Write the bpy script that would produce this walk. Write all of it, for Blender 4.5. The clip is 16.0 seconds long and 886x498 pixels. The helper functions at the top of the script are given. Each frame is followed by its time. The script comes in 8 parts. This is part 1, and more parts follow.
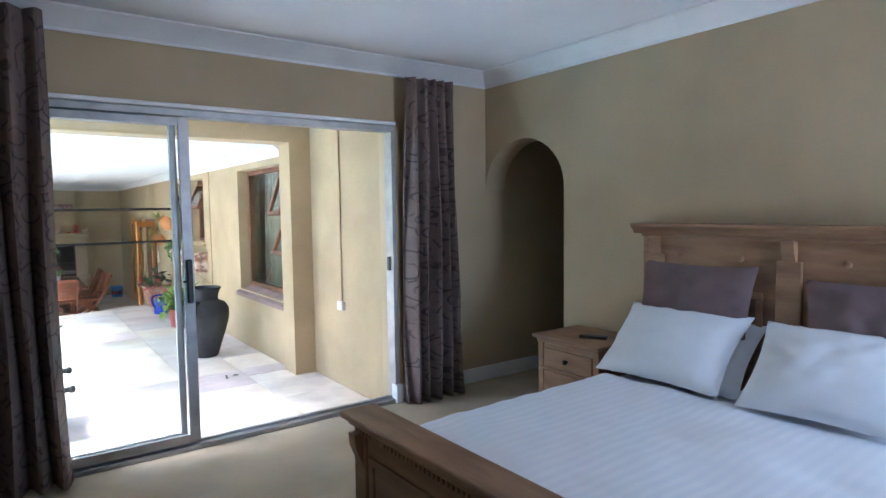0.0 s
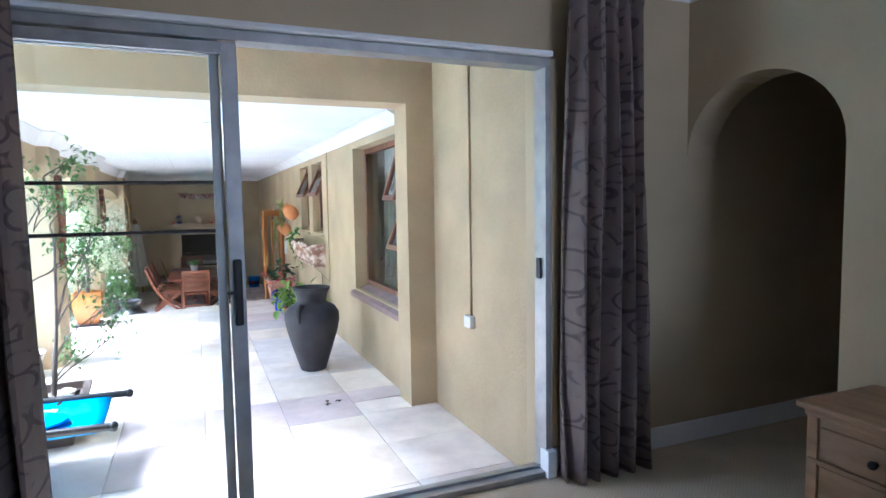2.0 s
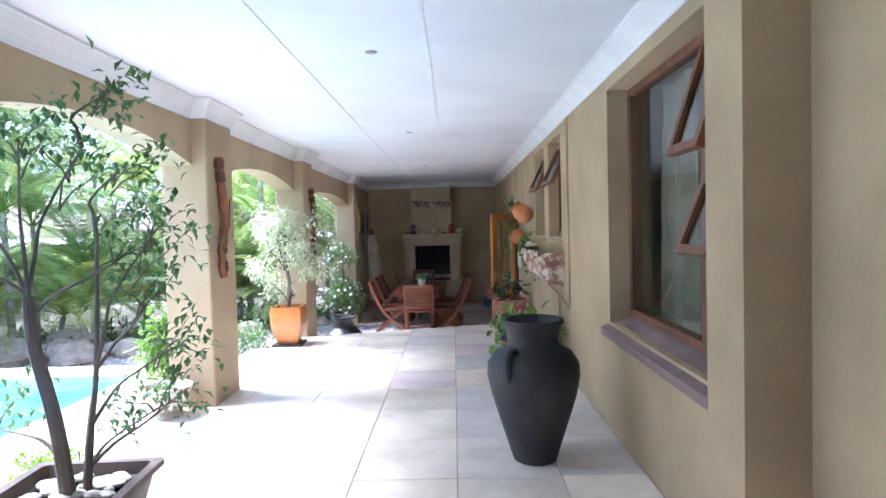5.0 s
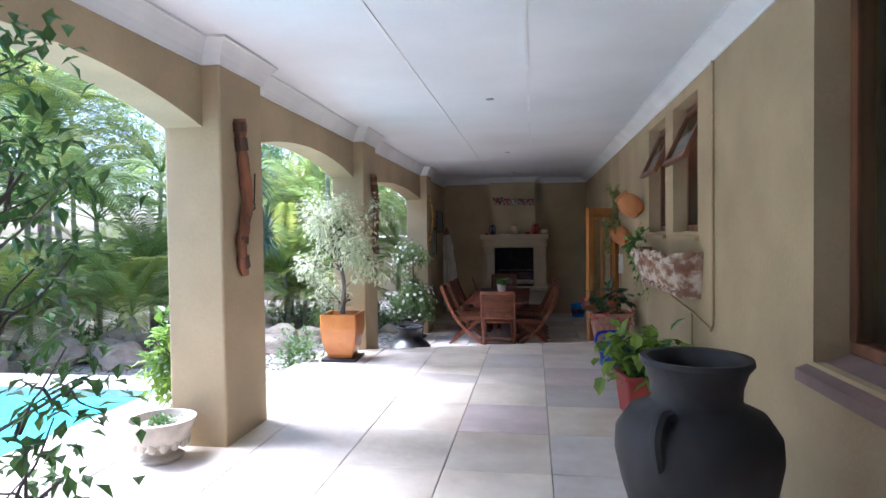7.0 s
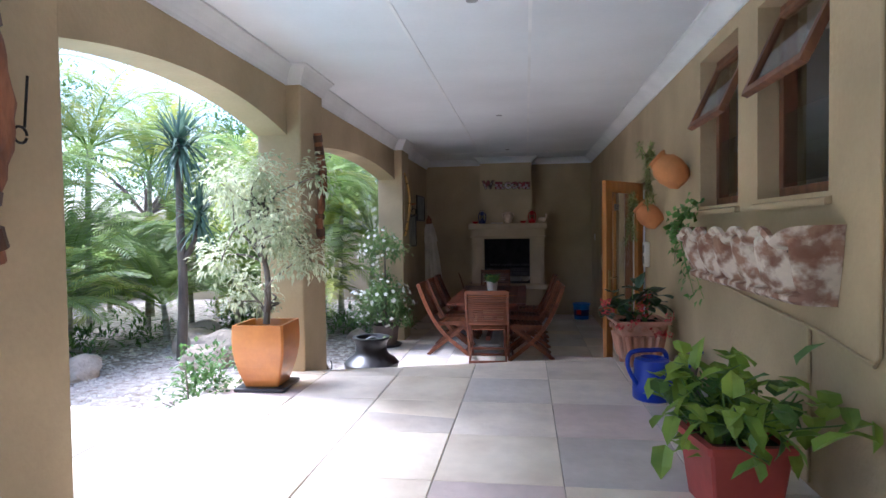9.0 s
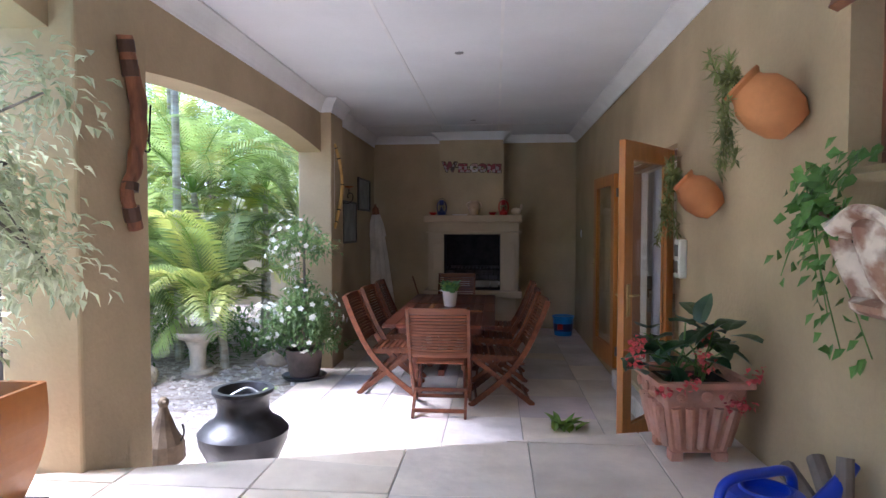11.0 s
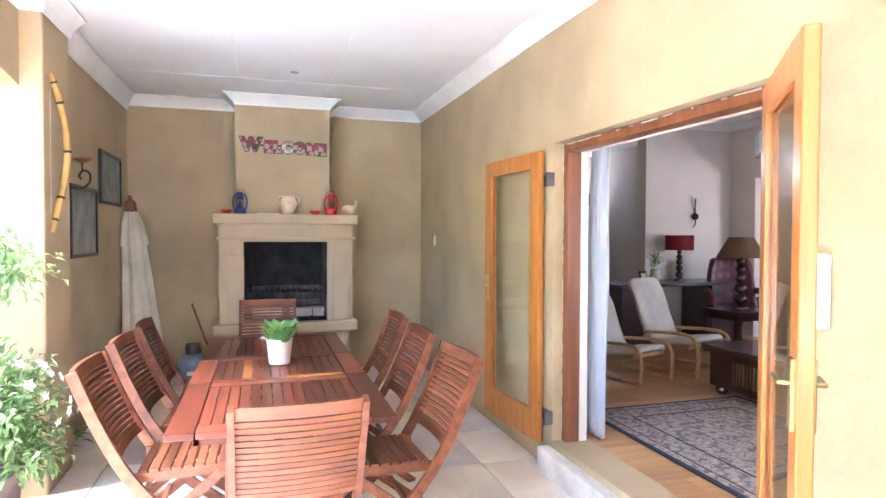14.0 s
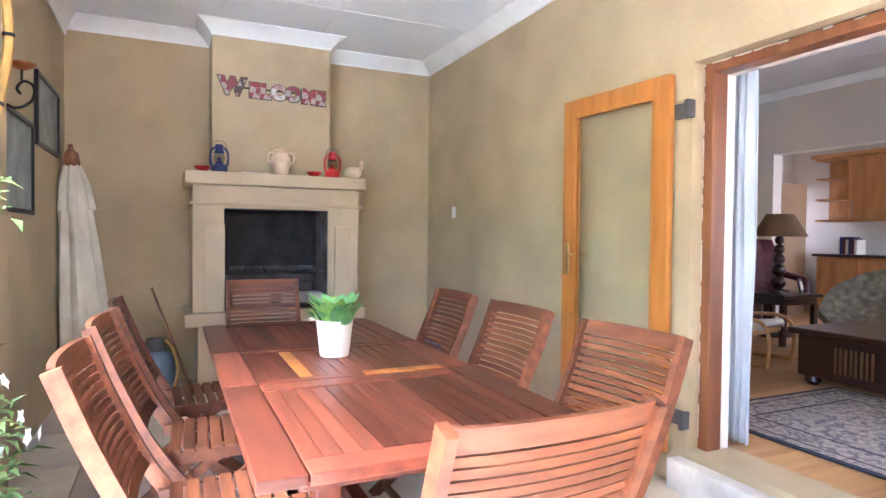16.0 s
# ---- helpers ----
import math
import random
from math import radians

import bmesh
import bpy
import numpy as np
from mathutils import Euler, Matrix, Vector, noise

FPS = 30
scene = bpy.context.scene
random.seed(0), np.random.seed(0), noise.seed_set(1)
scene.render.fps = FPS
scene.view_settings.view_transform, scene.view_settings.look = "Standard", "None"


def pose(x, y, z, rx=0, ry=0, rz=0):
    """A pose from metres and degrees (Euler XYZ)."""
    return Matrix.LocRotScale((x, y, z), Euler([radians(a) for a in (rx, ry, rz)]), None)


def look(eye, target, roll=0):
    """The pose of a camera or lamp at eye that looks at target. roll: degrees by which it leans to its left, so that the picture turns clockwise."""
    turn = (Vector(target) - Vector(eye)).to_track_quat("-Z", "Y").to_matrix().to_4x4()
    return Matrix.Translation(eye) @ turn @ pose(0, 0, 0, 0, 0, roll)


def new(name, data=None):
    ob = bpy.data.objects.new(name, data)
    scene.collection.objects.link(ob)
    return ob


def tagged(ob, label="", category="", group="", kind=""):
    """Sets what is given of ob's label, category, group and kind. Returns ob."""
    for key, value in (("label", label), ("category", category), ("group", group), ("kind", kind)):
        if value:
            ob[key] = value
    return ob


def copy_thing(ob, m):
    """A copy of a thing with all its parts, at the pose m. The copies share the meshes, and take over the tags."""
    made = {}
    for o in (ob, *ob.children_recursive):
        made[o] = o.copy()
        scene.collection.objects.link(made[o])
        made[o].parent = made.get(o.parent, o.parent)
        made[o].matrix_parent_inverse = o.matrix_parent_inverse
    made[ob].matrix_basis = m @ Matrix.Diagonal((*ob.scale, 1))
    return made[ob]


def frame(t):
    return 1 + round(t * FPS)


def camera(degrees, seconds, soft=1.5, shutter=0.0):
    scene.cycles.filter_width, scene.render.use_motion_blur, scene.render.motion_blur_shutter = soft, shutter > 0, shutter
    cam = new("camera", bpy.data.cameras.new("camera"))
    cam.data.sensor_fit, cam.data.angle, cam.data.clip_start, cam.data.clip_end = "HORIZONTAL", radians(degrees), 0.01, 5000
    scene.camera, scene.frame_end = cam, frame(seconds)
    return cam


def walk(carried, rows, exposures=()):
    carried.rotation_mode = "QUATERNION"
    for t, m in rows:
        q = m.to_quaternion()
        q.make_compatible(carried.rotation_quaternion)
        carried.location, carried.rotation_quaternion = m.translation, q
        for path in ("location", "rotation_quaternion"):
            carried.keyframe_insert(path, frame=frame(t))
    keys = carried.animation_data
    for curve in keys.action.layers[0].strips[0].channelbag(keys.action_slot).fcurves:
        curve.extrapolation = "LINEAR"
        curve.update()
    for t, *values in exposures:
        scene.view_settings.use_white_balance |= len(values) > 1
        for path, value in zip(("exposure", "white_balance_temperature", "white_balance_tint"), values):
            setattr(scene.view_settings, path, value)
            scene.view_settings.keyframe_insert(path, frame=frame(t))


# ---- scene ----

cam = camera(73.2, 16.0)
PATH = [
    (0, (0.377, -0.936, 1.821), (1.544, 0.682, 1.686), -0.8),
    (0.5, (0.516, -0.721, 1.841), (1.581, 0.966, 1.704), -0.9),
    (1, (0.744, -0.384, 1.82), (1.712, 1.361, 1.68), -0.9),
    (1.5, (0.963, 0.083, 1.773), (1.843, 1.873, 1.626), -0.9),
    (2, (1.194, 0.584, 1.733), (1.96, 2.425, 1.58), -0.9),
    (2.5, (1.389, 1.093, 1.658), (2.014, 2.988, 1.518), -1.1),
    (3, (1.543, 1.607, 1.6), (2.081, 3.528, 1.46), -1.3),
    (3.5, (1.651, 2.081, 1.538), (2.058, 4.035, 1.404), -1.0),
    (4, (1.741, 2.492, 1.52), (1.988, 4.472, 1.383), -1.5),
    (4.5, (1.803, 2.856, 1.5), (1.905, 4.849, 1.367), -1.5),
    (5, (1.83, 3.196, 1.458), (1.792, 5.194, 1.384), -1.5),
    (5.2, (1.838, 3.328, 1.443), (1.751, 5.325, 1.374), -1.4),
    (7.5, (1.68, 5.025, 1.295), (1.369, 7.0, 1.246), -0.8),
    (8, (1.652, 5.465, 1.25), (1.343, 7.44, 1.198), -1.0),
    (10.5, (1.65, 8.213, 1.113), (1.452, 10.202, 1.042), 0.1),
    (11, (1.645, 8.778, 1.109), (1.47, 10.769, 1.037), -0.0),
    (11.5, (1.616, 9.308, 1.11), (1.476, 11.302, 1.039), -0.2),
    (12, (1.592, 9.789, 1.09), (1.504, 11.786, 1.021), -0.2),
    (12.5, (1.499, 10.225, 1.083), (1.529, 12.223, 1.019), -0.0),
    (13, (1.408, 10.637, 1.084), (1.599, 12.627, 1.024), 0.2),
    (13.5, (1.26, 10.966, 1.094), (1.627, 12.931, 1.037), 0.3),
    (14, (1.037, 11.285, 1.093), (1.621, 13.197, 1.043), 0.2),
    (14.5, (0.935, 11.632, 1.085), (1.63, 13.507, 1.042), 0.4),
    (15, (0.779, 11.954, 0.997), (1.529, 13.808, 0.953), 0.4),
    (15.5, (0.649, 12.284, 0.872), (1.438, 14.121, 0.828), 0.6),
    (16, (0.477, 12.621, 0.8), (1.305, 14.441, 0.755), 0.6),
]
EXPOSURES = [(0.0, 3.4, 5000, 12), (2.5, 3.05, 4780, 15), (4.0, 2.7, 4780, 16), (5.0, 2.3, 4950, 17), (7.5, 1.62, 5100, 18), (8.2, 1.62, 5100, 18), (10.5, 1.92, 5170, 19), (11.0, 2.12, 5150, 21), (11.5, 2.25, 5150, 23), (12.0, 3.5, 5150, 21), (12.5, 4.12, 5120, 17), (13.5, 4.63, 5180, 18), (14.5, 4.97, 5220, 18), (15.2, 4.97, 5200, 17), (16.0, 4.95, 5100, 17)]
walk(cam, [(t, look(eye, target, roll)) for t, eye, target, roll in PATH], EXPOSURES)

# ---- world and lights ----
world = bpy.data.worlds.new("sky")
scene.world = world
world.use_nodes = True
wn = world.node_tree
sky = wn.nodes.new("ShaderNodeTexSky")
sky.sky_type, sky.sun_disc = "NISHITA", False
sky.sun_elevation, sky.sun_rotation = radians(57), radians(-80)
sky.air_density, sky.dust_density, sky.ozone_density = 1.0, 3.0, 1.2
wn.nodes["Background"].inputs[1].default_value = 0.15
wn.links.new(sky.outputs[0], wn.nodes["Background"].inputs[0])
sun = new("sun", bpy.data.lights.new("sun", "SUN"))
sun.data.energy, sun.data.angle, sun.data.color = 4.0, radians(30), (1.0, 0.95, 0.89)
sun.matrix_world = look((-10.7, 10.9, 16.7), (0, 9, 0))


def opening_light(name, eye, target, w, h, power, color):
    """An area lamp that stands in for daylight at an opening."""
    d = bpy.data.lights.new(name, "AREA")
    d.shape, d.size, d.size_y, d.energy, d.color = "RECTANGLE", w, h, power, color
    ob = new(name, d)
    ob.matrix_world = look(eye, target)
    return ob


# Bedroom fill: lamp added in an unseen opening to brighten bed and walls.
opening_light("bedroom_fill_light", (3.45, -2.38, 1.65), (3.2, 2, 1.2), 1.0, 1.2, 5, (0.84, 0.92, 1.0))
# Living room fill: lamp added in an end-wall opening out of view.
opening_light("living_fill_light", (5.3, 11.62, 1.0), (5.3, 16, 0.6), 2.0, 1.4, 1.5, (1.0, 0.93, 0.86))
opening_light("hall_window_light", (7.21, 21.97, 2.35), (5.4, 19.5, 0.6), 0.26, 0.3, 0.6, (1.0, 0.96, 0.92))
# Kitchen fill: added lamp, its opening stands outside the view.
opening_light("kitchen_fill_light", (9.0, 14.2, 1.1), (9.0, 18, 0.8), 1.2, 1.0, 2.4, (1.0, 0.94, 0.88))

# ---- materials ----
def mat(name, color, rough=0.6, metal=0.0, vary=0.12, scale=6.0, fine=60.0, bump=0.15, dist=0.01, rand=0.0, hue=None, spec=0.5, coat=0.0,
        stretch=(1, 1, 1), stain=0.0, stain_color=(0.1, 0.08, 0.06), stain_scale=1.2, sub=0.0, transl=0.0):
    """A procedural surface: a base colour varied at two scales, fine relief, stains, and a little change from object to object."""
    m = bpy.data.materials.new(name)
    m.use_nodes = True
    nt = m.node_tree
    n, l = nt.nodes, nt.links
    p = n["Principled BSDF"]
    p.inputs["Roughness"].default_value, p.inputs["Metallic"].default_value = rough, metal
    p.inputs["Specular IOR Level"].default_value, p.inputs["Coat Weight"].default_value = spec, coat
    tc = n.new("ShaderNodeTexCoord")
    mp = n.new("ShaderNodeMapping")
    mp.inputs["Scale"].default_value = stretch
    l.new(tc.outputs["Object"], mp.inputs[0])
    info = n.new("ShaderNodeObjectInfo")
    shift = n.new("ShaderNodeVectorMath")
    shift.operation = "MULTIPLY_ADD"
    comb = n.new("ShaderNodeCombineXYZ")
    for k in range(3):
        l.new(info.outputs["Random"], comb.inputs[k])
    l.new(comb.outputs[0], shift.inputs[0])
    shift.inputs[1].default_value = (37, 53, 71)
    l.new(mp.outputs[0], shift.inputs[2])
    big, small = n.new("ShaderNodeTexNoise"), n.new("ShaderNodeTexNoise")
    big.inputs["Scale"].default_value, small.inputs["Scale"].default_value = scale, fine
    big.inputs["Detail"].default_value, small.inputs["Detail"].default_value = 5, 3
    l.new(shift.outputs[0], big.inputs["Vector"])
    l.new(shift.outputs[0], small.inputs["Vector"])
    a = n.new("ShaderNodeMix")
    a.data_type = "RGBA"
    other = hue or tuple(c * (1 - 3 * vary) if vary < 0.3 else c * 0.25 for c in color)
    a.inputs["A"].default_value = (*[min(1, c * (1 + vary)) for c in color], 1)
    a.inputs["B"].default_value = (*other, 1)
    ramp = n.new("ShaderNodeMapRange")
    ramp.inputs[1].default_value, ramp.inputs[2].default_value = 0.35, 0.7
    l.new(big.outputs["Fac"], ramp.inputs[0])
    l.new(ramp.outputs[0], a.inputs["Factor"])
    hsv = n.new("ShaderNodeHueSaturation")
    l.new(a.outputs["Result"], hsv.inputs["Color"])
    val = n.new("ShaderNodeMath")
    val.operation = "MULTIPLY_ADD"
    val.inputs[1].default_value, val.inputs[2].default_value = 2 * vary, 1 - vary
    l.new(small.outputs["Fac"], val.inputs[0])
    if rand:
        rv = n.new("ShaderNodeMath")
        rv.operation = "MULTIPLY_ADD"
        rv.inputs[1].default_value, rv.inputs[2].default_value = 2 * rand, 1 - rand
        l.new(info.outputs["Random"], rv.inputs[0])
        both = n.new("ShaderNodeMath")
        both.operation = "MULTIPLY"
        l.new(val.outputs[0], both.inputs[0])
        l.new(rv.outputs[0], both.inputs[1])
        l.new(both.outputs[0], hsv.inputs["Value"])
    else:
        l.new(val.outputs[0], hsv.inputs["Value"])
    out = hsv.outputs[0]
    if stain:
        st = n.new("ShaderNodeTexNoise")
        st.inputs["Scale"].default_value, st.inputs["Detail"].default_value = stain_scale, 8
        l.new(shift.outputs[0], st.inputs["Vector"])
        sr = n.new("ShaderNodeMapRange")
        sr.inputs[1].default_value, sr.inputs[2].default_value, sr.inputs[4].default_value = 0.5, 0.72, stain
        l.new(st.outputs["Fac"], sr.inputs[0])
        sm = n.new("ShaderNodeMix")
        sm.data_type = "RGBA"
        l.new(sr.outputs[0], sm.inputs["Factor"])
        l.new(out, sm.inputs["A"])
        sm.inputs["B"].default_value = (*stain_color, 1)
        out = sm.outputs["Result"]
    l.new(out, p.inputs["Base Color"])
    if bump:
        b = n.new("ShaderNodeBump")
        b.inputs["Strength"].default_value, b.inputs["Distance"].default_value = bump, dist
        l.new(small.outputs["Fac"], b.inputs["Height"])
        l.new(b.outputs[0], p.inputs["Normal"])
    if transl:
        t = n.new("ShaderNodeBsdfTranslucent")
        l.new(out, t.inputs["Color"])
        mx = n.new("ShaderNodeMixShader")
        mx.inputs[0].default_value = transl
        l.new(p.outputs[0], mx.inputs[1])
        l.new(t.outputs[0], mx.inputs[2])
        l.new(mx.outputs[0], n["Material Output"].inputs["Surface"])
    return m


def glass_mat(name, color=(0.975, 0.985, 0.98), rough=0.0):
    """Thin window glass: clear straight through, with a reflection that grows at grazing angles."""
    m = bpy.data.materials.new(name)
    m.use_nodes = True
    n, l = m.node_tree.nodes, m.node_tree.links
    n.remove(n["Principled BSDF"])
    tr, gl, mx, fr = (n.new(k) for k in ("ShaderNodeBsdfTransparent", "ShaderNodeBsdfGlossy", "ShaderNodeMixShader", "ShaderNodeLayerWeight"))
    tr.inputs[0].default_value = (*color, 1)
    gl.inputs["Roughness"].default_value = rough
    po, ma = n.new("ShaderNodeMath"), n.new("ShaderNodeMath")
    po.operation, ma.operation = "POWER", "MULTIPLY_ADD"
    po.inputs[1].default_value, ma.inputs[1].default_value, ma.inputs[2].default_value = 4.0, 0.55, 0.03
    l.new(fr.outputs["Facing"], po.inputs[0])
    l.new(po.outputs[0], ma.inputs[0])
    l.new(ma.outputs[0], mx.inputs[0])
    l.new(tr.outputs[0], mx.inputs[1])
    l.new(gl.outputs[0], mx.inputs[2])
    l.new(mx.outputs[0], n["Material Output"].inputs["Surface"])
    return m


M_WALL = mat("sand plaster", (0.455, 0.352, 0.205), 0.85, vary=0.06, scale=1.5, fine=38, bump=0.4, dist=0.008, stain=0.2, stain_color=(0.3, 0.23, 0.14))
M_BED_WALL = mat("tan interior paint", (0.47, 0.37, 0.225), 0.75, vary=0.04, scale=1.2, fine=70, bump=0.12, dist=0.004)
M_WHITE = mat("white ceiling paint", (0.78, 0.79, 0.8), 0.8, vary=0.03, scale=1.0, fine=40, bump=0.08, dist=0.004)
M_CORNICE = mat("white cornice", (0.8, 0.8, 0.79), 0.65, vary=0.03, scale=3, fine=50, bump=0.05)
M_LIV_WALL = mat("cream living room paint", (0.7, 0.63, 0.55), 0.8, vary=0.03, scale=1.2, fine=60, bump=0.1, dist=0.004)


def carpet_mat():
    """Beige wool carpet woven in a fine herringbone."""
    m = mat("beige herringbone carpet", (0.56, 0.46, 0.32), 0.95, vary=0.08, scale=2, fine=160, bump=0.7, dist=0.005)
    n, l = m.node_tree.nodes, m.node_tree.links
    p = n["Principled BSDF"]
    src = p.inputs["Base Color"].links[0].from_socket
    tc, sep = n.new("ShaderNodeTexCoord"), n.new("ShaderNodeSeparateXYZ")
    l.new(tc.outputs["Object"], sep.inputs[0])
    fold, total, wave, amount = (n.new("ShaderNodeMath") for _ in range(4))
    fold.operation, fold.inputs[1].default_value = "PINGPONG", 0.045
    l.new(sep.outputs["X"], fold.inputs[0])
    total.operation = "ADD"
    l.new(fold.outputs[0], total.inputs[0])
    l.new(sep.outputs["Y"], total.inputs[1])
    amount.operation, amount.inputs[1].default_value = "MULTIPLY", 250.0
    l.new(total.outputs[0], amount.inputs[0])
    wave.operation = "SINE"
    l.new(amount.outputs[0], wave.inputs[0])
    rng = n.new("ShaderNodeMapRange")
    rng.inputs[1].default_value, rng.inputs[4].default_value = -1.0, 0.4
    l.new(wave.outputs[0], rng.inputs[0])
    mx = n.new("ShaderNodeMix")
    mx.data_type = "RGBA"
    l.new(rng.outputs[0], mx.inputs["Factor"])
    l.new(src, mx.inputs["A"])
    mx.inputs["B"].default_value = (0.38, 0.29, 0.18, 1)
    l.new(mx.outputs["Result"], p.inputs["Base Color"])
    return m


M_CARPET = carpet_mat()
M_TILE = mat("slate and sandstone tile", (0.76, 0.68, 0.59), 0.5, vary=0.09, scale=2.4, fine=13, bump=0.5, dist=0.014, rand=0.13, hue=(0.6, 0.53, 0.47), stain=0.35, stain_color=(0.42, 0.33, 0.22), stain_scale=1.6)
M_TILE3 = mat("mauve slate tile", (0.6, 0.5, 0.46), 0.5, vary=0.1, scale=2.2, fine=12, bump=0.55, dist=0.014, rand=0.13, hue=(0.48, 0.395, 0.37), stain=0.3, stain_color=(0.62, 0.54, 0.46), stain_scale=2.2)
M_TILE4 = mat("cream sandstone tile", (0.78, 0.7, 0.58), 0.5, vary=0.08, scale=2.2, fine=13, bump=0.45, dist=0.012, rand=0.1, hue=(0.64, 0.54, 0.42), stain=0.3, stain_color=(0.46, 0.36, 0.25), stain_scale=1.5)
M_TILE2 = mat("grey slate tile", (0.62, 0.57, 0.53), 0.5, vary=0.1, scale=2.4, fine=11, bump=0.6, dist=0.015, rand=0.14, hue=(0.5, 0.45, 0.41), stain=0.3, stain_color=(0.5, 0.42, 0.32), stain_scale=2)
M_GROUT = mat("grey grout", (0.42, 0.38, 0.32), 0.9, vary=0.12, scale=4, fine=60)
M_CONCRETE = mat("worn concrete", (0.72, 0.67, 0.6), 0.85, vary=0.12, scale=3, fine=40, bump=0.3, stain=0.3, stain_color=(0.25, 0.22, 0.18))
M_ALU = mat("brushed aluminium", (0.4, 0.4, 0.4), 0.45, 0.8, vary=0.06, scale=8, fine=120, bump=0.03)
M_BLACK = mat("black plastic", (0.012, 0.012, 0.013), 0.4, vary=0.1, bump=0.03)
M_GLASS = glass_mat("clear glass")
M_DGLASS = glass_mat("grey glass", (0.8, 0.83, 0.82))
M_DOORWOOD = mat("varnished orange door wood", (0.42, 0.165, 0.028), 0.35, vary=0.12, scale=2.2, fine=26, bump=0.12, dist=0.003, stretch=(8, 8, 0.7), hue=(0.36, 0.13, 0.02), coat=0.25)
M_REDWOOD = mat("dark stained window wood", (0.2, 0.085, 0.04), 0.5, vary=0.12, scale=2.5, fine=26, bump=0.15, dist=0.003, stretch=(6, 6, 0.8), hue=(0.11, 0.045, 0.025))
M_SILL = mat("plum sill paint", (0.25, 0.17, 0.155), 0.7, vary=0.1, scale=4, fine=40, bump=0.2)
M_GRAVEL = mat("gravel ground", (0.58, 0.53, 0.48), 0.95, vary=0.2, scale=9, fine=70, bump=1.0, dist=0.03, hue=(0.26, 0.2, 0.15), stain=0.5, stain_color=(0.17, 0.12, 0.08), stain_scale=0.7)
M_SOIL = mat("dark soil", (0.06, 0.042, 0.03), 0.95, vary=0.2, scale=8, fine=50, bump=1.0, dist=0.02)
M_WATER = mat("pool water", (0.12, 0.58, 0.68), 0.06, vary=0.08, scale=2.5, fine=9, bump=0.35, dist=0.03, hue=(0.16, 0.62, 0.68))
M_INTFLOOR = mat("oak floor boards", (0.5, 0.28, 0.11), 0.4, vary=0.1, scale=1.8, fine=24, bump=0.1, dist=0.003, stretch=(1, 9, 9), rand=0.14, hue=(0.4, 0.2, 0.075))
M_FRAMEWOOD = mat("brown varnished frame wood", (0.2, 0.075, 0.025), 0.4, vary=0.12, scale=2.2, fine=26, bump=0.12, dist=0.003, stretch=(8, 8, 0.7), hue=(0.15, 0.05, 0.02))
M_DARKDOOR = mat("brown panelled door wood", (0.09, 0.04, 0.022), 0.5, vary=0.12, scale=3, fine=30, stretch=(6, 6, 1))
M_CHAIRWOOD = mat("oiled acacia wood", (0.16, 0.054, 0.021), 0.45, spec=0.3, vary=0.22, scale=3.0, fine=30, bump=0.15, dist=0.003, stretch=(1, 7, 7), rand=0.3, hue=(0.09, 0.03, 0.014), coat=0.03)
M_TABLEWOOD = mat("red acacia table wood", (0.105, 0.026, 0.012), 0.34, spec=0.3, vary=0.24, scale=2.6, fine=30, bump=0.15, dist=0.003, stretch=(8, 0.8, 8), rand=0.5, hue=(0.07, 0.019, 0.01), coat=0.05)
M_ORANGEWOOD = mat("golden acacia wood", (0.5, 0.2, 0.04), 0.35, vary=0.1, scale=3, fine=30, stretch=(8, 0.8, 8), coat=0.3)
M_PINE = mat("waxed antique pine", (0.3, 0.175, 0.09), 0.5, vary=0.13, scale=2.2, fine=26, bump=0.15, dist=0.003, stretch=(5, 0.9, 5), hue=(0.19, 0.1, 0.05))
M_LINEN = mat("white bed linen", (0.78, 0.79, 0.82), 0.85, vary=0.02, scale=3, fine=180, bump=0.15, dist=0.002)
M_MAUVE = mat("mauve cushion cloth", (0.17, 0.115, 0.115), 0.9, vary=0.08, scale=5, fine=200, bump=0.25, dist=0.002)
M_JAR = mat("charcoal fired clay", (0.024, 0.023, 0.026), 0.62, vary=0.16, scale=5, fine=40, bump=0.25, dist=0.005, stain=0.3, stain_color=(0.09, 0.085, 0.08), stain_scale=3)
M_BLACKPOT = mat("black glazed pot", (0.02, 0.02, 0.024), 0.38, vary=0.16, scale=5, fine=40, bump=0.15)
M_ORANGEPOT = mat("ochre glazed pot", (0.55, 0.22, 0.045), 0.35, vary=0.1, scale=3, fine=30, bump=0.1, hue=(0.42, 0.14, 0.03), coat=0.2)
M_TERRA = mat("terracotta", (0.53, 0.22, 0.075), 0.8, vary=0.12, scale=5, fine=40, bump=0.25, dist=0.004, hue=(0.42, 0.15, 0.055))
M_PINKTERRA = mat("weathered pink terracotta", (0.5, 0.25, 0.175), 0.85, vary=0.12, scale=6, fine=40, bump=0.3, dist=0.005, hue=(0.4, 0.2, 0.14), stain=0.4, stain_color=(0.55, 0.45, 0.38), stain_scale=5)
M_PEELING = mat("peeling white wash on terracotta", (0.56, 0.48, 0.39), 0.85, vary=0.12, hue=(0.33, 0.19, 0.125), scale=11, fine=40, bump=0.4, dist=0.006, stain=0.9, stain_color=(0.2, 0.09, 0.055), stain_scale=9)
for nd in M_PEELING.node_tree.nodes:
    if nd.bl_idname == "ShaderNodeMapRange":
        nd.inputs[1].default_value, nd.inputs[2].default_value = 0.47, 0.6
M_REDPOT = mat("red plastic planter", (0.42, 0.065, 0.05), 0.5, vary=0.08, scale=4, fine=30, bump=0.08)
M_WOODPOT = mat("weathered brown planter", (0.13, 0.095, 0.075), 0.75, vary=0.16, scale=5, fine=30, bump=0.35)
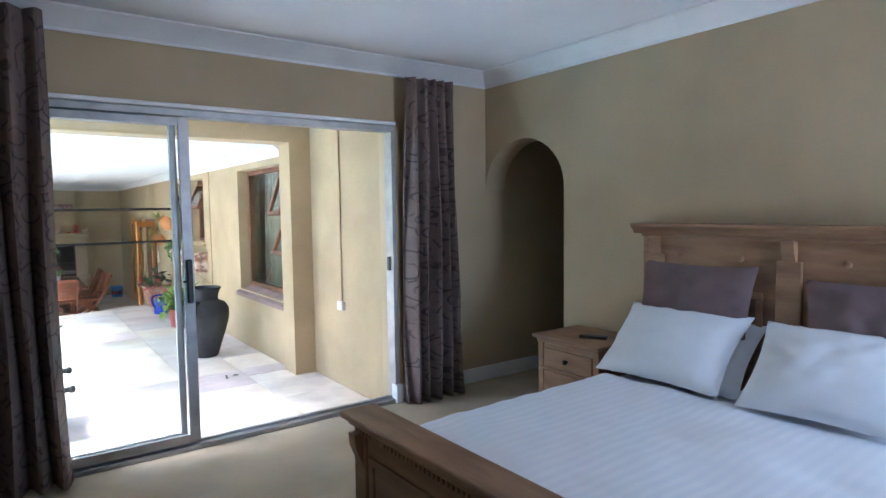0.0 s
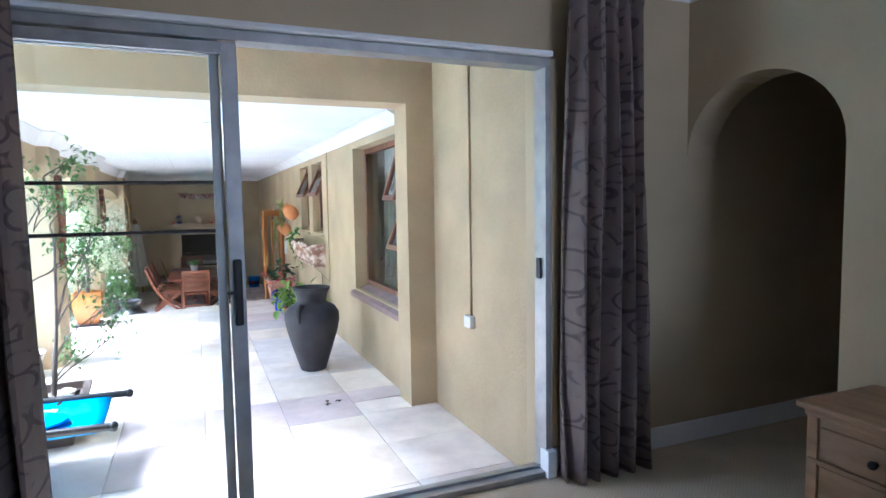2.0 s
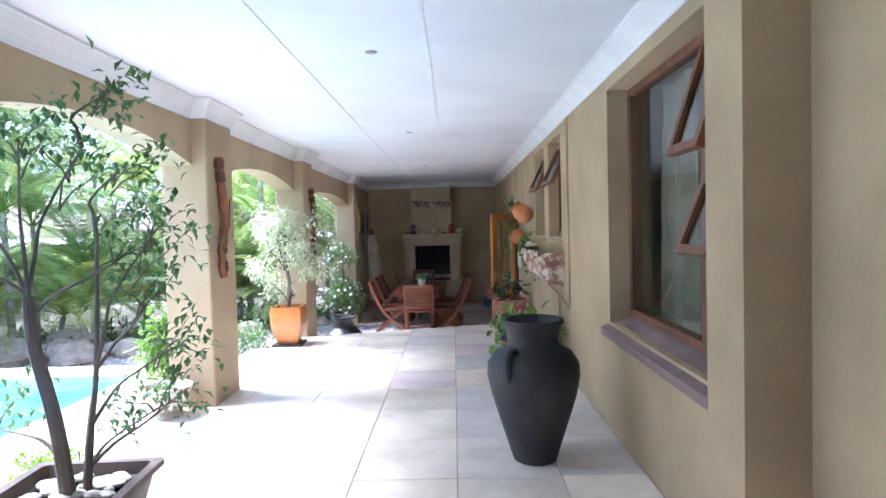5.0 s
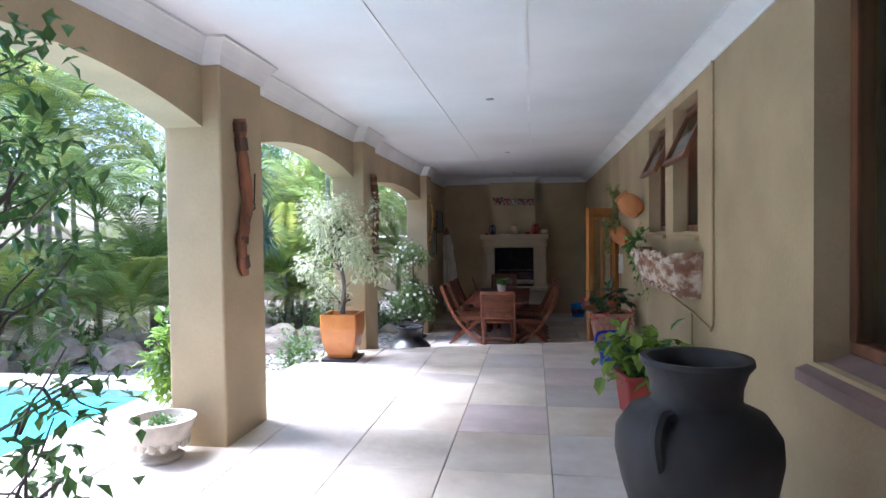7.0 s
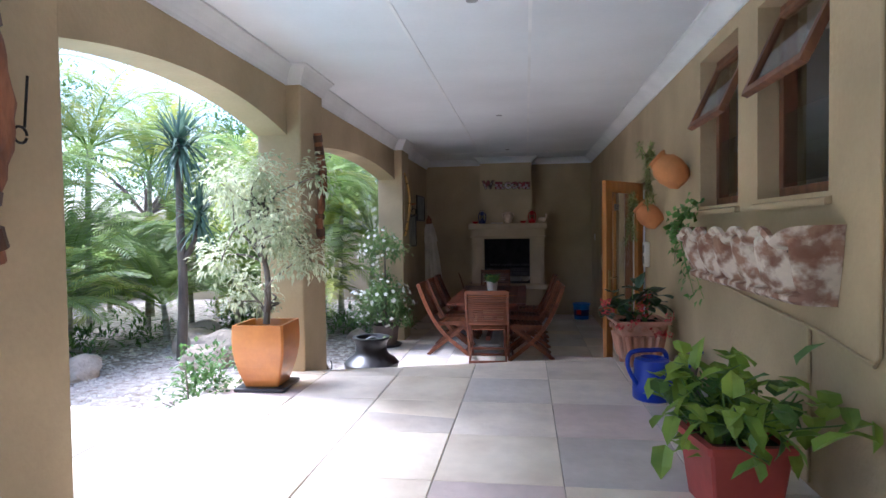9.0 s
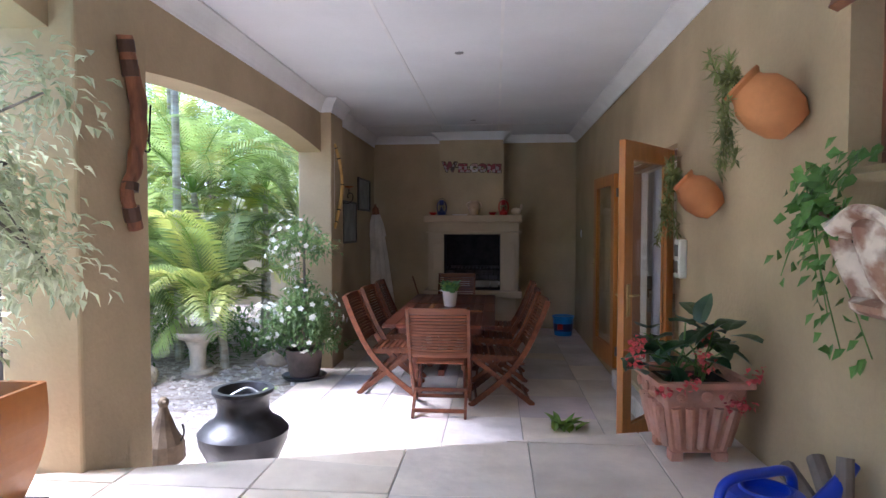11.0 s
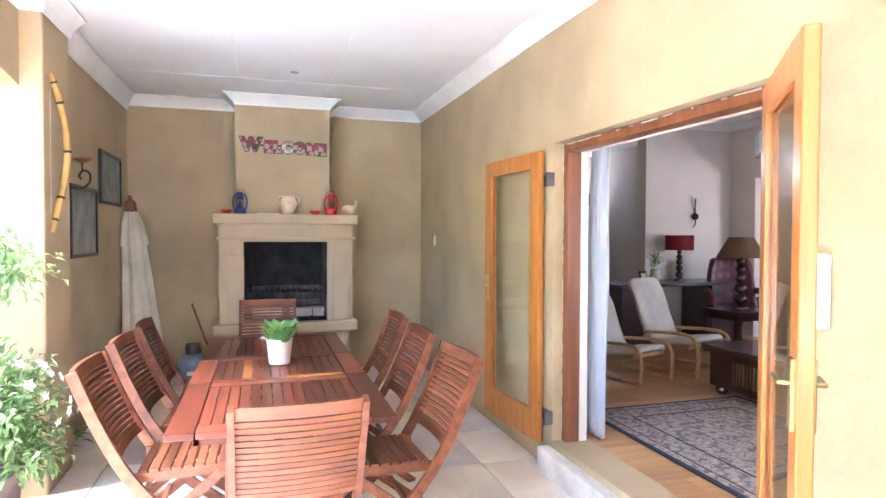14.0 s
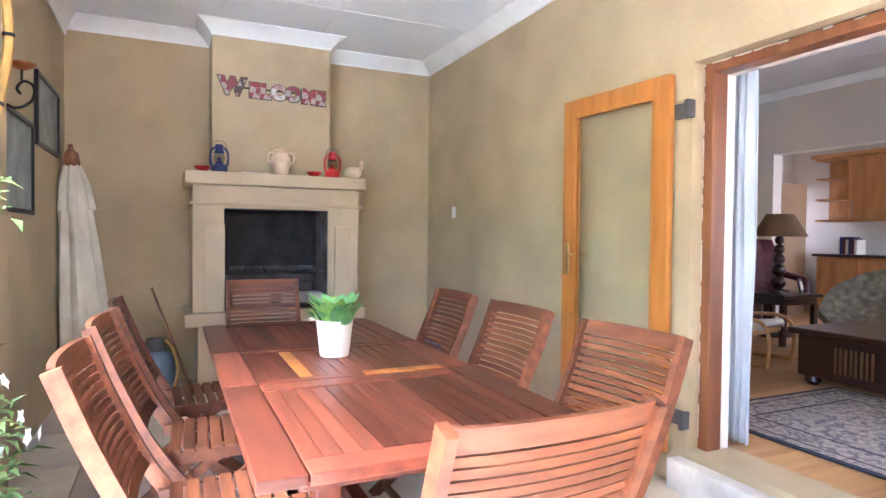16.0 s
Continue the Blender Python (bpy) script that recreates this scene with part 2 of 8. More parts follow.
M_STONE = mat("pale cast stone", (0.55, 0.49, 0.4), 0.85, vary=0.12, scale=6, fine=40, bump=0.3, stain=0.35, stain_color=(0.3, 0.26, 0.2), stain_scale=4)
M_PEBBLE = mat("white pebbles", (0.62, 0.57, 0.5), 0.7, vary=0.12, scale=9, fine=40, rand=0.2)
M_ROCK = mat("sandstone boulder", (0.5, 0.42, 0.33), 0.9, vary=0.16, scale=4, fine=24, bump=0.8, dist=0.03, hue=(0.33, 0.26, 0.2))
M_LEAF = mat("green leaves", (0.125, 0.23, 0.06), 0.45, vary=0.2, scale=6, fine=20, bump=0.0, hue=(0.05, 0.11, 0.028), transl=0.35)
M_PALM = mat("palm green leaflets", (0.34, 0.43, 0.14), 0.4, vary=0.25, scale=1.4, fine=12, bump=0.0, rand=0.3, hue=(0.17, 0.25, 0.08), transl=0.5)
M_PALMY = mat("yellow green palm leaflets", (0.5, 0.5, 0.13), 0.42, vary=0.2, scale=1.6, fine=12, bump=0.0, rand=0.25, hue=(0.2, 0.28, 0.05), transl=0.45)
M_YUCCA = mat("blue green sword leaves", (0.12, 0.19, 0.13), 0.45, vary=0.2, scale=3, fine=16, bump=0.0, hue=(0.06, 0.11, 0.08), transl=0.25)
M_DARKLEAF = mat("dark green leaves", (0.035, 0.085, 0.033), 0.35, vary=0.2, scale=6, fine=20, bump=0.0, transl=0.15)
M_LIME = mat("lime green leaves", (0.25, 0.36, 0.05), 0.45, vary=0.25, scale=5, fine=20, bump=0.0, hue=(0.1, 0.2, 0.03), transl=0.35)
M_PALELEAF = mat("pale variegated leaves", (0.56, 0.57, 0.4), 0.55, vary=0.25, scale=5, fine=20, bump=0.0, hue=(0.28, 0.34, 0.17), transl=0.35)
M_SUCC = mat("grey green trailing leaves", (0.26, 0.3, 0.1), 0.5, vary=0.2, scale=6, fine=20, bump=0.0, transl=0.2)
M_PETALW = mat("white petals", (0.8, 0.79, 0.72), 0.6, vary=0.03, bump=0.0, transl=0.3)
M_PETALP = mat("coral pink petals", (0.75, 0.12, 0.13), 0.5, vary=0.12, bump=0.0, transl=0.3)
M_BARK = mat("grey bark", (0.17, 0.14, 0.115), 0.9, vary=0.16, scale=6, fine=30, bump=0.6, dist=0.008, stretch=(1, 1, 0.4))
M_PALMTRUNK = mat("ringed palm trunk", (0.42, 0.42, 0.35), 0.8, vary=0.16, scale=4, fine=18, bump=0.4, stretch=(1, 1, 4), hue=(0.22, 0.2, 0.14))
M_DRIFT = mat("red brown driftwood", (0.25, 0.1, 0.045), 0.75, vary=0.2, scale=6, fine=30, bump=0.5, stretch=(3, 3, 0.7), hue=(0.12, 0.05, 0.03))
M_BOW = mat("yellow cane", (0.48, 0.29, 0.07), 0.5, vary=0.12, scale=8, fine=30)
M_BLUE = mat("blue plastic", (0.01, 0.04, 0.42), 0.35, vary=0.05, scale=4, fine=40, bump=0.05)
M_CYAN = mat("bright blue cloth", (0.01, 0.26, 0.62), 0.6, vary=0.07, scale=4, fine=90, bump=0.25)
M_IRON = mat("dark iron", (0.03, 0.027, 0.025), 0.5, 0.7, vary=0.16, scale=8, fine=60)
M_ASH = mat("ashy firebrick", (0.13, 0.11, 0.1), 0.95, vary=0.25, scale=5, fine=40, bump=0.5, hue=(0.04, 0.033, 0.03), stain=0.6, stain_color=(0.02, 0.018, 0.017), stain_scale=3)
M_CREAMPOT = mat("cream glazed pottery", (0.66, 0.52, 0.37), 0.4, vary=0.08, scale=8, fine=40, bump=0.1, hue=(0.52, 0.36, 0.22))
M_SOOT = mat("soot blackened brick", (0.028, 0.023, 0.021), 0.95, vary=0.2, scale=7, fine=40, bump=0.6)
M_BRAAI = mat("sand plastered fireplace", (0.5, 0.385, 0.24), 0.8, vary=0.05, scale=2, fine=50, bump=0.2)
M_UMB = mat("cream canvas", (0.68, 0.62, 0.5), 0.9, vary=0.07, scale=4, fine=90, bump=0.3)
M_RED = mat("red enamel", (0.5, 0.018, 0.015), 0.3, vary=0.08)
M_NAVY = mat("dark blue enamel", (0.015, 0.025, 0.12), 0.3, vary=0.08)
M_WHITEPLASTIC = mat("white plastic", (0.75, 0.74, 0.7), 0.45, vary=0.03, bump=0.03)
M_GREYLENS = mat("grey sensor lens", (0.08, 0.085, 0.09), 0.3, vary=0.05)
M_CHROME = mat("worn brass", (0.42, 0.3, 0.13), 0.35, 0.9, vary=0.1)
M_STEEL = mat("galvanised steel", (0.16, 0.15, 0.14), 0.5, 0.8, vary=0.1)
M_SHRUBLEAF = mat("fresh green shrub leaves", (0.2, 0.29, 0.1), 0.45, vary=0.2, scale=6, fine=20, bump=0.0, hue=(0.1, 0.17, 0.05), transl=0.35)
M_RUST = mat("dull rusted sheet metal", (0.13, 0.095, 0.055), 0.75, 0.3, vary=0.2, scale=8, fine=50, bump=0.2, hue=(0.07, 0.045, 0.025))
M_IVY = mat("bright ivy leaves", (0.12, 0.25, 0.05), 0.45, vary=0.2, scale=6, fine=20, bump=0.0, hue=(0.06, 0.15, 0.03), transl=0.25)
M_TAN = mat("plain tan laminate", (0.4, 0.26, 0.15), 0.6, vary=0.05, scale=3, fine=60, bump=0.05)
M_MAHOG = mat("dark mahogany", (0.03, 0.009, 0.007), 0.28, vary=0.16, scale=2, fine=24, stretch=(5, 1, 5), coat=0.4)
M_REDLEATHER = mat("oxblood leather", (0.1, 0.012, 0.018), 0.38, vary=0.1, scale=8, fine=70, bump=0.2)
M_BIRCH = mat("bent birch wood", (0.45, 0.24, 0.085), 0.4, vary=0.08, scale=2, fine=24, stretch=(1, 6, 6))
M_CREAMCLOTH = mat("cream seat cloth", (0.55, 0.5, 0.42), 0.9, vary=0.06, scale=5, fine=120, bump=0.2)
M_FLORAL = mat("sage floral cloth", (0.22, 0.19, 0.14), 0.9, vary=0.2, scale=11, fine=60, bump=0.2, hue=(0.1, 0.09, 0.06), stain=0.5, stain_color=(0.42, 0.36, 0.25), stain_scale=9)
M_SHADE = mat("brown lamp shade", (0.2, 0.11, 0.05), 0.8, vary=0.06, scale=6, fine=90, transl=0.2)
M_REDSHADE = mat("crimson lamp shade", (0.22, 0.01, 0.015), 0.8, vary=0.06, scale=6, fine=90, transl=0.2)
M_CABINET = mat("honey oak cabinets", (0.5, 0.24, 0.075), 0.42, vary=0.1, scale=2, fine=24, stretch=(5, 5, 0.8), hue=(0.38, 0.16, 0.05))
M_VOILE = mat("pale blue grey curtain", (0.62, 0.65, 0.72), 0.85, vary=0.04, scale=4, fine=90, bump=0.1, transl=0.3)
M_SLATE_ART = mat("grey green etched picture", (0.13, 0.15, 0.14), 0.5, vary=0.25, scale=7, fine=30, hue=(0.32, 0.33, 0.32))
M_GARDENWALL = mat("beige garden wall", (0.48, 0.42, 0.33), 0.9, vary=0.08, scale=2, fine=40, bump=0.3, stain=0.4, stain_color=(0.25, 0.21, 0.16), stain_scale=0.8)


def curtain_mat():
    """Mauve brocade with dark scrolled vines."""
    m = mat("mauve brocade with dark scrolls", (0.175, 0.125, 0.105), 0.75, vary=0.08, scale=4, fine=140, bump=0.2, dist=0.002)
    n, l = m.node_tree.nodes, m.node_tree.links
    p = n["Principled BSDF"]
    src = p.inputs["Base Color"].links[0].from_socket
    tc = n.new("ShaderNodeTexCoord")
    mp = n.new("ShaderNodeMapping")
    mp.inputs["Scale"].default_value = (5.6, 0.01, 4.4)
    l.new(tc.outputs["Object"], mp.inputs[0])
    vo = n.new("ShaderNodeTexVoronoi")
    vo.feature, vo.inputs["Scale"].default_value = "F1", 1.6
    l.new(mp.outputs[0], vo.inputs["Vector"])
    wv = n.new("ShaderNodeMath")
    wv.operation = "SINE"
    mul = n.new("ShaderNodeMath")
    mul.operation, mul.inputs[1].default_value = "MULTIPLY", 21.0
    l.new(vo.outputs["Distance"], mul.inputs[0])
    l.new(mul.outputs[0], wv.inputs[0])
    mr = n.new("ShaderNodeMapRange")
    mr.inputs[1].default_value, mr.inputs[2].default_value, mr.inputs[4].default_value = 0.55, 0.8, 0.75
    l.new(wv.outputs[0], mr.inputs[0])
    nz = n.new("ShaderNodeTexNoise")
    nz.inputs["Scale"].default_value = 2.2
    l.new(mp.outputs[0], nz.inputs["Vector"])
    gate = n.new("ShaderNodeMapRange")
    gate.inputs[1].default_value, gate.inputs[2].default_value = 0.42, 0.52
    l.new(nz.outputs["Fac"], gate.inputs[0])
    mm = n.new("ShaderNodeMath")
    mm.operation = "MULTIPLY"
    l.new(mr.outputs[0], mm.inputs[0])
    l.new(gate.outputs[0], mm.inputs[1])
    mx = n.new("ShaderNodeMix")
    mx.data_type = "RGBA"
    l.new(mm.outputs[0], mx.inputs["Factor"])
    l.new(src, mx.inputs["A"])
    mx.inputs["B"].default_value = (0.04, 0.028, 0.03, 1)
    l.new(mx.outputs["Result"], p.inputs["Base Color"])
    return m


def rug_mat():
    m = mat("navy and cream persian rug", (0.48, 0.39, 0.32), 0.95, vary=0.1, scale=30, fine=150, bump=0.5, hue=(0.24, 0.19, 0.17))
    n, l = m.node_tree.nodes, m.node_tree.links
    p = n["Principled BSDF"]
    src = p.inputs["Base Color"].links[0].from_socket
    tc = n.new("ShaderNodeTexCoord")
    vo = n.new("ShaderNodeTexVoronoi")
    vo.distance, vo.inputs["Scale"].default_value = "MANHATTAN", 22.0
    l.new(tc.outputs["Object"], vo.inputs["Vector"])
    mr = n.new("ShaderNodeMapRange")
    mr.inputs[1].default_value, mr.inputs[2].default_value = 0.8, 1.05
    l.new(vo.outputs["Distance"], mr.inputs[0])
    mx = n.new("ShaderNodeMix")
    mx.data_type = "RGBA"
    l.new(mr.outputs[0], mx.inputs["Factor"])
    l.new(src, mx.inputs["A"])
    mx.inputs["B"].default_value = (0.18, 0.15, 0.17, 1)
    l.new(mx.outputs["Result"], p.inputs["Base Color"])
    return m


M_CURTAIN, M_RUG = curtain_mat(), rug_mat()
M_RUGEDGE = mat("dark navy rug border", (0.03, 0.032, 0.06), 0.95, vary=0.1, fine=150, bump=0.5)

# ---- mesh helpers ----
class Build:
    """Collects simple shaped solids into one mesh."""

    def __init__(self):
        self.bm = bmesh.new()

    def add(self, verts, faces, m=None):
        vs = [self.bm.verts.new(m @ Vector(v) if m else v) for v in verts]
        for f in faces:
            try:
                self.bm.faces.new([vs[i] for i in f])
            except ValueError:
                pass
        return vs

    def box(self, x0, x1, y0, y1, z0, z1, m=None, b=0.0):
        if b <= 0:
            v = [(x, y, z) for x in (x0, x1) for y in (y0, y1) for z in (z0, z1)]
            self.add(v, [(0, 1, 3, 2), (4, 6, 7, 5), (0, 4, 5, 1), (2, 3, 7, 6), (0, 2, 6, 4), (1, 5, 7, 3)], m)
            return self
        b = min(b, 0.45 * min(x1 - x0, y1 - y0, z1 - z0))
        t = bmesh.new()
        bmesh.ops.create_cube(t, size=1)
        for v in t.verts:
            v.co = ((x0 + x1) / 2 + v.co.x * (x1 - x0), (y0 + y1) / 2 + v.co.y * (y1 - y0), (z0 + z1) / 2 + v.co.z * (z1 - z0))
        bmesh.ops.bevel(t, geom=t.edges[:], offset=b, segments=2, profile=0.5, affect="EDGES")
        self.take(t, m)
        return self

    def take(self, t, m=None):
        t.verts.index_update()
        self.add([v.co.copy() for v in t.verts], [[v.index for v in f.verts] for f in t.faces], m)
        t.free()

    def prism(self, poly, axis, a, b, m=None):
        """A polygon in the two other axes, drawn out along axis from a to b."""
        def at(p, q):
            return {"x": (q, p[0], p[1]), "y": (p[0], q, p[1]), "z": (p[0], p[1], q)}[axis]
        n = len(poly)
        v = [at(p, a) for p in poly] + [at(p, b) for p in poly]
        self.add(v, [list(range(n))[::-1], list(range(n, 2 * n))] + [(i, (i + 1) % n, n + (i + 1) % n, n + i) for i in range(n)], m)
        return self

    def lathe(self, prof, n=24, m=None, lump=0.0, flute=0, depth=0.0, square=0.0):
        """A turned body from (radius, height) pairs."""
        v, f = [], []
        for j, (r, z) in enumerate(prof):
            for i in range(n):
                a = 2 * math.pi * i / n
                rr = r * (1 + lump * noise.noise((3 * math.cos(a), 3 * math.sin(a), 4 * z)))
                if flute:
                    rr *= 1 + depth * math.cos(flute * a)
                if square:
                    rr *= 1 + square * (1 / max(abs(math.cos(a)), abs(math.sin(a))) - 1)
                v.append((rr * math.cos(a), rr * math.sin(a), z))
        for j in range(len(prof) - 1):
            for i in range(n):
                k = (i + 1) % n
                f.append((j * n + i, j * n + k, (j + 1) * n + k, (j + 1) * n + i))
        f.append(list(range(n))[::-1])
        f.append([(len(prof) - 1) * n + i for i in range(n)])
        self.add(v, f, m)
        return self

    def tube(self, pts, r0, r1=None, n=7, m=None):
        """A round bar along a line of points, tapering from r0 to r1."""
        r1 = r0 if r1 is None else r1
        pts = [Vector(p) for p in pts]
        v, f = [], []
        side = None
        for j, p in enumerate(pts):
            d = (pts[min(j + 1, len(pts) - 1)] - pts[max(j - 1, 0)]).normalized()
            if side is None:
                side = d.orthogonal().normalized()
            side = (side - d * side.dot(d)).normalized()
            up = d.cross(side)
            r = r0 + (r1 - r0) * j / max(1, len(pts) - 1)
            for i in range(n):
                a = 2 * math.pi * i / n
                v.append(p + r * (math.cos(a) * side + math.sin(a) * up))
        for j in range(len(pts) - 1):
            for i in range(n):
                k = (i + 1) % n
                f.append((j * n + i, j * n + k, (j + 1) * n + k, (j + 1) * n + i))
        f.append(list(range(n))[::-1])
        f.append([(len(pts) - 1) * n + i for i in range(n)])
        self.add(v, f, m)
        return self

    def ball(self, c, r, n=10, sx=1, sy=1, sz=1):
        t = bmesh.new()
        bmesh.ops.create_uvsphere(t, u_segments=n, v_segments=max(5, n // 2 + 1), radius=r)
        self.take(t, Matrix.Translation(c) @ Matrix.Diagonal((sx, sy, sz, 1)))
        return self

    def ob(self, name, material, parent=None, smooth=False, m=None):
        me = bpy.data.meshes.new(name)
        bmesh.ops.recalc_face_normals(self.bm, faces=self.bm.faces[:])
        self.bm.to_mesh(me)
        self.bm.free()
        me.materials.append(material)
        if smooth:
            me.polygons.foreach_set("use_smooth", [True] * len(me.polygons))
            me.set_sharp_from_angle(angle=radians(38))
        o = new(name, me)
        if m is not None:
            o.matrix_world = m
        if parent is not None:
            o.parent = parent
        return o


def box(name, material, x0, x1, y0, y1, z0, z1, parent=None, b=0.0):
    return Build().box(x0, x1, y0, y1, z0, z1, b=b).ob(name, material, parent)


def empty(name, m, label, category, group="", kind=""):
    e = new(name)
    e.empty_display_size = 0.1
    e.matrix_world = m
    return tagged(e, label, category, group, kind)


def structure(o, label="", category=""):
    return tagged(o, label, category, kind="structure")


# levels and main lines
Z_BED, Z_UP, Z_LOW, Z_IN = 0.13, 0.0, -0.5, -0.3
X_W, X_A, Y_N, Y_D, Z_C = 2.91, -0.32, 18.36, 3.53, 2.56

# ---- the house: bedroom ----
b = Build()
b.box(-2.2, 0.27, Y_D, Y_D + 0.25, -0.1, 3.2).box(3.08, 3.4, Y_D, Y_D + 0.25, -0.1, 3.2).box(0.27, 3.08, Y_D, Y_D + 0.25, 2.53, 3.2)
b.box(3.4, 6.2, Y_D, Y_D + 0.25, -0.1, 3.2)
structure(b.ob("wall_north", M_BED_WALL), "tan painted bedroom wall round the sliding door", "wall")


def arch_poly(c, half, spring, rise, n=18):
    return [(c + half * math.cos(math.pi * k / n), spring + rise * math.sin(math.pi * k / n)) for k in range(n + 1)]


b = Build()
ring = arch_poly(3.025, 0.505, 2.0, 0.44)
for (p, z), (q, w) in zip(ring[:-1], ring[1:]):
    b.prism([(q, w), (p, z), (p, 3.2), (q, 3.2)], "x", 4.12, 4.36)
b.box(4.12, 4.36, -2.4, 2.52, -0.1, 3.2)
structure(b.ob("wall_east", M_BED_WALL), "tan bedroom wall with a round-headed arch", "wall")
# Out of view; the opening is added to hold the bedroom fill lamp.
structure(Build().box(-2.2, 2.9, -2.6, -2.4, -0.1, 3.2).box(4.0, 6.2, -2.6, -2.4, -0.1, 3.2).box(2.9, 4.0, -2.6, -2.4, -0.1, 1.05).box(2.9, 4.0, -2.6, -2.4, 2.25, 3.2).ob("wall_south", M_BED_WALL), "unseen tan bedroom wall with an opening added for a fill lamp", "wall")
structure(box("wall_west", M_BED_WALL, -2.2, -2.0, -2.4, 3.53, -0.1, 3.2), "plain tan bedroom wall", "wall")
structure(box("floor_bedroom", M_CARPET, -2.2, 6.2, -2.6, 3.53, -0.1, Z_BED), "beige herringbone woven carpet floor", "floor")
structure(box("ceiling_bedroom", M_WHITE, -2.2, 6.2, -2.6, 3.78, 3.09, 3.3), "white bedroom ceiling", "ceiling")
# passage behind the arch
b = Build()
b.box(4.36, 6.2, 2.1, 2.3, -0.1, 3.16).box(6.0, 6.2, 2.3, 3.55, -0.1, 3.16)
structure(b.ob("wall_passage", M_BED_WALL), "tan passage wall behind the arch", "wall")


def cornice(name, p, q, inward, z, mat_=None, size=0.15, drop=0.16):
    """A moulded cornice between two points of the wall's foot in plan, on the side inward."""
    p, q, n = Vector((*p, 0)), Vector((*q, 0)), Vector((*inward, 0)).normalized()
    prof = [(0, 0), (0, -drop), (0.012, -drop), (0.015, -drop * 0.86), (size * 0.3, -drop * 0.64), (size * 0.62, -drop * 0.34), (size * 0.88, -drop * 0.13), (size, -drop * 0.1), (size, 0)]
    bd = Build()
    v = [e + n * a + Vector((0, 0, z + h)) for e in (p, q) for a, h in prof]
    k = len(prof)
    bd.add(v, [list(range(k)), list(range(k, 2 * k))[::-1]] + [(i, (i + 1) % k, k + (i + 1) % k, k + i) for i in range(k)])
    return structure(bd.ob(name, mat_ or M_CORNICE), "white moulded ceiling cornice", "cornice")


cornice("trim_cornice_bed_north", (-2.0, Y_D), (4.12, Y_D), (0, -1), 3.088, drop=0.13, size=0.15)
cornice("trim_cornice_bed_east", (4.12, Y_D), (4.12, -2.4), (-1, 0), 3.087, drop=0.13, size=0.15)
cornice("trim_cornice_bed_west", (-2.0, Y_D), (-2.0, -2.4), (1, 0), 3.087, drop=0.13, size=0.15)


def skirting(name, x0, x1, y0, y1, z):
    return structure(box(name, M_CORNICE, x0, x1, y0, y1, z, z + 0.14, b=0.008), "white painted skirting board", "skirting")


skirting("baseboard_arch", 3.052, 6.0, Y_D - 0.015, Y_D, Z_BED)
skirting("baseboard_east", 4.1, 4.119, -2.4, 2.52, Z_BED)
skirting("baseboard_north", -2.0, 0.18, Y_D - 0.018, Y_D, Z_BED)

# ---- the house: niche outside the sliding door ----
structure(box("wall_niche", M_WALL, 3.09, 3.3, 3.78, 5.66, -0.1, 3.2), "sand plastered wall beside the sliding door", "wall")
b = Build()
b.box(2.85, 3.092, 5.32, 5.63, -0.1, 2.56).box(-0.58, 3.092, 5.32, 5.63, 2.56, 3.2)
b.box(-0.58, -0.33, 5.32, 5.63, -0.1, 2.56)
structure(b.ob("wall_beam", M_WALL), "sand plastered pier and beam", "wall")
structure(box("ceiling_niche", M_WHITE, -0.58, 3.3, 3.78, 5.32, 3.02, 3.2), "white niche ceiling", "ceiling")
cornice("trim_cornice_niche", (-0.58, 5.32), (3.09, 5.32), (0, -1), 3.019, drop=0.1, size=0.1)

# ---- the house: patio ----
b = Build()
TOP = 2.9


def wall_x(bd, x0, x1, y0, y1, z0, z1, holes):
    """A wall along y with rectangular holes (y0, y1, z0, z1)."""
    y = y0
    for h0, h1, a, c in sorted(holes):
        bd.box(x0, x1, y, h0, z0, z1)
        if a > z0:
            bd.box(x0, x1, h0, h1, z0, a)
        if c < z1:
            bd.box(x0, x1, h0, h1, c, z1)
        y = h1
    bd.box(x0, x1, y, y1, z0, z1)


HOLES = [(5.72, 7.38, 0.76, 2.37), (9.2, 9.98, 1.32, 2.36), (10.28, 11.06, 1.32, 2.36), (13.1, 14.89, Z_IN, 1.7)]
wall_x(b, X_W, X_W + 0.25, 5.63, 18.6, -0.6, TOP, HOLES)
structure(b.ob("wall_patio_east", M_WALL), "sand plastered patio wall with windows and a doorway", "wall")
structure(box("wall_patio_north", M_WALL, -0.6, X_W, Y_N, 18.6, -0.6, TOP), "sand plastered patio end wall", "wall")

# arcade
b = Build()
for y0, y1, spring, rise in ((5.63, 8.11, 2.02, 0.17), (8.68, 11.28, 1.99, 0.16), (11.82, 15.4, 1.96, 0.13)):
    # segmental arch
    n, c, half = 20, (y0 + y1) / 2, (y1 - y0) / 2
    rad = (half * half + rise * rise) / (2 * rise)
    pts = []
    for k in range(n + 1):
        y = y0 + (y1 - y0) * k / n
        pts.append((y, spring + math.sqrt(rad * rad - (y - c) ** 2) - (rad - rise)))
    for (p, z), (q, w) in zip(pts[:-1], pts[1:]):
        b.prism([(p, z), (q, w), (q, TOP), (p, TOP)], "x", X_A - 0.26, X_A)
b.box(X_A - 0.26, X_A, 15.6, 15.9, -0.6, TOP)
b.box(X_A - 0.26, X_A, 15.9, Y_N, -0.6, TOP)
structure(b.ob("wall_patio_west", M_WALL), "sand plastered arcade wall with segmental arches", "wall")
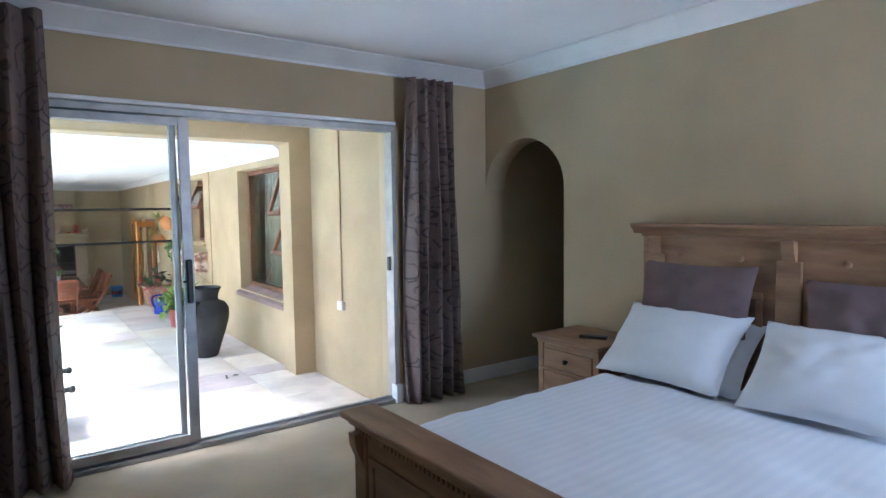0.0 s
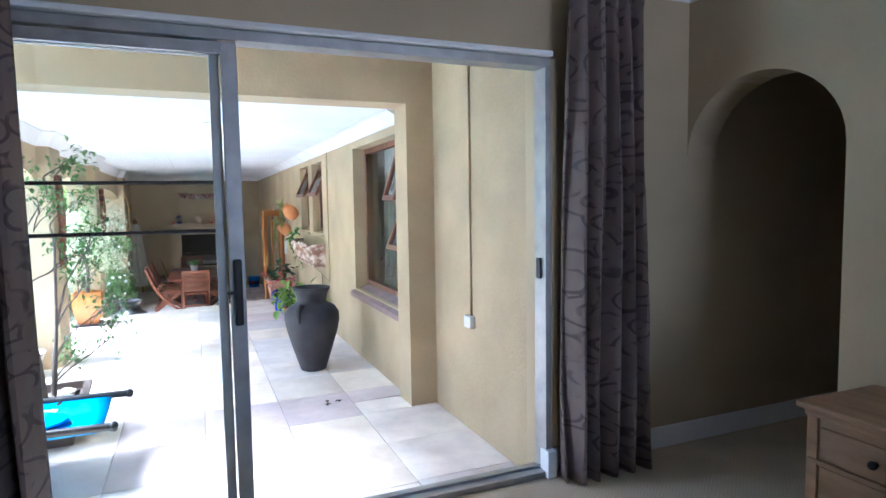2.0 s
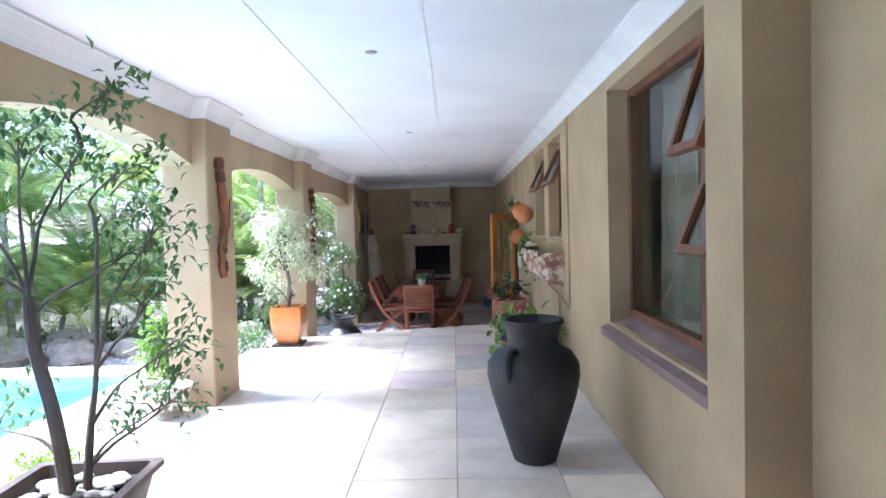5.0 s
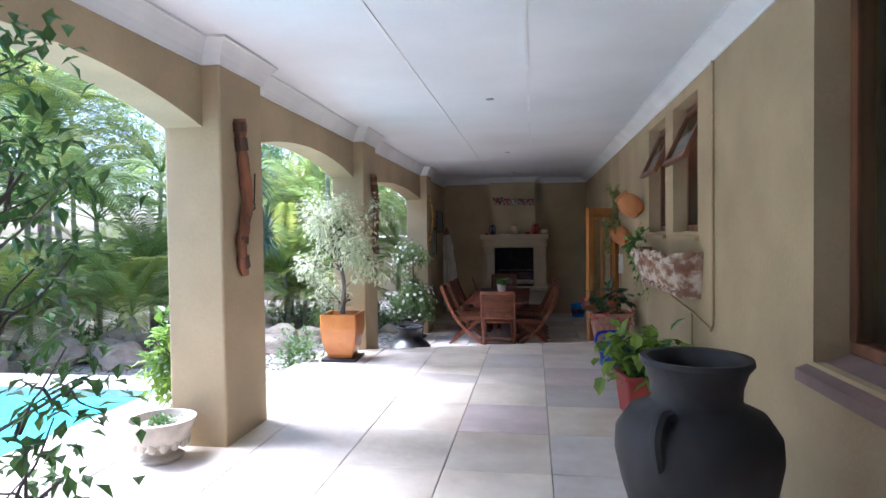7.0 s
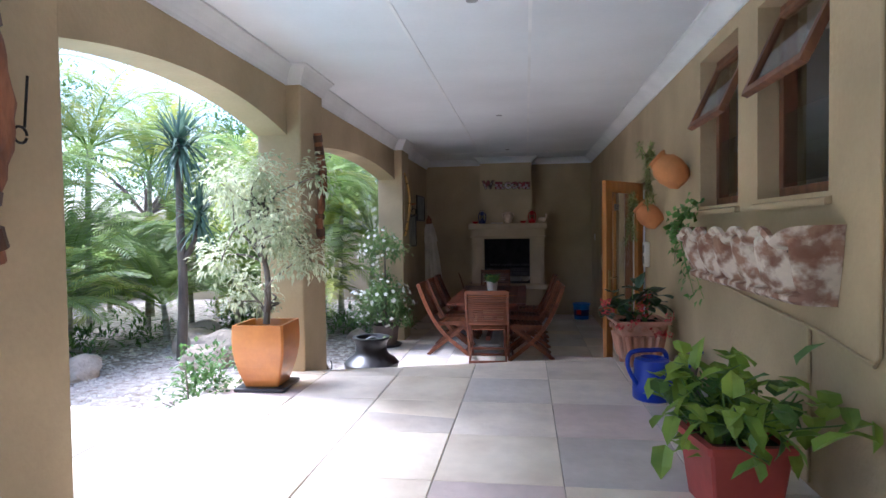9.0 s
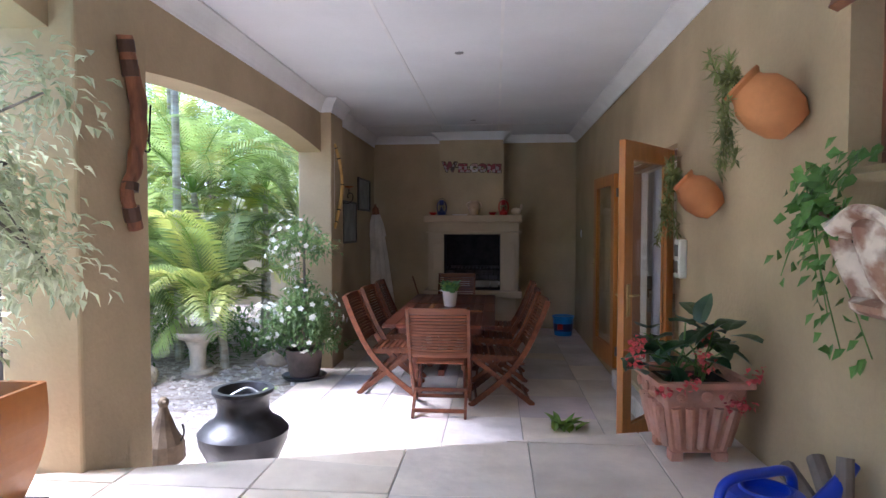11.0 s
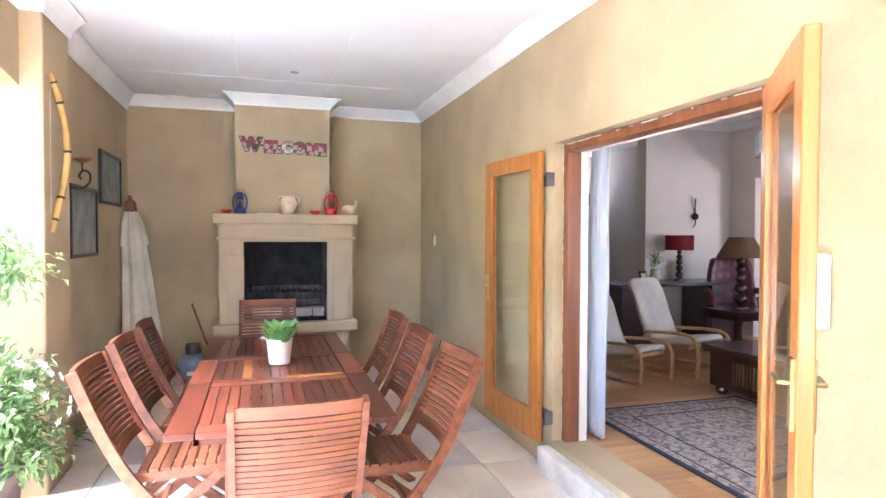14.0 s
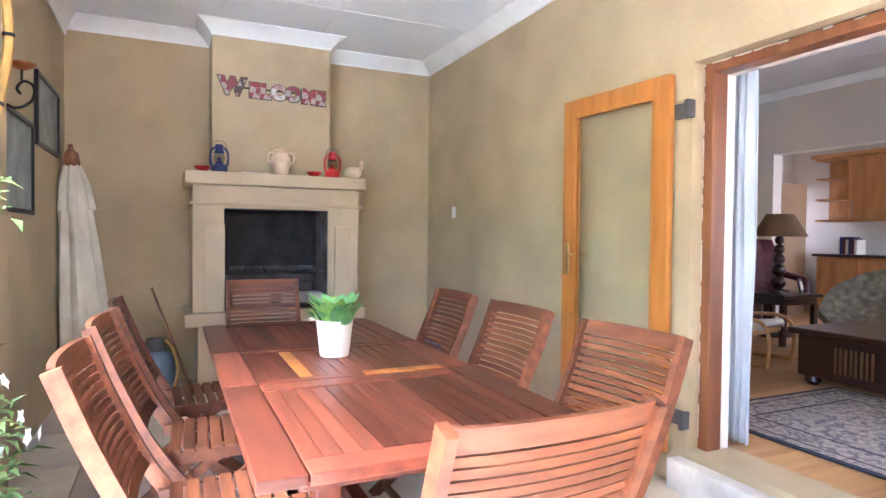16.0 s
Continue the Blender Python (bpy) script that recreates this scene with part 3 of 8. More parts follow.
for k, (y0, y1) in enumerate(((8.11, 8.68), (11.28, 11.82), (15.4, 15.9))):
    structure(box(f"pillar_{k + 1}", M_WALL, X_A - 0.263, X_A + 0.12, y0 - 0.004, y1 + 0.004, -0.6, Z_C + 0.1, b=0.014), "sand plastered square patio pillar", "pillar")

structure(box("ceiling_patio", M_WHITE, X_A - 0.26, X_W + 0.1, 5.63, 18.6, Z_C, TOP + 0.1), "white boarded patio ceiling with cover strips", "ceiling")
cornice("trim_cornice_patio_east", (X_W, 5.63), (X_W, Y_N), (-1, 0), Z_C - 0.001, size=0.13, drop=0.11)
cornice("trim_cornice_patio_north", (X_A, Y_N), (X_W, Y_N), (0, -1), Z_C - 0.002, size=0.13, drop=0.11)


def cornice_run(name, pts, z, size, drop):
    """A cornice with mitred corners along a line in plan that keeps the room on its right hand."""
    prof = [(0, 0), (0, -drop), (0.012, -drop), (0.015, -drop * 0.86), (size * 0.3, -drop * 0.64), (size * 0.62, -drop * 0.34), (size * 0.88, -drop * 0.13), (size, -drop * 0.1), (size, 0)]
    pts = [Vector((*p, 0)) for p in pts]
    v, k = [], len(prof)
    for i, p in enumerate(pts):
        d = [(q - r).normalized() for q, r in ((p, pts[i - 1]) if i else (None, None), (pts[i + 1], p) if i + 1 < len(pts) else (None, None)) if q is not None]
        ns = [Vector((e_.y, -e_.x, 0)) for e_ in d]
        out = ns[0] if len(ns) == 1 else (ns[0] + ns[1]) / (1 + ns[0].dot(ns[1]))
        v += [p + out * a_ + Vector((0, 0, z + h)) for a_, h in prof]
    f = [list(range(k)), [(len(pts) - 1) * k + j for j in range(k)][::-1]]
    for i in range(len(pts) - 1):
        f += [(i * k + j, i * k + (j + 1) % k, (i + 1) * k + (j + 1) % k, (i + 1) * k + j) for j in range(k)]
    bd = Build()
    bd.add(v, f)
    return structure(bd.ob(name, M_CORNICE), "white moulded ceiling cornice", "cornice")


line = [(X_A, 5.63)]
for a, c in ((8.106, 8.684), (11.276, 11.824), (15.396, 15.904)):
    line += [(X_A, a), (X_A + 0.12, a), (X_A + 0.12, c), (X_A, c)]
cornice_run("trim_cornice_patio_west", line + [(X_A, Y_N)], Z_C - 0.003, 0.09, 0.155)
cornice_run("trim_cornice_chimney", [(0.784, Y_N), (0.784, 17.95), (1.764, 17.95), (1.764, Y_N)], Z_C - 0.004, 0.12, 0.11)
b = Build()
for x in (0.84, 1.69):
    b.box(x - 0.012, x + 0.012, 5.64, 18.3, Z_C - 0.006, Z_C - 0.001)
for y in (17.26,):
    b.box(X_A + 0.1, X_W - 0.1, y - 0.02, y + 0.02, Z_C - 0.0075, Z_C - 0.0015)
structure(b.ob("trim_ceiling_strips", M_CORNICE), "white ceiling cover strips", "trim")
# floors under the tiles
EDGE = lambda x: 11.26 + 0.285 * (x + 0.3)
b = Build()
b.prism([(-0.75, 3.53), (3.09, 3.53), (3.09, 5.63), (X_W, 5.63), (X_W, EDGE(X_W)), (-0.75, EDGE(-0.75))], "z", -0.62, -0.007)
structure(b.ob("floor_patio_upper", M_GROUT), "grouted upper patio floor", "floor")
b = Build()
b.prism([(-0.75, EDGE(-0.75)), (X_W, EDGE(X_W)), (X_W, EDGE(X_W) + 0.34), (-0.75, EDGE(-0.75) + 0.34)], "z", -0.62, -0.25)
structure(b.ob("floor_step", M_CONCRETE), "concrete step between the patio levels", "step")
b = Build()
b.prism([(-0.4, EDGE(-0.4) + 0.34), (X_W, EDGE(X_W) + 0.34), (X_W, Y_N), (-0.4, Y_N)], "z", -0.62, -0.507)
structure(b.ob("floor_patio_lower", M_GROUT), "grouted lower patio floor", "floor")

# ---- the house: living room and kitchen ----
structure(box("floor_living", M_GROUT, X_W + 0.02, 9.6, 11.4, 22.2, -0.6, Z_IN - 0.02), "living room subfloor", "floor")
b = Build()
b.box(6.08, 7.66, 18.3, 18.5, -0.6, 2.9).box(7.66, 8.99, 18.9, 19.1, -0.6, 2.9).box(9.3, 9.6, 18.9, 19.1, -0.6, 2.9).box(8.99, 9.3, 18.9, 19.1, -0.6, 0.7).box(8.99, 9.3, 18.9, 19.1, 1.46, 2.9).box(X_W + 0.05, X_W + 0.25, 18.6, 22.2, -0.6, 2.9)
b.box(7.5, 7.66, 17.85, 18.3, -0.6, 2.9).box(7.56, 7.66, 18.5, 18.9, -0.6, 2.9).box(7.5, 7.66, 14.4, 17.85, 1.88, 2.9).box(7.5, 7.66, 11.4, 14.4, -0.6, 2.9)
b.box(9.4, 9.6, 14.2, 18.9, -0.6, 2.9)
# Near end wall, unseen; its opening is added for the living room fill.
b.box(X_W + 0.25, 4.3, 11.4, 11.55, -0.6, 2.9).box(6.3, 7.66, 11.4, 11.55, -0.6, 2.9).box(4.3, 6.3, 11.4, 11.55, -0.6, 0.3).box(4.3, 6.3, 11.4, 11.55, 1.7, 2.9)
# Kitchen end wall, unseen, with a hole added for the kitchen fill lamp.
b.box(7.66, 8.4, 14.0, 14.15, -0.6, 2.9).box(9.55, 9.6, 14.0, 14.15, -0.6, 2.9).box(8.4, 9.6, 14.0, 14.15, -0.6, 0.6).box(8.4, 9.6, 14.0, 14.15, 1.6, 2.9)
structure(b.ob("wall_living", M_LIV_WALL), "cream painted living room walls with a wide opening", "wall")
structure(box("ceiling_living", M_WHITE, X_W + 0.25, 9.6, 11.4, 22.2, 2.66, 2.9), "white living room ceiling", "ceiling")
cornice("trim_cornice_living", (7.5, 11.55), (7.5, 18.3), (-1, 0), 2.659, size=0.09, drop=0.09)
# stair hall beyond the living room
b = Build()
b.box(7.4, 7.56, 18.5, 22.2, -0.6, 2.9)
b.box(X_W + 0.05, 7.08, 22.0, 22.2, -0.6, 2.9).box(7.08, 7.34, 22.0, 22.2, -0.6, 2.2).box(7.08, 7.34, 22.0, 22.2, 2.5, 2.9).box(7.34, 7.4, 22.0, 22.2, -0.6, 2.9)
structure(b.ob("wall_hall", M_LIV_WALL), "cream painted stair hall walls with a small high window", "wall")
cornice("trim_cornice_living_north", (6.08, 18.3), (7.5, 18.3), (0, -1), 2.658, size=0.09, drop=0.09)
# rooms behind the patio windows
b = Build()
b.box(X_W + 0.25, 5.6, 5.5, 5.7, -0.1, 2.6).box(X_W + 0.25, 5.6, 11.2, 11.4, -0.1, 2.6).box(5.4, 5.6, 5.7, 11.2, -0.1, 2.6).box(X_W + 0.25, 5.4, 8.3, 8.45, -0.1, 2.6)
b.box(X_W + 0.25, 5.4, 5.7, 11.2, -0.1, 0.0).box(X_W + 0.25, 5.6, 5.5, 11.4, 2.6, 2.7)
structure(b.ob("wall_inner_rooms", M_LIV_WALL), "plain inner room walls behind the windows", "wall")

# ---- garden ground, deck and pool ----
b = Build()
b.box(-900, 900, -900, 900, -0.9, -0.52)
structure(b.ob("ground", M_GRAVEL), "pale gravel and earth garden ground", "ground")
b = Build()
b.box(-9.0, -0.75, 1.0, 4.6, -0.6, -0.03).box(-1.55, -0.75, 4.6, 10.2, -0.6, -0.03).box(-9.0, -1.55, 9.7, 10.2, -0.6, -0.1).box(-9, -6.2, 4.6, 9.7, -0.6, -0.1)
structure(b.ob("pavement_pool", M_CONCRETE), "pale paved pool surround", "pavement")
structure(box("water_pool", M_WATER, -6.2, -1.55, 4.6, 9.7, -0.6, -0.17), "bright turquoise pool water", "pool")


# ---- sliding door and curtains ----
def sliding_door():
    e = empty("sliding_door", pose(1.74, Y_D + 0.01, Z_BED), "aluminium sliding glass door, half open, in the bedroom wall", "sliding door")
    x0, x1, z1 = 0.28 - 1.74, 3.066 - 1.74, 2.53 - Z_BED
    b = Build()
    b.box(x0, x1, -0.06, 0.06, z1 - 0.05, z1, b=0.004).box(x0, x1, -0.07, 0.07, -0.005, 0.035, b=0.004)
    b.box(x0, x0 + 0.045, -0.06, 0.06, 0.035, z1 - 0.05).box(x1 - 0.036, x1, -0.06, 0.06, 0.035, z1 - 0.05, b=0.004)
    b.box(x0, x1, -0.012, 0.002, 0.035, 0.05)
    b.ob("frame", M_ALU, e)
    for name, a, c, y in (("fixed_leaf", x0 + 0.045, 1.33 - 1.74, 0.028), ("sliding_leaf", x0 + 0.1, 1.405 - 1.74, -0.028)):
        b = Build()
        w = 0.045 if name == "fixed_leaf" else 0.07
        b.box(a, a + w, y - 0.018, y + 0.018, 0.05, z1 - 0.06, b=0.004).box(c - w, c, y - 0.018, y + 0.018, 0.05, z1 - 0.06, b=0.004)
        b.box(a + w, c - w, y - 0.017, y + 0.017, 0.05, 0.11).box(a + w, c - w, y - 0.017, y + 0.017, z1 - 0.11, z1 - 0.06)
        leaf = b.ob(name, M_ALU, e)
        g = Build().box(a + w, c - w, y - 0.003, y + 0.003, 0.11, z1 - 0.11).ob("pane", M_GLASS, leaf)
        g.visible_shadow = False
        if name == "fixed_leaf":
            for z in (1.62, 1.845):
                Build().tube([(a + w, y + 0.03, z - Z_BED), (c - w + 0.03, y + 0.03, z - Z_BED)], 0.009).ob("bar", M_IRON, leaf)
        else:
            h = Build().box(c - 0.055, c - 0.015, y - 0.045, y - 0.018, 1.05, 1.36, b=0.01)
            h.box(c - 0.085, c - 0.05, y - 0.06, y - 0.04, 1.2, 1.215, b=0.004)
            tagged(h.ob("handle", M_BLACK, leaf), "black lock handle")
    Build().box(x1 - 0.051, x1 - 0.036, -0.02, 0.02, 1.16, 1.28, b=0.004).ob("lock_keep", M_BLACK, e)
    return e


sliding_door()
structure(Build().box(0.19, 0.27, 3.47, 3.529, Z_BED, 2.55, b=0.01).ob("trim_reveal_1", M_CORNICE), "white door reveal", "trim")
structure(Build().box(3.02, 3.082, 3.44, 3.53, Z_BED, Z_BED + 0.16, b=0.006).ob("trim_plinth", M_CORNICE), "white plinth block beside the sliding door", "trim")
structure(Build().box(0.275, 3.06, 3.44, 3.529, 2.532, 2.56, b=0.006).ob("trim_door_head", M_CORNICE), "white plaster reveal above the sliding door", "trim")
structure(Build().box(3.07, 3.12, 3.49, 3.529, Z_BED + 0.165, 2.53, b=0.006).ob("trim_door_side", M_BED_WALL), "tan plaster reveal beside the sliding door", "trim")


def curtain(x0, x1, y, z0, z1, folds, material, name="curtain", label="", axis="x", depth=0.07, gather=0.04):
    """A hanging curtain: pleated at the head, in deep uneven folds below."""
    b = Build()
    nx, nz = folds * 10, 40
    random.seed(int(x0 * 100) + folds)
    ph = [random.uniform(-0.5, 0.5) for _ in range(folds + 1)]
    v = []
    for j in range(nz + 1):
        w = j / nz
        z = z0 + (z1 - z0) * w
        for i in range(nx + 1):
            u = i / nx
            k = u * folds
            d = depth * (1.15 - 0.7 * w ** 3) * math.sin(2 * math.pi * k + ph[int(min(k, folds))] * 0.8 + 0.9 * math.sin(3 * w + k) + 1.1 * noise.noise((k * 0.9, w * 1.6, x0)))
            d += 0.018 * noise.noise((7 * u, 3 * w, x0))
            if w > 0.955:
                d *= 0.5 + 0.9 * abs(math.sin(math.pi * k * 2))
            s = u + 0.02 * math.sin(5 * w + 9 * u) * (1 - w) + gather * (u - 0.5) * (1 - w)
            p = (x0 + (x1 - x0) * s, y + d, z) if axis == "x" else (y + d, x0 + (x1 - x0) * s, z)
            v.append(p)
    f = [(j * (nx + 1) + i, j * (nx + 1) + i + 1, (j + 1) * (nx + 1) + i + 1, (j + 1) * (nx + 1) + i) for j in range(nz) for i in range(nx)]
    b.add(v, f)
    o = b.ob(name, material, smooth=True)
    so = o.modifiers.new("thick", "SOLIDIFY")
    so.thickness = 0.006
    return tagged(o, label, "curtain", "bedroom curtains" if material == M_CURTAIN else "")


curtain(-0.35, 0.58, 3.36, Z_BED + 0.01, 3.02, 7, M_CURTAIN, label="floor-length mauve brocade curtain with dark scrolls")
curtain(3.11, 3.6, 3.36, Z_BED + 0.01, 2.93, 5, M_CURTAIN, label="floor-length mauve brocade curtain with dark scrolls", gather=0.14)


# ---- patio windows ----
def window(name, y0, y1, z0, z1, x, lights, label, open_lights=()):
    """A wooden window along y, frame recessed at x; lights: (y0, y1, z0, z1); open lights are hung at the top and swing out."""
    e = empty(name, pose(x, (y0 + y1) / 2, z0), label, "window", kind="structure")
    cy, fr = (y0 + y1) / 2, 0.055
    b = Build()
    b.box(-0.03, 0.04, y0 - cy, y1 - cy, 0, fr, b=0.006).box(-0.03, 0.04, y0 - cy, y1 - cy, z1 - z0 - fr, z1 - z0, b=0.006)
    b.box(-0.03, 0.04, y0 - cy, y0 - cy + fr, fr, z1 - z0 - fr).box(-0.03, 0.04, y1 - cy - fr, y1 - cy, fr, z1 - z0 - fr)
    for a, c, d, g in lights:
        if a > y0 + 0.1:
            b.box(-0.028, 0.038, a - cy - 0.03, a - cy + 0.03, fr, z1 - z0 - fr)
    b.ob("frame", M_REDWOOD, e)
    for k, (a, c, d, g) in enumerate(lights):
        ang = open_lights[k] if k < len(open_lights) else 0
        m = pose(-0.02, 0, g - z0, 0, ang, 0)
        h = d - g
        s = Build()
        w = 0.045
        if ang or k < len(open_lights):
            s.box(-0.02, 0.02, a - cy + 0.03, c - cy - 0.03, h, h + w, m, b=0.004).box(-0.02, 0.02, a - cy + 0.03, c - cy - 0.03, -w, 0, m, b=0.004)
            s.box(-0.02, 0.02, a - cy + 0.03, a - cy + 0.03 + w, h + w, -w, m).box(-0.02, 0.02, c - cy - 0.03 - w, c - cy - 0.03, h + w, -w, m)
            sash = s.ob("sash", M_REDWOOD, e)
        else:
            s.bm.free()
            sash = e
        gl = Build().box(-0.003, 0.003, a - cy + 0.05, c - cy - 0.05, h + 0.03, -0.03, m).ob("pane", M_DGLASS, sash)
        gl.visible_shadow = False
    return e


window("window_1", 5.725, 7.375, 0.8, 2.365, X_W + 0.17,
       [(5.725, 6.14, 1.74, 2.32), (5.725, 6.14, 1.27, 1.67), (6.14, 7.375, 0.85, 2.32)], "brown wooden window with open top-hung lights", (18, 22))
window("window_2", 9.205, 9.975, 1.325, 2.355, X_W + 0.14, [(9.205, 9.975, 1.83, 2.31), (9.205, 9.975, 1.37, 1.8)], "brown wooden window with an open top light", (25,))
window("window_3", 10.285, 11.055, 1.325, 2.355, X_W + 0.14, [(10.285, 11.055, 1.83, 2.31), (10.285, 11.055, 1.37, 1.8)], "brown wooden window with an open top light", (25,))
structure(Build().prism([(X_W - 0.05, 0.72), (X_W + 0.14, 0.8), (X_W + 0.14, 0.74), (X_W - 0.05, 0.67)], "y", 5.66, 7.44).ob("trim_sill", M_SILL), "plum painted sloping window sill", "sill")
for k, (a, c) in enumerate(((9.2, 9.98), (10.28, 11.06))):
    structure(Build().prism([(X_W - 0.03, 1.29), (X_W + 0.12, 1.335), (X_W + 0.12, 1.28), (X_W - 0.03, 1.26)], "y", a - 0.03, c + 0.03).ob(f"trim_small_sill_{k + 1}", M_WALL), "sand plastered window sill", "sill")
# pale curtain behind the large window
curtain(6.9, 7.36, X_W + 0.4, 0.3, 2.4, 5, M_UMB, "window_curtain", "cream curtain drawn aside behind the window", "y", 0.04)


# ---- french doors ----
def door_leaf(hinge, free, z0, z1, label, flip):
    """A glazed leaf between its hinge and free edges in plan."""
    p, q = Vector((*hinge, 0)), Vector((*free, 0))
    w = (q - p).length
    ang = math.degrees(math.atan2(q.y - p.y, q.x - p.x))
    e = empty("french_door", pose(p.x, p.y, z0, 0, 0, ang), label, "door", "french doors")
    h, s = z1 - z0, 0.1
    b = Build()
    b.box(0, s, -0.022, 0.022, 0, h, b=0.005).box(w - s, w, -0.022, 0.022, 0, h, b=0.005)
    b.box(s, w - s, -0.021, 0.021, 0, 0.19).box(s, w - s, -0.021, 0.021, h - s, h)
    b.ob("stiles", M_DOORWOOD, e)
    for y in (-0.014, 0.014):
        b = Build()
        b.box(s, w - s, y - 0.006, y + 0.006, 0.19, 0.205).box(s, w - s, y - 0.006, y + 0.006, h - s - 0.015, h - s)
        b.box(s, s + 0.015, y - 0.006, y + 0.006, 0.205, h - s - 0.015).box(w - s - 0.015, w - s, y - 0.006, y + 0.006, 0.205, h - s - 0.015)
        b.ob("bead", M_DOORWOOD, e)
    g = Build().box(s, w - s, -0.003, 0.003, 0.19, h - s).ob("pane", M_GLASS, e)
    g.visible_shadow = False
    k = Build().box(w - 0.07, w - 0.03, -0.032, 0.032, 0.9, 1.1, b=0.004)
    for sgn in (-1, 1):
        k.tube([(w - 0.05, sgn * 0.03, 1.03), (w - 0.05, sgn * 0.055, 1.03), (w - 0.14, sgn * 0.058, 1.03)], 0.007)
    tagged(k.ob("handle", M_CHROME, e), "worn brass lever handle")
    for z in (0.2, h - 0.2):
        Build().box(-0.12, 0.02, -0.03, -0.022, z - 0.04, z + 0.04).box(-0.12, -0.1, -0.03, 0.03, z - 0.045, z + 0.045).ob("hinge", M_STEEL, e)
    return e


door_leaf((2.868, 14.99), (2.8, 15.82), -0.34, 1.66, "open varnished glazed door folded back against the wall", 1)
door_leaf((2.87, 13.09), (2.41, 12.5), -0.34, 1.645, "half-open varnished glazed door beside the planter", -1)
e = empty("door_1", pose(X_W + 0.13, 13.995, Z_IN), "orange-brown wooden door frame with worn paint edges", "door frame", kind="structure")
b = Build()
b.box(-0.06, 0.04, -0.89, -0.83, 0.0, 1.995, b=0.006).box(-0.06, 0.04, 0.83, 0.892, 0.0, 1.995, b=0.006).box(-0.06, 0.04, -0.83, 0.83, 1.94, 1.995, b=0.006)
b.ob("frame", M_FRAMEWOOD, e)
b = Build()
b.box(0.041, 0.1, 0.833, 0.891, 0.0, 1.985, b=0.004).box(0.041, 0.1, -0.891, -0.833, 0.0, 1.985, b=0.004).box(0.041, 0.1, -0.833, 0.833, 1.942, 1.985, b=0.004)
b.ob("reveal", M_LIV_WALL, e)
random.seed(77)
b = Build()
for k in range(34):
    y = random.uniform(-0.9, 0.9)
    b.box(-0.0625, -0.058, y, y + random.uniform(0.01, 0.07), 1.988 - random.uniform(0, 0.004), 1.9935)
for k in range(40):
    z = random.uniform(0.02, 1.9)
    b.box(-0.0625, -0.058, 0.884, 0.89 + random.uniform(-0.004, 0.0), z, z + random.uniform(0.01, 0.08))
b.ob("paint_remains", M_LIV_WALL, e)
structure(Build().box(X_W - 0.08, X_W + 0.02, 13.02, 14.95, -0.6, Z_IN - 0.045, b=0.01).ob("trim_door_sill", M_CONCRETE), "worn concrete door sill", "sill")
structure(Build().box(X_W + 0.252, X_W + 0.27, 14.97, 15.2, Z_IN, Z_IN + 0.12, b=0.004).ob("baseboard_living", M_DOORWOOD), "varnished wooden skirting end", "skirting")
curtain(14.8, 14.98, X_W + 0.34, Z_IN + 0.01, 1.8, 4, M_VOILE, "living_curtain", "pale grey curtain drawn aside at the door", "y", 0.022)


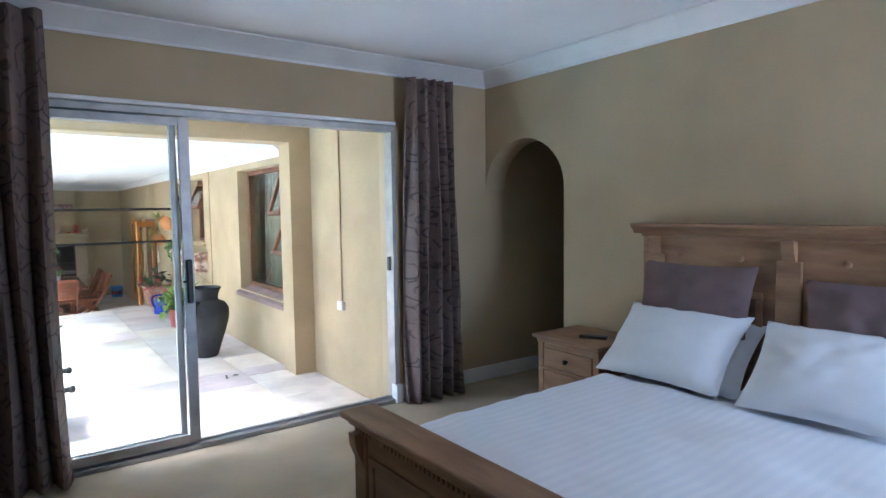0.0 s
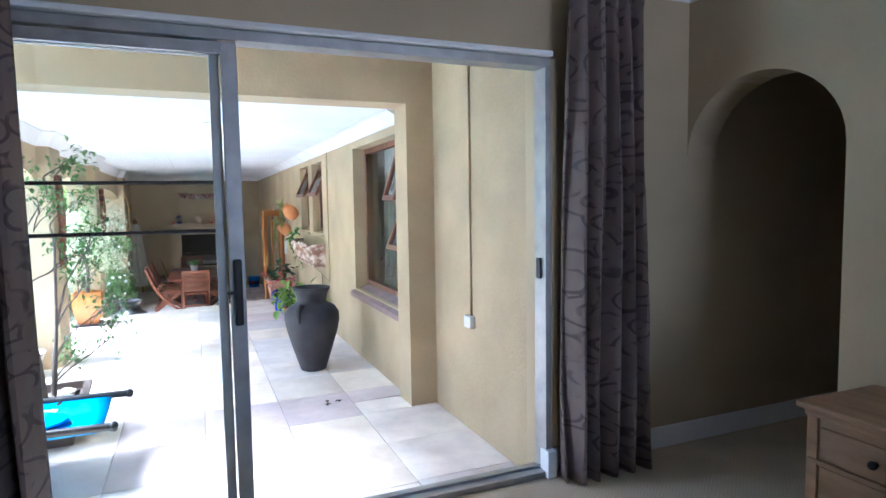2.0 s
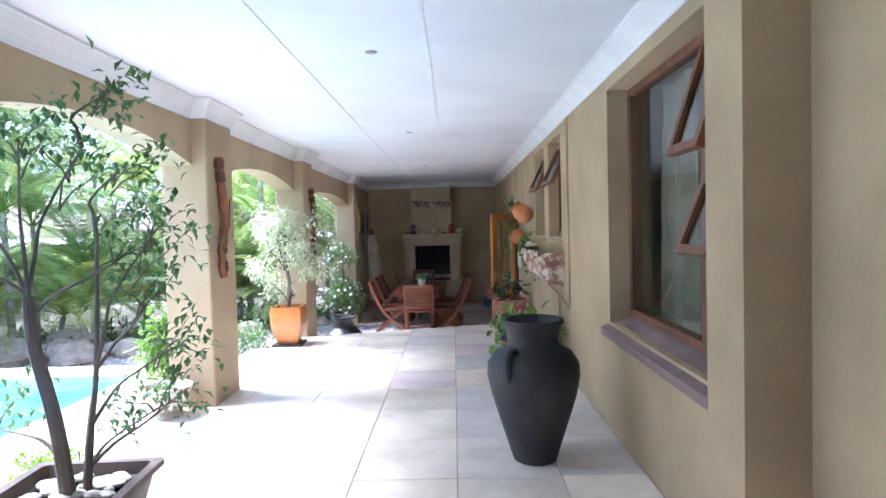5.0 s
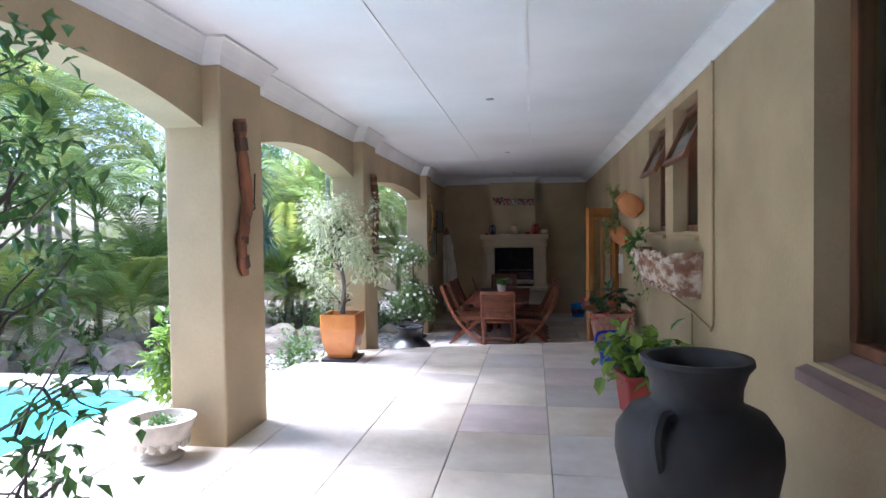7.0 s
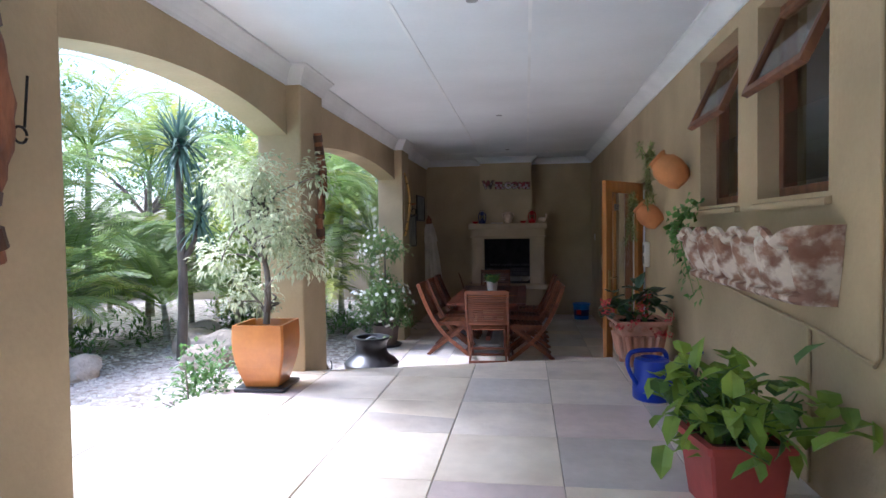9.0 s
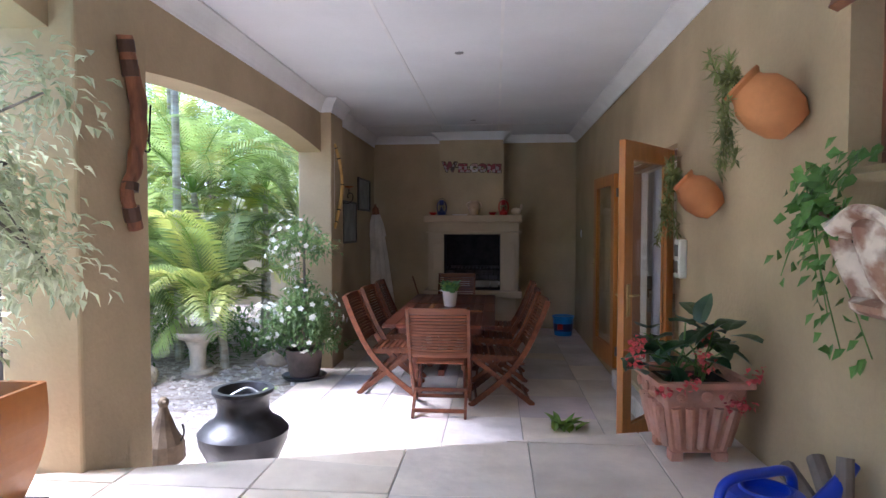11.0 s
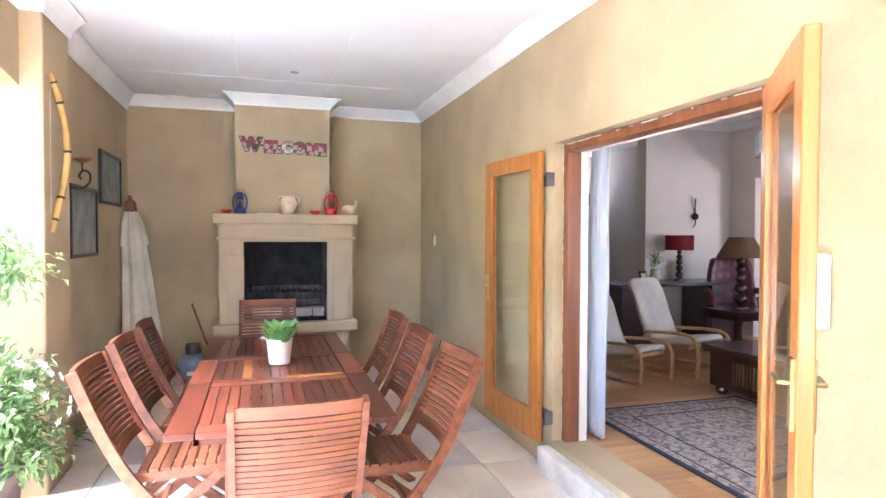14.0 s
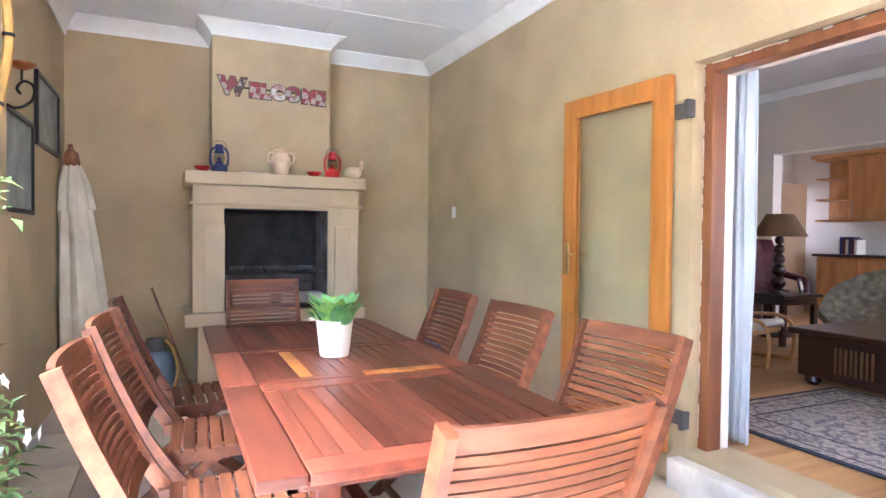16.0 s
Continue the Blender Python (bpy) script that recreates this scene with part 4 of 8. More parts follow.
# ---- fireplace ----
def braai():
    e = empty("fireplace", pose(1.3, Y_N, Z_LOW - 0.02), "sand plastered built-in barbecue fireplace with a mantel shelf", "fireplace")
    z = -Z_LOW + 0.02
    b = Build()
    # chimney breast and side walls round the hole
    b.box(-0.516, 0.464, -0.41, -0.002, 1.28 + z, Z_C + z)
    b.ob("chimney_breast", M_WALL, e)
    b = Build()
    b.box(-0.67, -0.435, -0.58, -0.002, 0.16 + z, 1.19 + z).box(0.42, 0.69, -0.58, -0.002, 0.16 + z, 1.19 + z).box(-0.435, 0.42, -0.58, -0.002, 1.005 + z, 1.19 + z)
    b.box(-0.63, 0.65, -0.56, -0.002, 0, 0.05 + z)
    b.ob("surround", M_BRAAI, e)
    for x in (-0.585, 0.475):
        Build().box(x, x + 0.155, -0.606, -0.578, 0.165 + z, 0.87 + z, b=0.006).ob("panel", M_BRAAI, e)
    Build().box(-0.7, 0.725, -0.61, -0.002, 1.03 + z, 1.055 + z, b=0.006).ob("moulding", M_BRAAI, e)
    Build().box(-0.735, 0.74, -0.66, -0.002, 1.19 + z, 1.295 + z, b=0.012).ob("mantel", M_BRAAI, e)
    Build().box(-0.735, 0.735, -0.66, -0.002, 0.05 + z, 0.16 + z, b=0.012).ob("hearth_slab", M_BRAAI, e)
    b = Build()
    b.box(-0.44, 0.43, -0.12, -0.05, 0.16 + z, 1.05 + z).box(-0.437, -0.425, -0.55, -0.1, 0.16 + z, 1.05 + z).box(-0.44, 0.43, -0.55, -0.1, 1.0 + z, 1.03 + z).box(-0.44, 0.43, -0.55, -0.1, 0.155 + z, 0.2 + z)
    tagged(b.ob("firebox", M_SOOT, e), "soot blackened firebox")
    tagged(Build().box(0.41, 0.422, -0.565, -0.1, 0.16 + z, 1.0 + z).ob("cheek", M_ASH, e), "ash grey side of the firebox")
    b = Build()
    for row in range(4):
        for k in range(6):
            x = -0.43 + k * 0.15 + (0.07 if row % 2 else 0.0)
            b.box(x, min(x + 0.142, 0.405), -0.132, -0.119, 0.205 + row * 0.078 + z, 0.275 + row * 0.078 + z, b=0.004)
    b.ob("brickwork", M_ASH, e)
    b = Build()
    for k in range(7):
        c = Vector((0.12 + 0.045 * k, -0.3 - 0.03 * (k % 3), 0.23 + z))
        b.tube([c, c + Vector((0.12, 0.06 * (k % 2), 0.02 + 0.015 * (k % 3)))], 0.022, 0.014, 6)
    b.ob("charred_wood", M_CONCRETE, e)
    b = Build()
    for k in range(15):
        b.tube([(-0.4 + k * 0.057, -0.5, 0.47 + z), (-0.4 + k * 0.057, -0.14, 0.49 + z)], 0.005, n=5)
    b.tube([(-0.42, -0.5, 0.47 + z), (0.41, -0.5, 0.47 + z)], 0.008).tube([(-0.42, -0.3, 0.47 + z), (0.41, -0.3, 0.47 + z)], 0.008).tube([(0.1, -0.5, 0.47 + z), (0.25, -0.62, 0.5 + z)], 0.006)
    tagged(b.ob("grid", M_IRON, e), "dark iron grill grid")
    b = Build()
    for x, w in ((-0.2, 0.3), (0.15, 0.22), (0.33, 0.12)):
        b.box(x - w / 2, x + w / 2, -0.5, -0.35, 0.2 + z, 0.29 + z, b=0.01)
    b.ob("firebrick", M_GROUT, e)


braai()


# ---- dining table ----
def dining_table():
    x0, x1, y0, y1, z = 0.645, 1.645, 13.98, 16.42, 0.25 - Z_LOW
    cx, cy = (x0 + x1) / 2, (y0 + y1) / 2
    e = empty("dining_table", pose(cx, cy, Z_LOW), "red-brown slatted wooden garden dining table on the patio", "table")
    hx, hy, t, r = (x1 - x0) / 2, (y1 - y0) / 2, 0.032, 0.12
    random.seed(5)
    for s in (-1, 1):
        for a, c in ((-hy, -0.33), (-0.327, 0.327), (0.33, hy)):
            Build().box(s * hx - (r if s > 0 else 0), s * hx + (0 if s > 0 else r), a, c, z - t, z, b=0.005).ob("rail", M_TABLEWOOD, e)
    for a, c in ((-hy, -hy + 0.1), (-0.43, -0.333), (-0.327, -0.27), (0.27, 0.327), (0.333, 0.43), (hy - 0.1, hy)):
        Build().box(-hx + r + 0.003, hx - r - 0.003, a, c, z - t, z - 0.001, b=0.004).ob("rail", M_TABLEWOOD, e)
    for a, c in ((-hy + 0.104, -0.434), (-0.266, 0.266), (0.434, hy - 0.104)):
        n = 14
        w = (2 * hx - 2 * r - 0.006) / n
        for k in range(n):
            x = -hx + r + 0.003 + k * w
            m = M_ORANGEWOOD if (a > -0.3 and a < 0 and k in (3,)) else M_TABLEWOOD
            Build().box(x + 0.002, x + w - 0.002, a, c, z - t + 0.004, z - 0.002 - random.uniform(0, 0.002), b=0.003).ob("plank", m, e)
    Build().box(0.03, hx - r - 0.02, -0.325, -0.272, z - 0.004, z + 0.003, b=0.001).ob("strip", M_ORANGEWOOD, e)
    b = Build()
    b.box(-hx + 0.1, hx - 0.1, -hy + 0.16, -hy + 0.185, z - 0.11, z - t).box(-hx + 0.1, hx - 0.1, hy - 0.185, hy - 0.16, z - 0.11, z - t)
    b.box(-hx + 0.1, -hx + 0.125, -hy + 0.16, hy - 0.16, z - 0.11, z - t).box(hx - 0.125, hx - 0.1, -hy + 0.16, hy - 0.16, z - 0.11, z - t)
    b.ob("apron", M_TABLEWOOD, e)
    for sx in (-1, 1):
        for sy in (-1, 1):
            m = pose(sx * (hx - 0.26), sy * (hy - 0.42), 0)
            Build().box(-0.04, 0.04, -0.035, 0.035, 0, z - 0.11, m, b=0.006).ob("leg", M_TABLEWOOD, e)
    Build().box(-0.03, 0.03, -hy + 0.3, hy - 0.3, 0.22, 0.28, b=0.005).ob("stretcher", M_TABLEWOOD, e)


dining_table()


def curved_bar(pts, w, d, x):
    """A flat bar that follows (y, z) points at x, w wide across and d deep."""
    b = Build()
    pts = [Vector((0, *p)) for p in pts]
    v = []
    for j, p in enumerate(pts):
        t = (pts[min(j + 1, len(pts) - 1)] - pts[max(j - 1, 0)]).normalized()
        n = Vector((0, -t.z, t.y))
        for sx, sn in ((-1, -1), (1, -1), (1, 1), (-1, 1)):
            v.append(p + n * sn * d / 2 + Vector((x + sx * w / 2, 0, 0)))
    k = len(pts)
    f = [(0, 1, 2, 3), tuple(4 * (k - 1) + i for i in (3, 2, 1, 0))]
    for j in range(k - 1):
        for i in range(4):
            f.append((4 * j + i, 4 * j + (i + 1) % 4, 4 * j + 4 + (i + 1) % 4, 4 * j + 4 + i))
    b.add(v, f)
    return b


def spline(p, n=5):
    out = []
    for i in range(len(p) - 1):
        a, b_, c, d = (Vector(p[max(0, min(len(p) - 1, i + k))]) for k in (-1, 0, 1, 2))
        for k in range(n):
            t = k / n
            out.append(0.5 * (2 * b_ + (c - a) * t + (2 * a - 5 * b_ + 4 * c - d) * t * t + (3 * b_ - a - 3 * c + d) * t ** 3))
    out.append(Vector(p[-1]))
    return out


def garden_chair(m):
    """A folding slatted garden chair that faces +y."""
    e = empty("garden_chair", m, "red-brown slatted folding wooden garden chair at the table", "chair", "chairs round the table")
    back = [tuple(p) for p in spline([(-0.43, 0.95), (-0.34, 0.72), (-0.21, 0.46), (-0.03, 0.24), (0.27, 0.0)])]
    for s in (-1, 1):
        curved_bar(back, 0.026, 0.05, s * 0.25).ob("back_leg", M_CHAIRWOOD, e, True)
        curved_bar([(0.25, 0.44), (0.0, 0.24), (-0.31, 0.0)], 0.024, 0.045, s * 0.222).ob("cross_leg", M_CHAIRWOOD, e)
        curved_bar([(0.27, 0.43), (-0.2, 0.41)], 0.022, 0.045, s * 0.198).ob("seat_rail", M_CHAIRWOOD, e)
    for y, z in ((0.21, 0.035), (-0.26, 0.04), (-0.09, 0.175)):
        Build().box(-0.235, 0.235, y - 0.012, y + 0.012, z, z + 0.032, b=0.004).ob("stretcher", M_CHAIRWOOD, e)
    n = 9
    for k in range(n):
        y = 0.27 - k * 0.052
        Build().box(-0.208, 0.208, y - 0.021, y + 0.021, 0.449 - 0.002 * k, 0.465 - 0.002 * k, b=0.004).ob("slat", M_CHAIRWOOD, e)

    def on_back(z):
        for p, q in zip(back[:-1], back[1:]):
            if q[1] <= z <= p[1]:
                t = (p[1] - z) / (p[1] - q[1])
                return p[0] + (q[0] - p[0]) * t
        return -0.43
    n = 13
    for k in range(n):
        z = 0.55 + k * 0.0275
        y = on_back(z)
        b = Build()
        for i in range(6):
            xa, xb = -0.237 + i * 0.079, -0.237 + (i + 1) * 0.079
            ya, yb = (y - 0.022 * (1 - (x_ / 0.237) ** 2) for x_ in (xa, xb))
            v = [(xa, ya - 0.007, z - 0.0095), (xb, yb - 0.007, z - 0.0095), (xb, yb + 0.007, z - 0.0095), (xa, ya + 0.007, z - 0.0095),
                 (xa, ya - 0.010, z + 0.0095), (xb, yb - 0.010, z + 0.0095), (xb, yb + 0.004, z + 0.0095), (xa, ya + 0.004, z + 0.0095)]
            b.add(v, [(0, 3, 2, 1), (4, 5, 6, 7), (0, 1, 5, 4), (2, 3, 7, 6), (1, 2, 6, 5), (0, 4, 7, 3)])
        b.ob("slat", M_CHAIRWOOD, e)
    for z, hgt in ((0.925, 0.055), (0.525, 0.03)):
        b = Build()
        y = on_back(z)
        for i in range(8):
            xa, xb = -0.24 + i * 0.06, -0.24 + (i + 1) * 0.06
            ya, yb = (y - 0.022 * (1 - (x_ / 0.24) ** 2) for x_ in (xa, xb))
            v = [(xa, ya - 0.009 + 0.01, z - hgt / 2), (xb, yb - 0.009 + 0.01, z - hgt / 2), (xb, yb + 0.02, z - hgt / 2), (xa, ya + 0.02, z - hgt / 2),
                 (xa, ya - 0.022, z + hgt / 2), (xb, yb - 0.022, z + hgt / 2), (xb, yb - 0.002, z + hgt / 2), (xa, ya - 0.002, z + hgt / 2)]
            b.add(v, [(0, 3, 2, 1), (4, 5, 6, 7), (0, 1, 5, 4), (2, 3, 7, 6), (1, 2, 6, 5), (0, 4, 7, 3)])
        b.ob("rail", M_CHAIRWOOD, e)
    return e


first_chair = garden_chair(pose(1.17, 14.02, Z_LOW, 0, 0, 1))
for x, y, turn in ((0.635, 14.63, -91), (0.64, 15.36, -92), (0.65, 16.03, -88), (1.67, 14.38, 94), (1.66, 15.2, 91), (1.67, 15.98, 90), (1.1, 16.86, 180)):
    copy_thing(first_chair, pose(x, y, Z_LOW, 0, 0, turn))


# ---- plants ----
def leaf(bd, p, d, up, ln, wd, fold=0.25, droop=0.2):
    """A pointed leaf of six corners, folded along its rib."""
    d = d.normalized()
    s = d.cross(up)
    s = s.normalized() if s.length > 1e-3 else d.orthogonal().normalized()
    n = s.cross(d)
    tip = p + d * ln - n * droop * ln
    if wd < 0.05:
        mid = p + d * ln * 0.45
        bd.add([p, mid + s * wd / 2 + n * fold * wd, mid, mid - s * wd / 2 + n * fold * wd, tip], [(0, 2, 1), (0, 3, 2), (2, 4, 1), (3, 4, 2)])
        return
    c1, c2 = p + d * ln * 0.25, p + d * ln * 0.65 - n * droop * ln * 0.35
    v = [p, c1, c2, tip]
    for k in (1, -1):
        v += [c1 + s * k * wd * 0.46 + n * fold * wd - d * ln * 0.06, c2 + s * k * wd * 0.44 + n * fold * wd * 0.8]
    bd.add(v, [(0, 1, 4), (1, 2, 5, 4), (2, 3, 5), (0, 6, 1), (1, 6, 7, 2), (2, 7, 3)])


def broad_leaf(bd, p, d, ln, wd):
    """A broad, rounded, heart-based leaf that cups along its rib."""
    d = d.normalized()
    s = d.cross(Vector((0, 0, 1)))
    s = s.normalized() if s.length > 1e-3 else d.orthogonal().normalized()
    n = s.cross(d)
    v, f = [], []
    for u, w in ((0.0, 0.0), (0.12, 0.36), (0.35, 0.5), (0.6, 0.46), (0.82, 0.28), (1.0, 0.03)):
        c = p + d * ln * u - n * ln * 0.3 * u * u
        back = d * ln * (0.1 if u < 0.2 else 0.0)
        v += [c + s * wd * w + n * wd * w * 0.25 - back, c, c - s * wd * w + n * wd * w * 0.25 - back]
    for k in range(5):
        for j in (0, 1):
            f.append((3 * k + j, 3 * k + j + 1, 3 * k + j + 4, 3 * k + j + 3))
    bd.add(v, f)


def rnd_dir(up=0.2):
    while True:
        v = Vector((random.uniform(-1, 1), random.uniform(-1, 1), random.uniform(-1, 1) + up))
        if 0.1 < v.length < 1.3:
            return v.normalized()


def crown(bd, c, r, n, ln, wd, up=0.2, hollow=0.45, sz=1.0, droop=0.25):
    for _ in range(n):
        v = rnd_dir()
        k = random.uniform(hollow, 1.0) * (0.85 + 0.3 * noise.noise(v * 2 + Vector(c)))
        p = Vector(c) + Vector((v.x * r * k, v.y * r * k, v.z * r * k * sz))
        d = (v + rnd_dir(up) * 0.9)
        leaf(bd, p, d, Vector((0, 0, 1)), ln * random.uniform(0.7, 1.25), wd * random.uniform(0.7, 1.2), droop=droop)


def flowers(bd, c, r, n, size, sz=1.0):
    for _ in range(n):
        v = rnd_dir(0.1)
        p = Vector(c) + Vector((v.x * r, v.y * r, v.z * r * sz)) * random.uniform(0.85, 1.08)
        s = v.orthogonal().normalized()
        for k in range(5):
            d = Matrix.Rotation(k * 2 * math.pi / 5, 3, v) @ s
            leaf(bd, p, d + v * 0.25, v, size, size * 0.75, 0.05, 0.1)


def twigs(bd, base, tips, r0, r1, sway=0.1):
    for tip in tips:
        a, c = Vector(base), Vector(tip)
        mid = a.lerp(c, 0.5) + Vector((random.uniform(-sway, sway), random.uniform(-sway, sway), sway * 0.4))
        bd.tube(spline([a, a.lerp(mid, 0.5) + Vector((0, 0, 0.02)), mid, c], 3), r0, r1, 6)


def urn_jar():
    e = empty("clay_jar", pose(2.3, 6.87, 0), "tall charcoal clay jar with lug handles on the tiles", "jar")
    prof = [(0.11, 0.0), (0.125, 0.01), (0.15, 0.1), (0.2, 0.28), (0.248, 0.46), (0.268, 0.58), (0.262, 0.66), (0.22, 0.735), (0.155, 0.77), (0.145, 0.79), (0.148, 0.84), (0.165, 0.9), (0.185, 0.93), (0.182, 0.95), (0.16, 0.948), (0.14, 0.92), (0.13, 0.8), (0.15, 0.7), (0.2, 0.55), (0.12, 0.2), (0.02, 0.12)]
    Build().lathe([(r * 1.06, z * 0.925) for r, z in prof], 36, lump=0.02).ob("body", M_JAR, e, True)
    for a in (0.9, math.pi + 0.9):
        d = Vector((math.cos(a), math.sin(a), 0))
        pts = spline([d * 0.2 + Vector((0, 0, 0.7)), d * 0.262 + Vector((0, 0, 0.7)), d * 0.29 + Vector((0, 0, 0.64)), d * 0.265 + Vector((0, 0, 0.54))], 5)
        Build().tube(pts, 0.028, 0.024, 8).ob("handle", M_JAR, e, True)


urn_jar()


def square_pot(bd, w0, w1, h, wall=0.02, bulge=0.0, rim=0.02):
    """A square planter that widens from w0 at the foot to w1 at the rim, hollow at the top."""
    ring, n = [], 9
    for k in range(n + 1):
        t = k / n
        ring.append(((w0 + (w1 - w0) * t) / 2 + bulge * math.sin(math.pi * t), h * t))
    ring += [(w1 / 2 + rim, h - 0.03), (w1 / 2 + rim, h), (w1 / 2 - wall, h), (w1 / 2 - wall - 0.01, h - 0.06)] if rim else [(w1 / 2 - wall, h), (w1 / 2 - wall - 0.01, h - 0.06)]
    v, f = [], []
    for r, z in ring:
        c = r * 0.93
        v += [(r, -c, z), (r, c, z), (c, r, z), (-c, r, z), (-r, c, z), (-r, -c, z), (-c, -r, z), (c, -r, z)]
    m = len(ring)
    for j in range(m - 1):
        for i in range(8):
            f.append((8 * j + i, 8 * j + (i + 1) % 8, 8 * j + 8 + (i + 1) % 8, 8 * j + 8 + i))
    f += [tuple(range(8))[::-1], tuple(8 * (m - 1) + i for i in range(8))]
    bd.add(v, f)
    return bd


def orange_pot_tree():
    random.seed(11)
    e = empty("potted_tree", pose(-0.32, 10.8, 0, 0, 0, 3), "small pale-leaved tree in an ochre glazed square pot", "potted plant")
    square_pot(Build(), 0.25, 0.385, 0.47, bulge=0.03, rim=0).ob("pot", M_ORANGEPOT, e, m=pose(0, 0, 0.025))
    Build().box(-0.19, 0.19, -0.19, 0.19, 0.0, 0.028, b=0.008).ob("saucer", M_BLACKPOT, e)
    Build().box(-0.155, 0.155, -0.155, 0.155, 0.41, 0.445).ob("soil", M_SOIL, e)
    b = Build()
    b.tube(spline([(0, 0, 0.48), (0.02, 0.0, 0.8), (-0.03, 0.03, 1.1), (0.0, 0.0, 1.45)], 4), 0.028, 0.014)
    tips = [Vector((random.uniform(-0.38, 0.42), random.uniform(-0.45, 0.38), random.uniform(0.95, 1.7))) for _ in range(20)]
    for t in tips:
        t.y = min(t.y, 0.2 - 0.7 * max(0.0, t.x))
    twigs(b, (-0.02, 0.02, 0.95), tips[:8], 0.012, 0.004)
    twigs(b, (0, 0, 1.3), tips[8:], 0.012, 0.004)
    low = [Vector((-0.25, 0.15, 0.8)), Vector((-0.12, 0.25, 0.72)), Vector((-0.2, -0.05, 0.66)), Vector((0.3, -0.25, 0.95)), Vector((-0.05, 0.12, 0.62))]
    twigs(b, (0, 0, 0.55), low, 0.012, 0.005)
    b.ob("trunk", M_BARK, e)
    b = Build()
    for t in tips:
        crown(b, t, 0.22, 120, 0.06, 0.028, up=-0.9, hollow=0.15)
    crown(b, (0, 0, 1.36), 0.46, 900, 0.055, 0.026, up=-0.9, hollow=0.3, sz=1.05)
    for t in low:
        crown(b, t, 0.17, 90, 0.06, 0.028, up=-0.6, hollow=0.1)
    b.ob("foliage", M_PALELEAF, e)


orange_pot_tree()


def bonsai_tree():
    random.seed(21)
    e = empty("potted_ficus", pose(0.1, 5.76, 0, 0, 0, 4), "young ficus tree in a dark tapered planter with white pebbles", "potted plant")
    square_pot(Build(), 0.38, 0.55, 0.36, rim=0.025).ob("planter", M_WOODPOT, e)
    Build().box(-0.22, 0.22, -0.22, 0.22, 0.26, 0.3).ob("soil", M_SOIL, e)
    b = Build()
    for _ in range(70):
        b.ball((random.uniform(-0.2, 0.2), random.uniform(-0.2, 0.2), 0.315), random.uniform(0.02, 0.038), 7, 1.2, random.uniform(0.7, 1.1), 0.65)
    tagged(b.ob("pebbles", M_PEBBLE, e, True), "white pebbles", kind="stuff")
    b = Build()
    b.tube(spline([(0.0, 0.0, 0.28), (-0.03, -0.02, 0.65), (-0.1, -0.03, 1.0), (-0.13, 0.0, 1.2)], 5), 0.035, 0.024, 9)
    b.tube(spline([(0.06, 0.03, 0.28), (0.08, 0.05, 0.6), (0.1, 0.08, 0.85), (0.12, 0.1, 1.45)], 5), 0.022, 0.008, 8)
    ends = []
    for base, tip in (((-0.13, 0, 1.2), (-0.36, -0.05, 1.7)), ((-0.13, 0, 1.2), (-0.2, 0.1, 1.9)), ((-0.13, 0, 1.2), (0.1, 0.05, 1.85)), ((-0.12, 0, 1.12), (0.22, 0.1, 1.35)), ((-0.13, 0, 1.2), (-0.5, 0.0, 1.35)),
                      ((0.1, 0.08, 0.85), (0.38, 0.15, 1.5)), ((0.1, 0.08, 0.85), (0.3, 0.2, 1.15)), ((0.08, 0.05, 0.6), (0.45, 0.25, 0.95)), ((0.05, 0.04, 0.4), (0.5, 0.1, 0.75)), ((0.05, 0.04, 0.4), (0.3, 0.3, 0.62)), ((0.12, 0.1, 1.45), (0.2, 0.15, 1.75)), ((-0.36, -0.05, 1.7), (-0.45, 0.05, 2.0)), ((0.1, 0.05, 1.85), (0.2, 0.0, 2.05)), ((-0.02, -0.02, 0.5), (-0.45, 0.1, 0.62))):
        twigs(b, base, [tip], 0.011, 0.004, 0.06)
        for _ in range(4):
            q = Vector(tip) + Vector((random.uniform(-0.17, 0.17), random.uniform(-0.17, 0.17), random.uniform(-0.1, 0.16)))
            twigs(b, Vector(base).lerp(Vector(tip), random.uniform(0.55, 0.95)), [q], 0.005, 0.002, 0.03)
            ends.append(q)
    b.ob("trunk", M_BARK, e, True)
    b = Build()
    for q in ends:
        for _ in range(21):
            p = q + Vector((random.gauss(0, 0.05), random.gauss(0, 0.05), random.gauss(0, 0.045)))
            leaf(b, p, rnd_dir(0.1), Vector((0, 0, 1)), random.uniform(0.045, 0.07), random.uniform(0.022, 0.034), droop=0.15)
    b.ob("foliage", M_LEAF, e)


bonsai_tree()


def round_pot(name, m, prof, material, label, category="pot", n=28, **kw):
    e = empty(name, m, label, category)
    Build().lathe(prof, n, **kw).ob("pot", material, e, True)
    return e


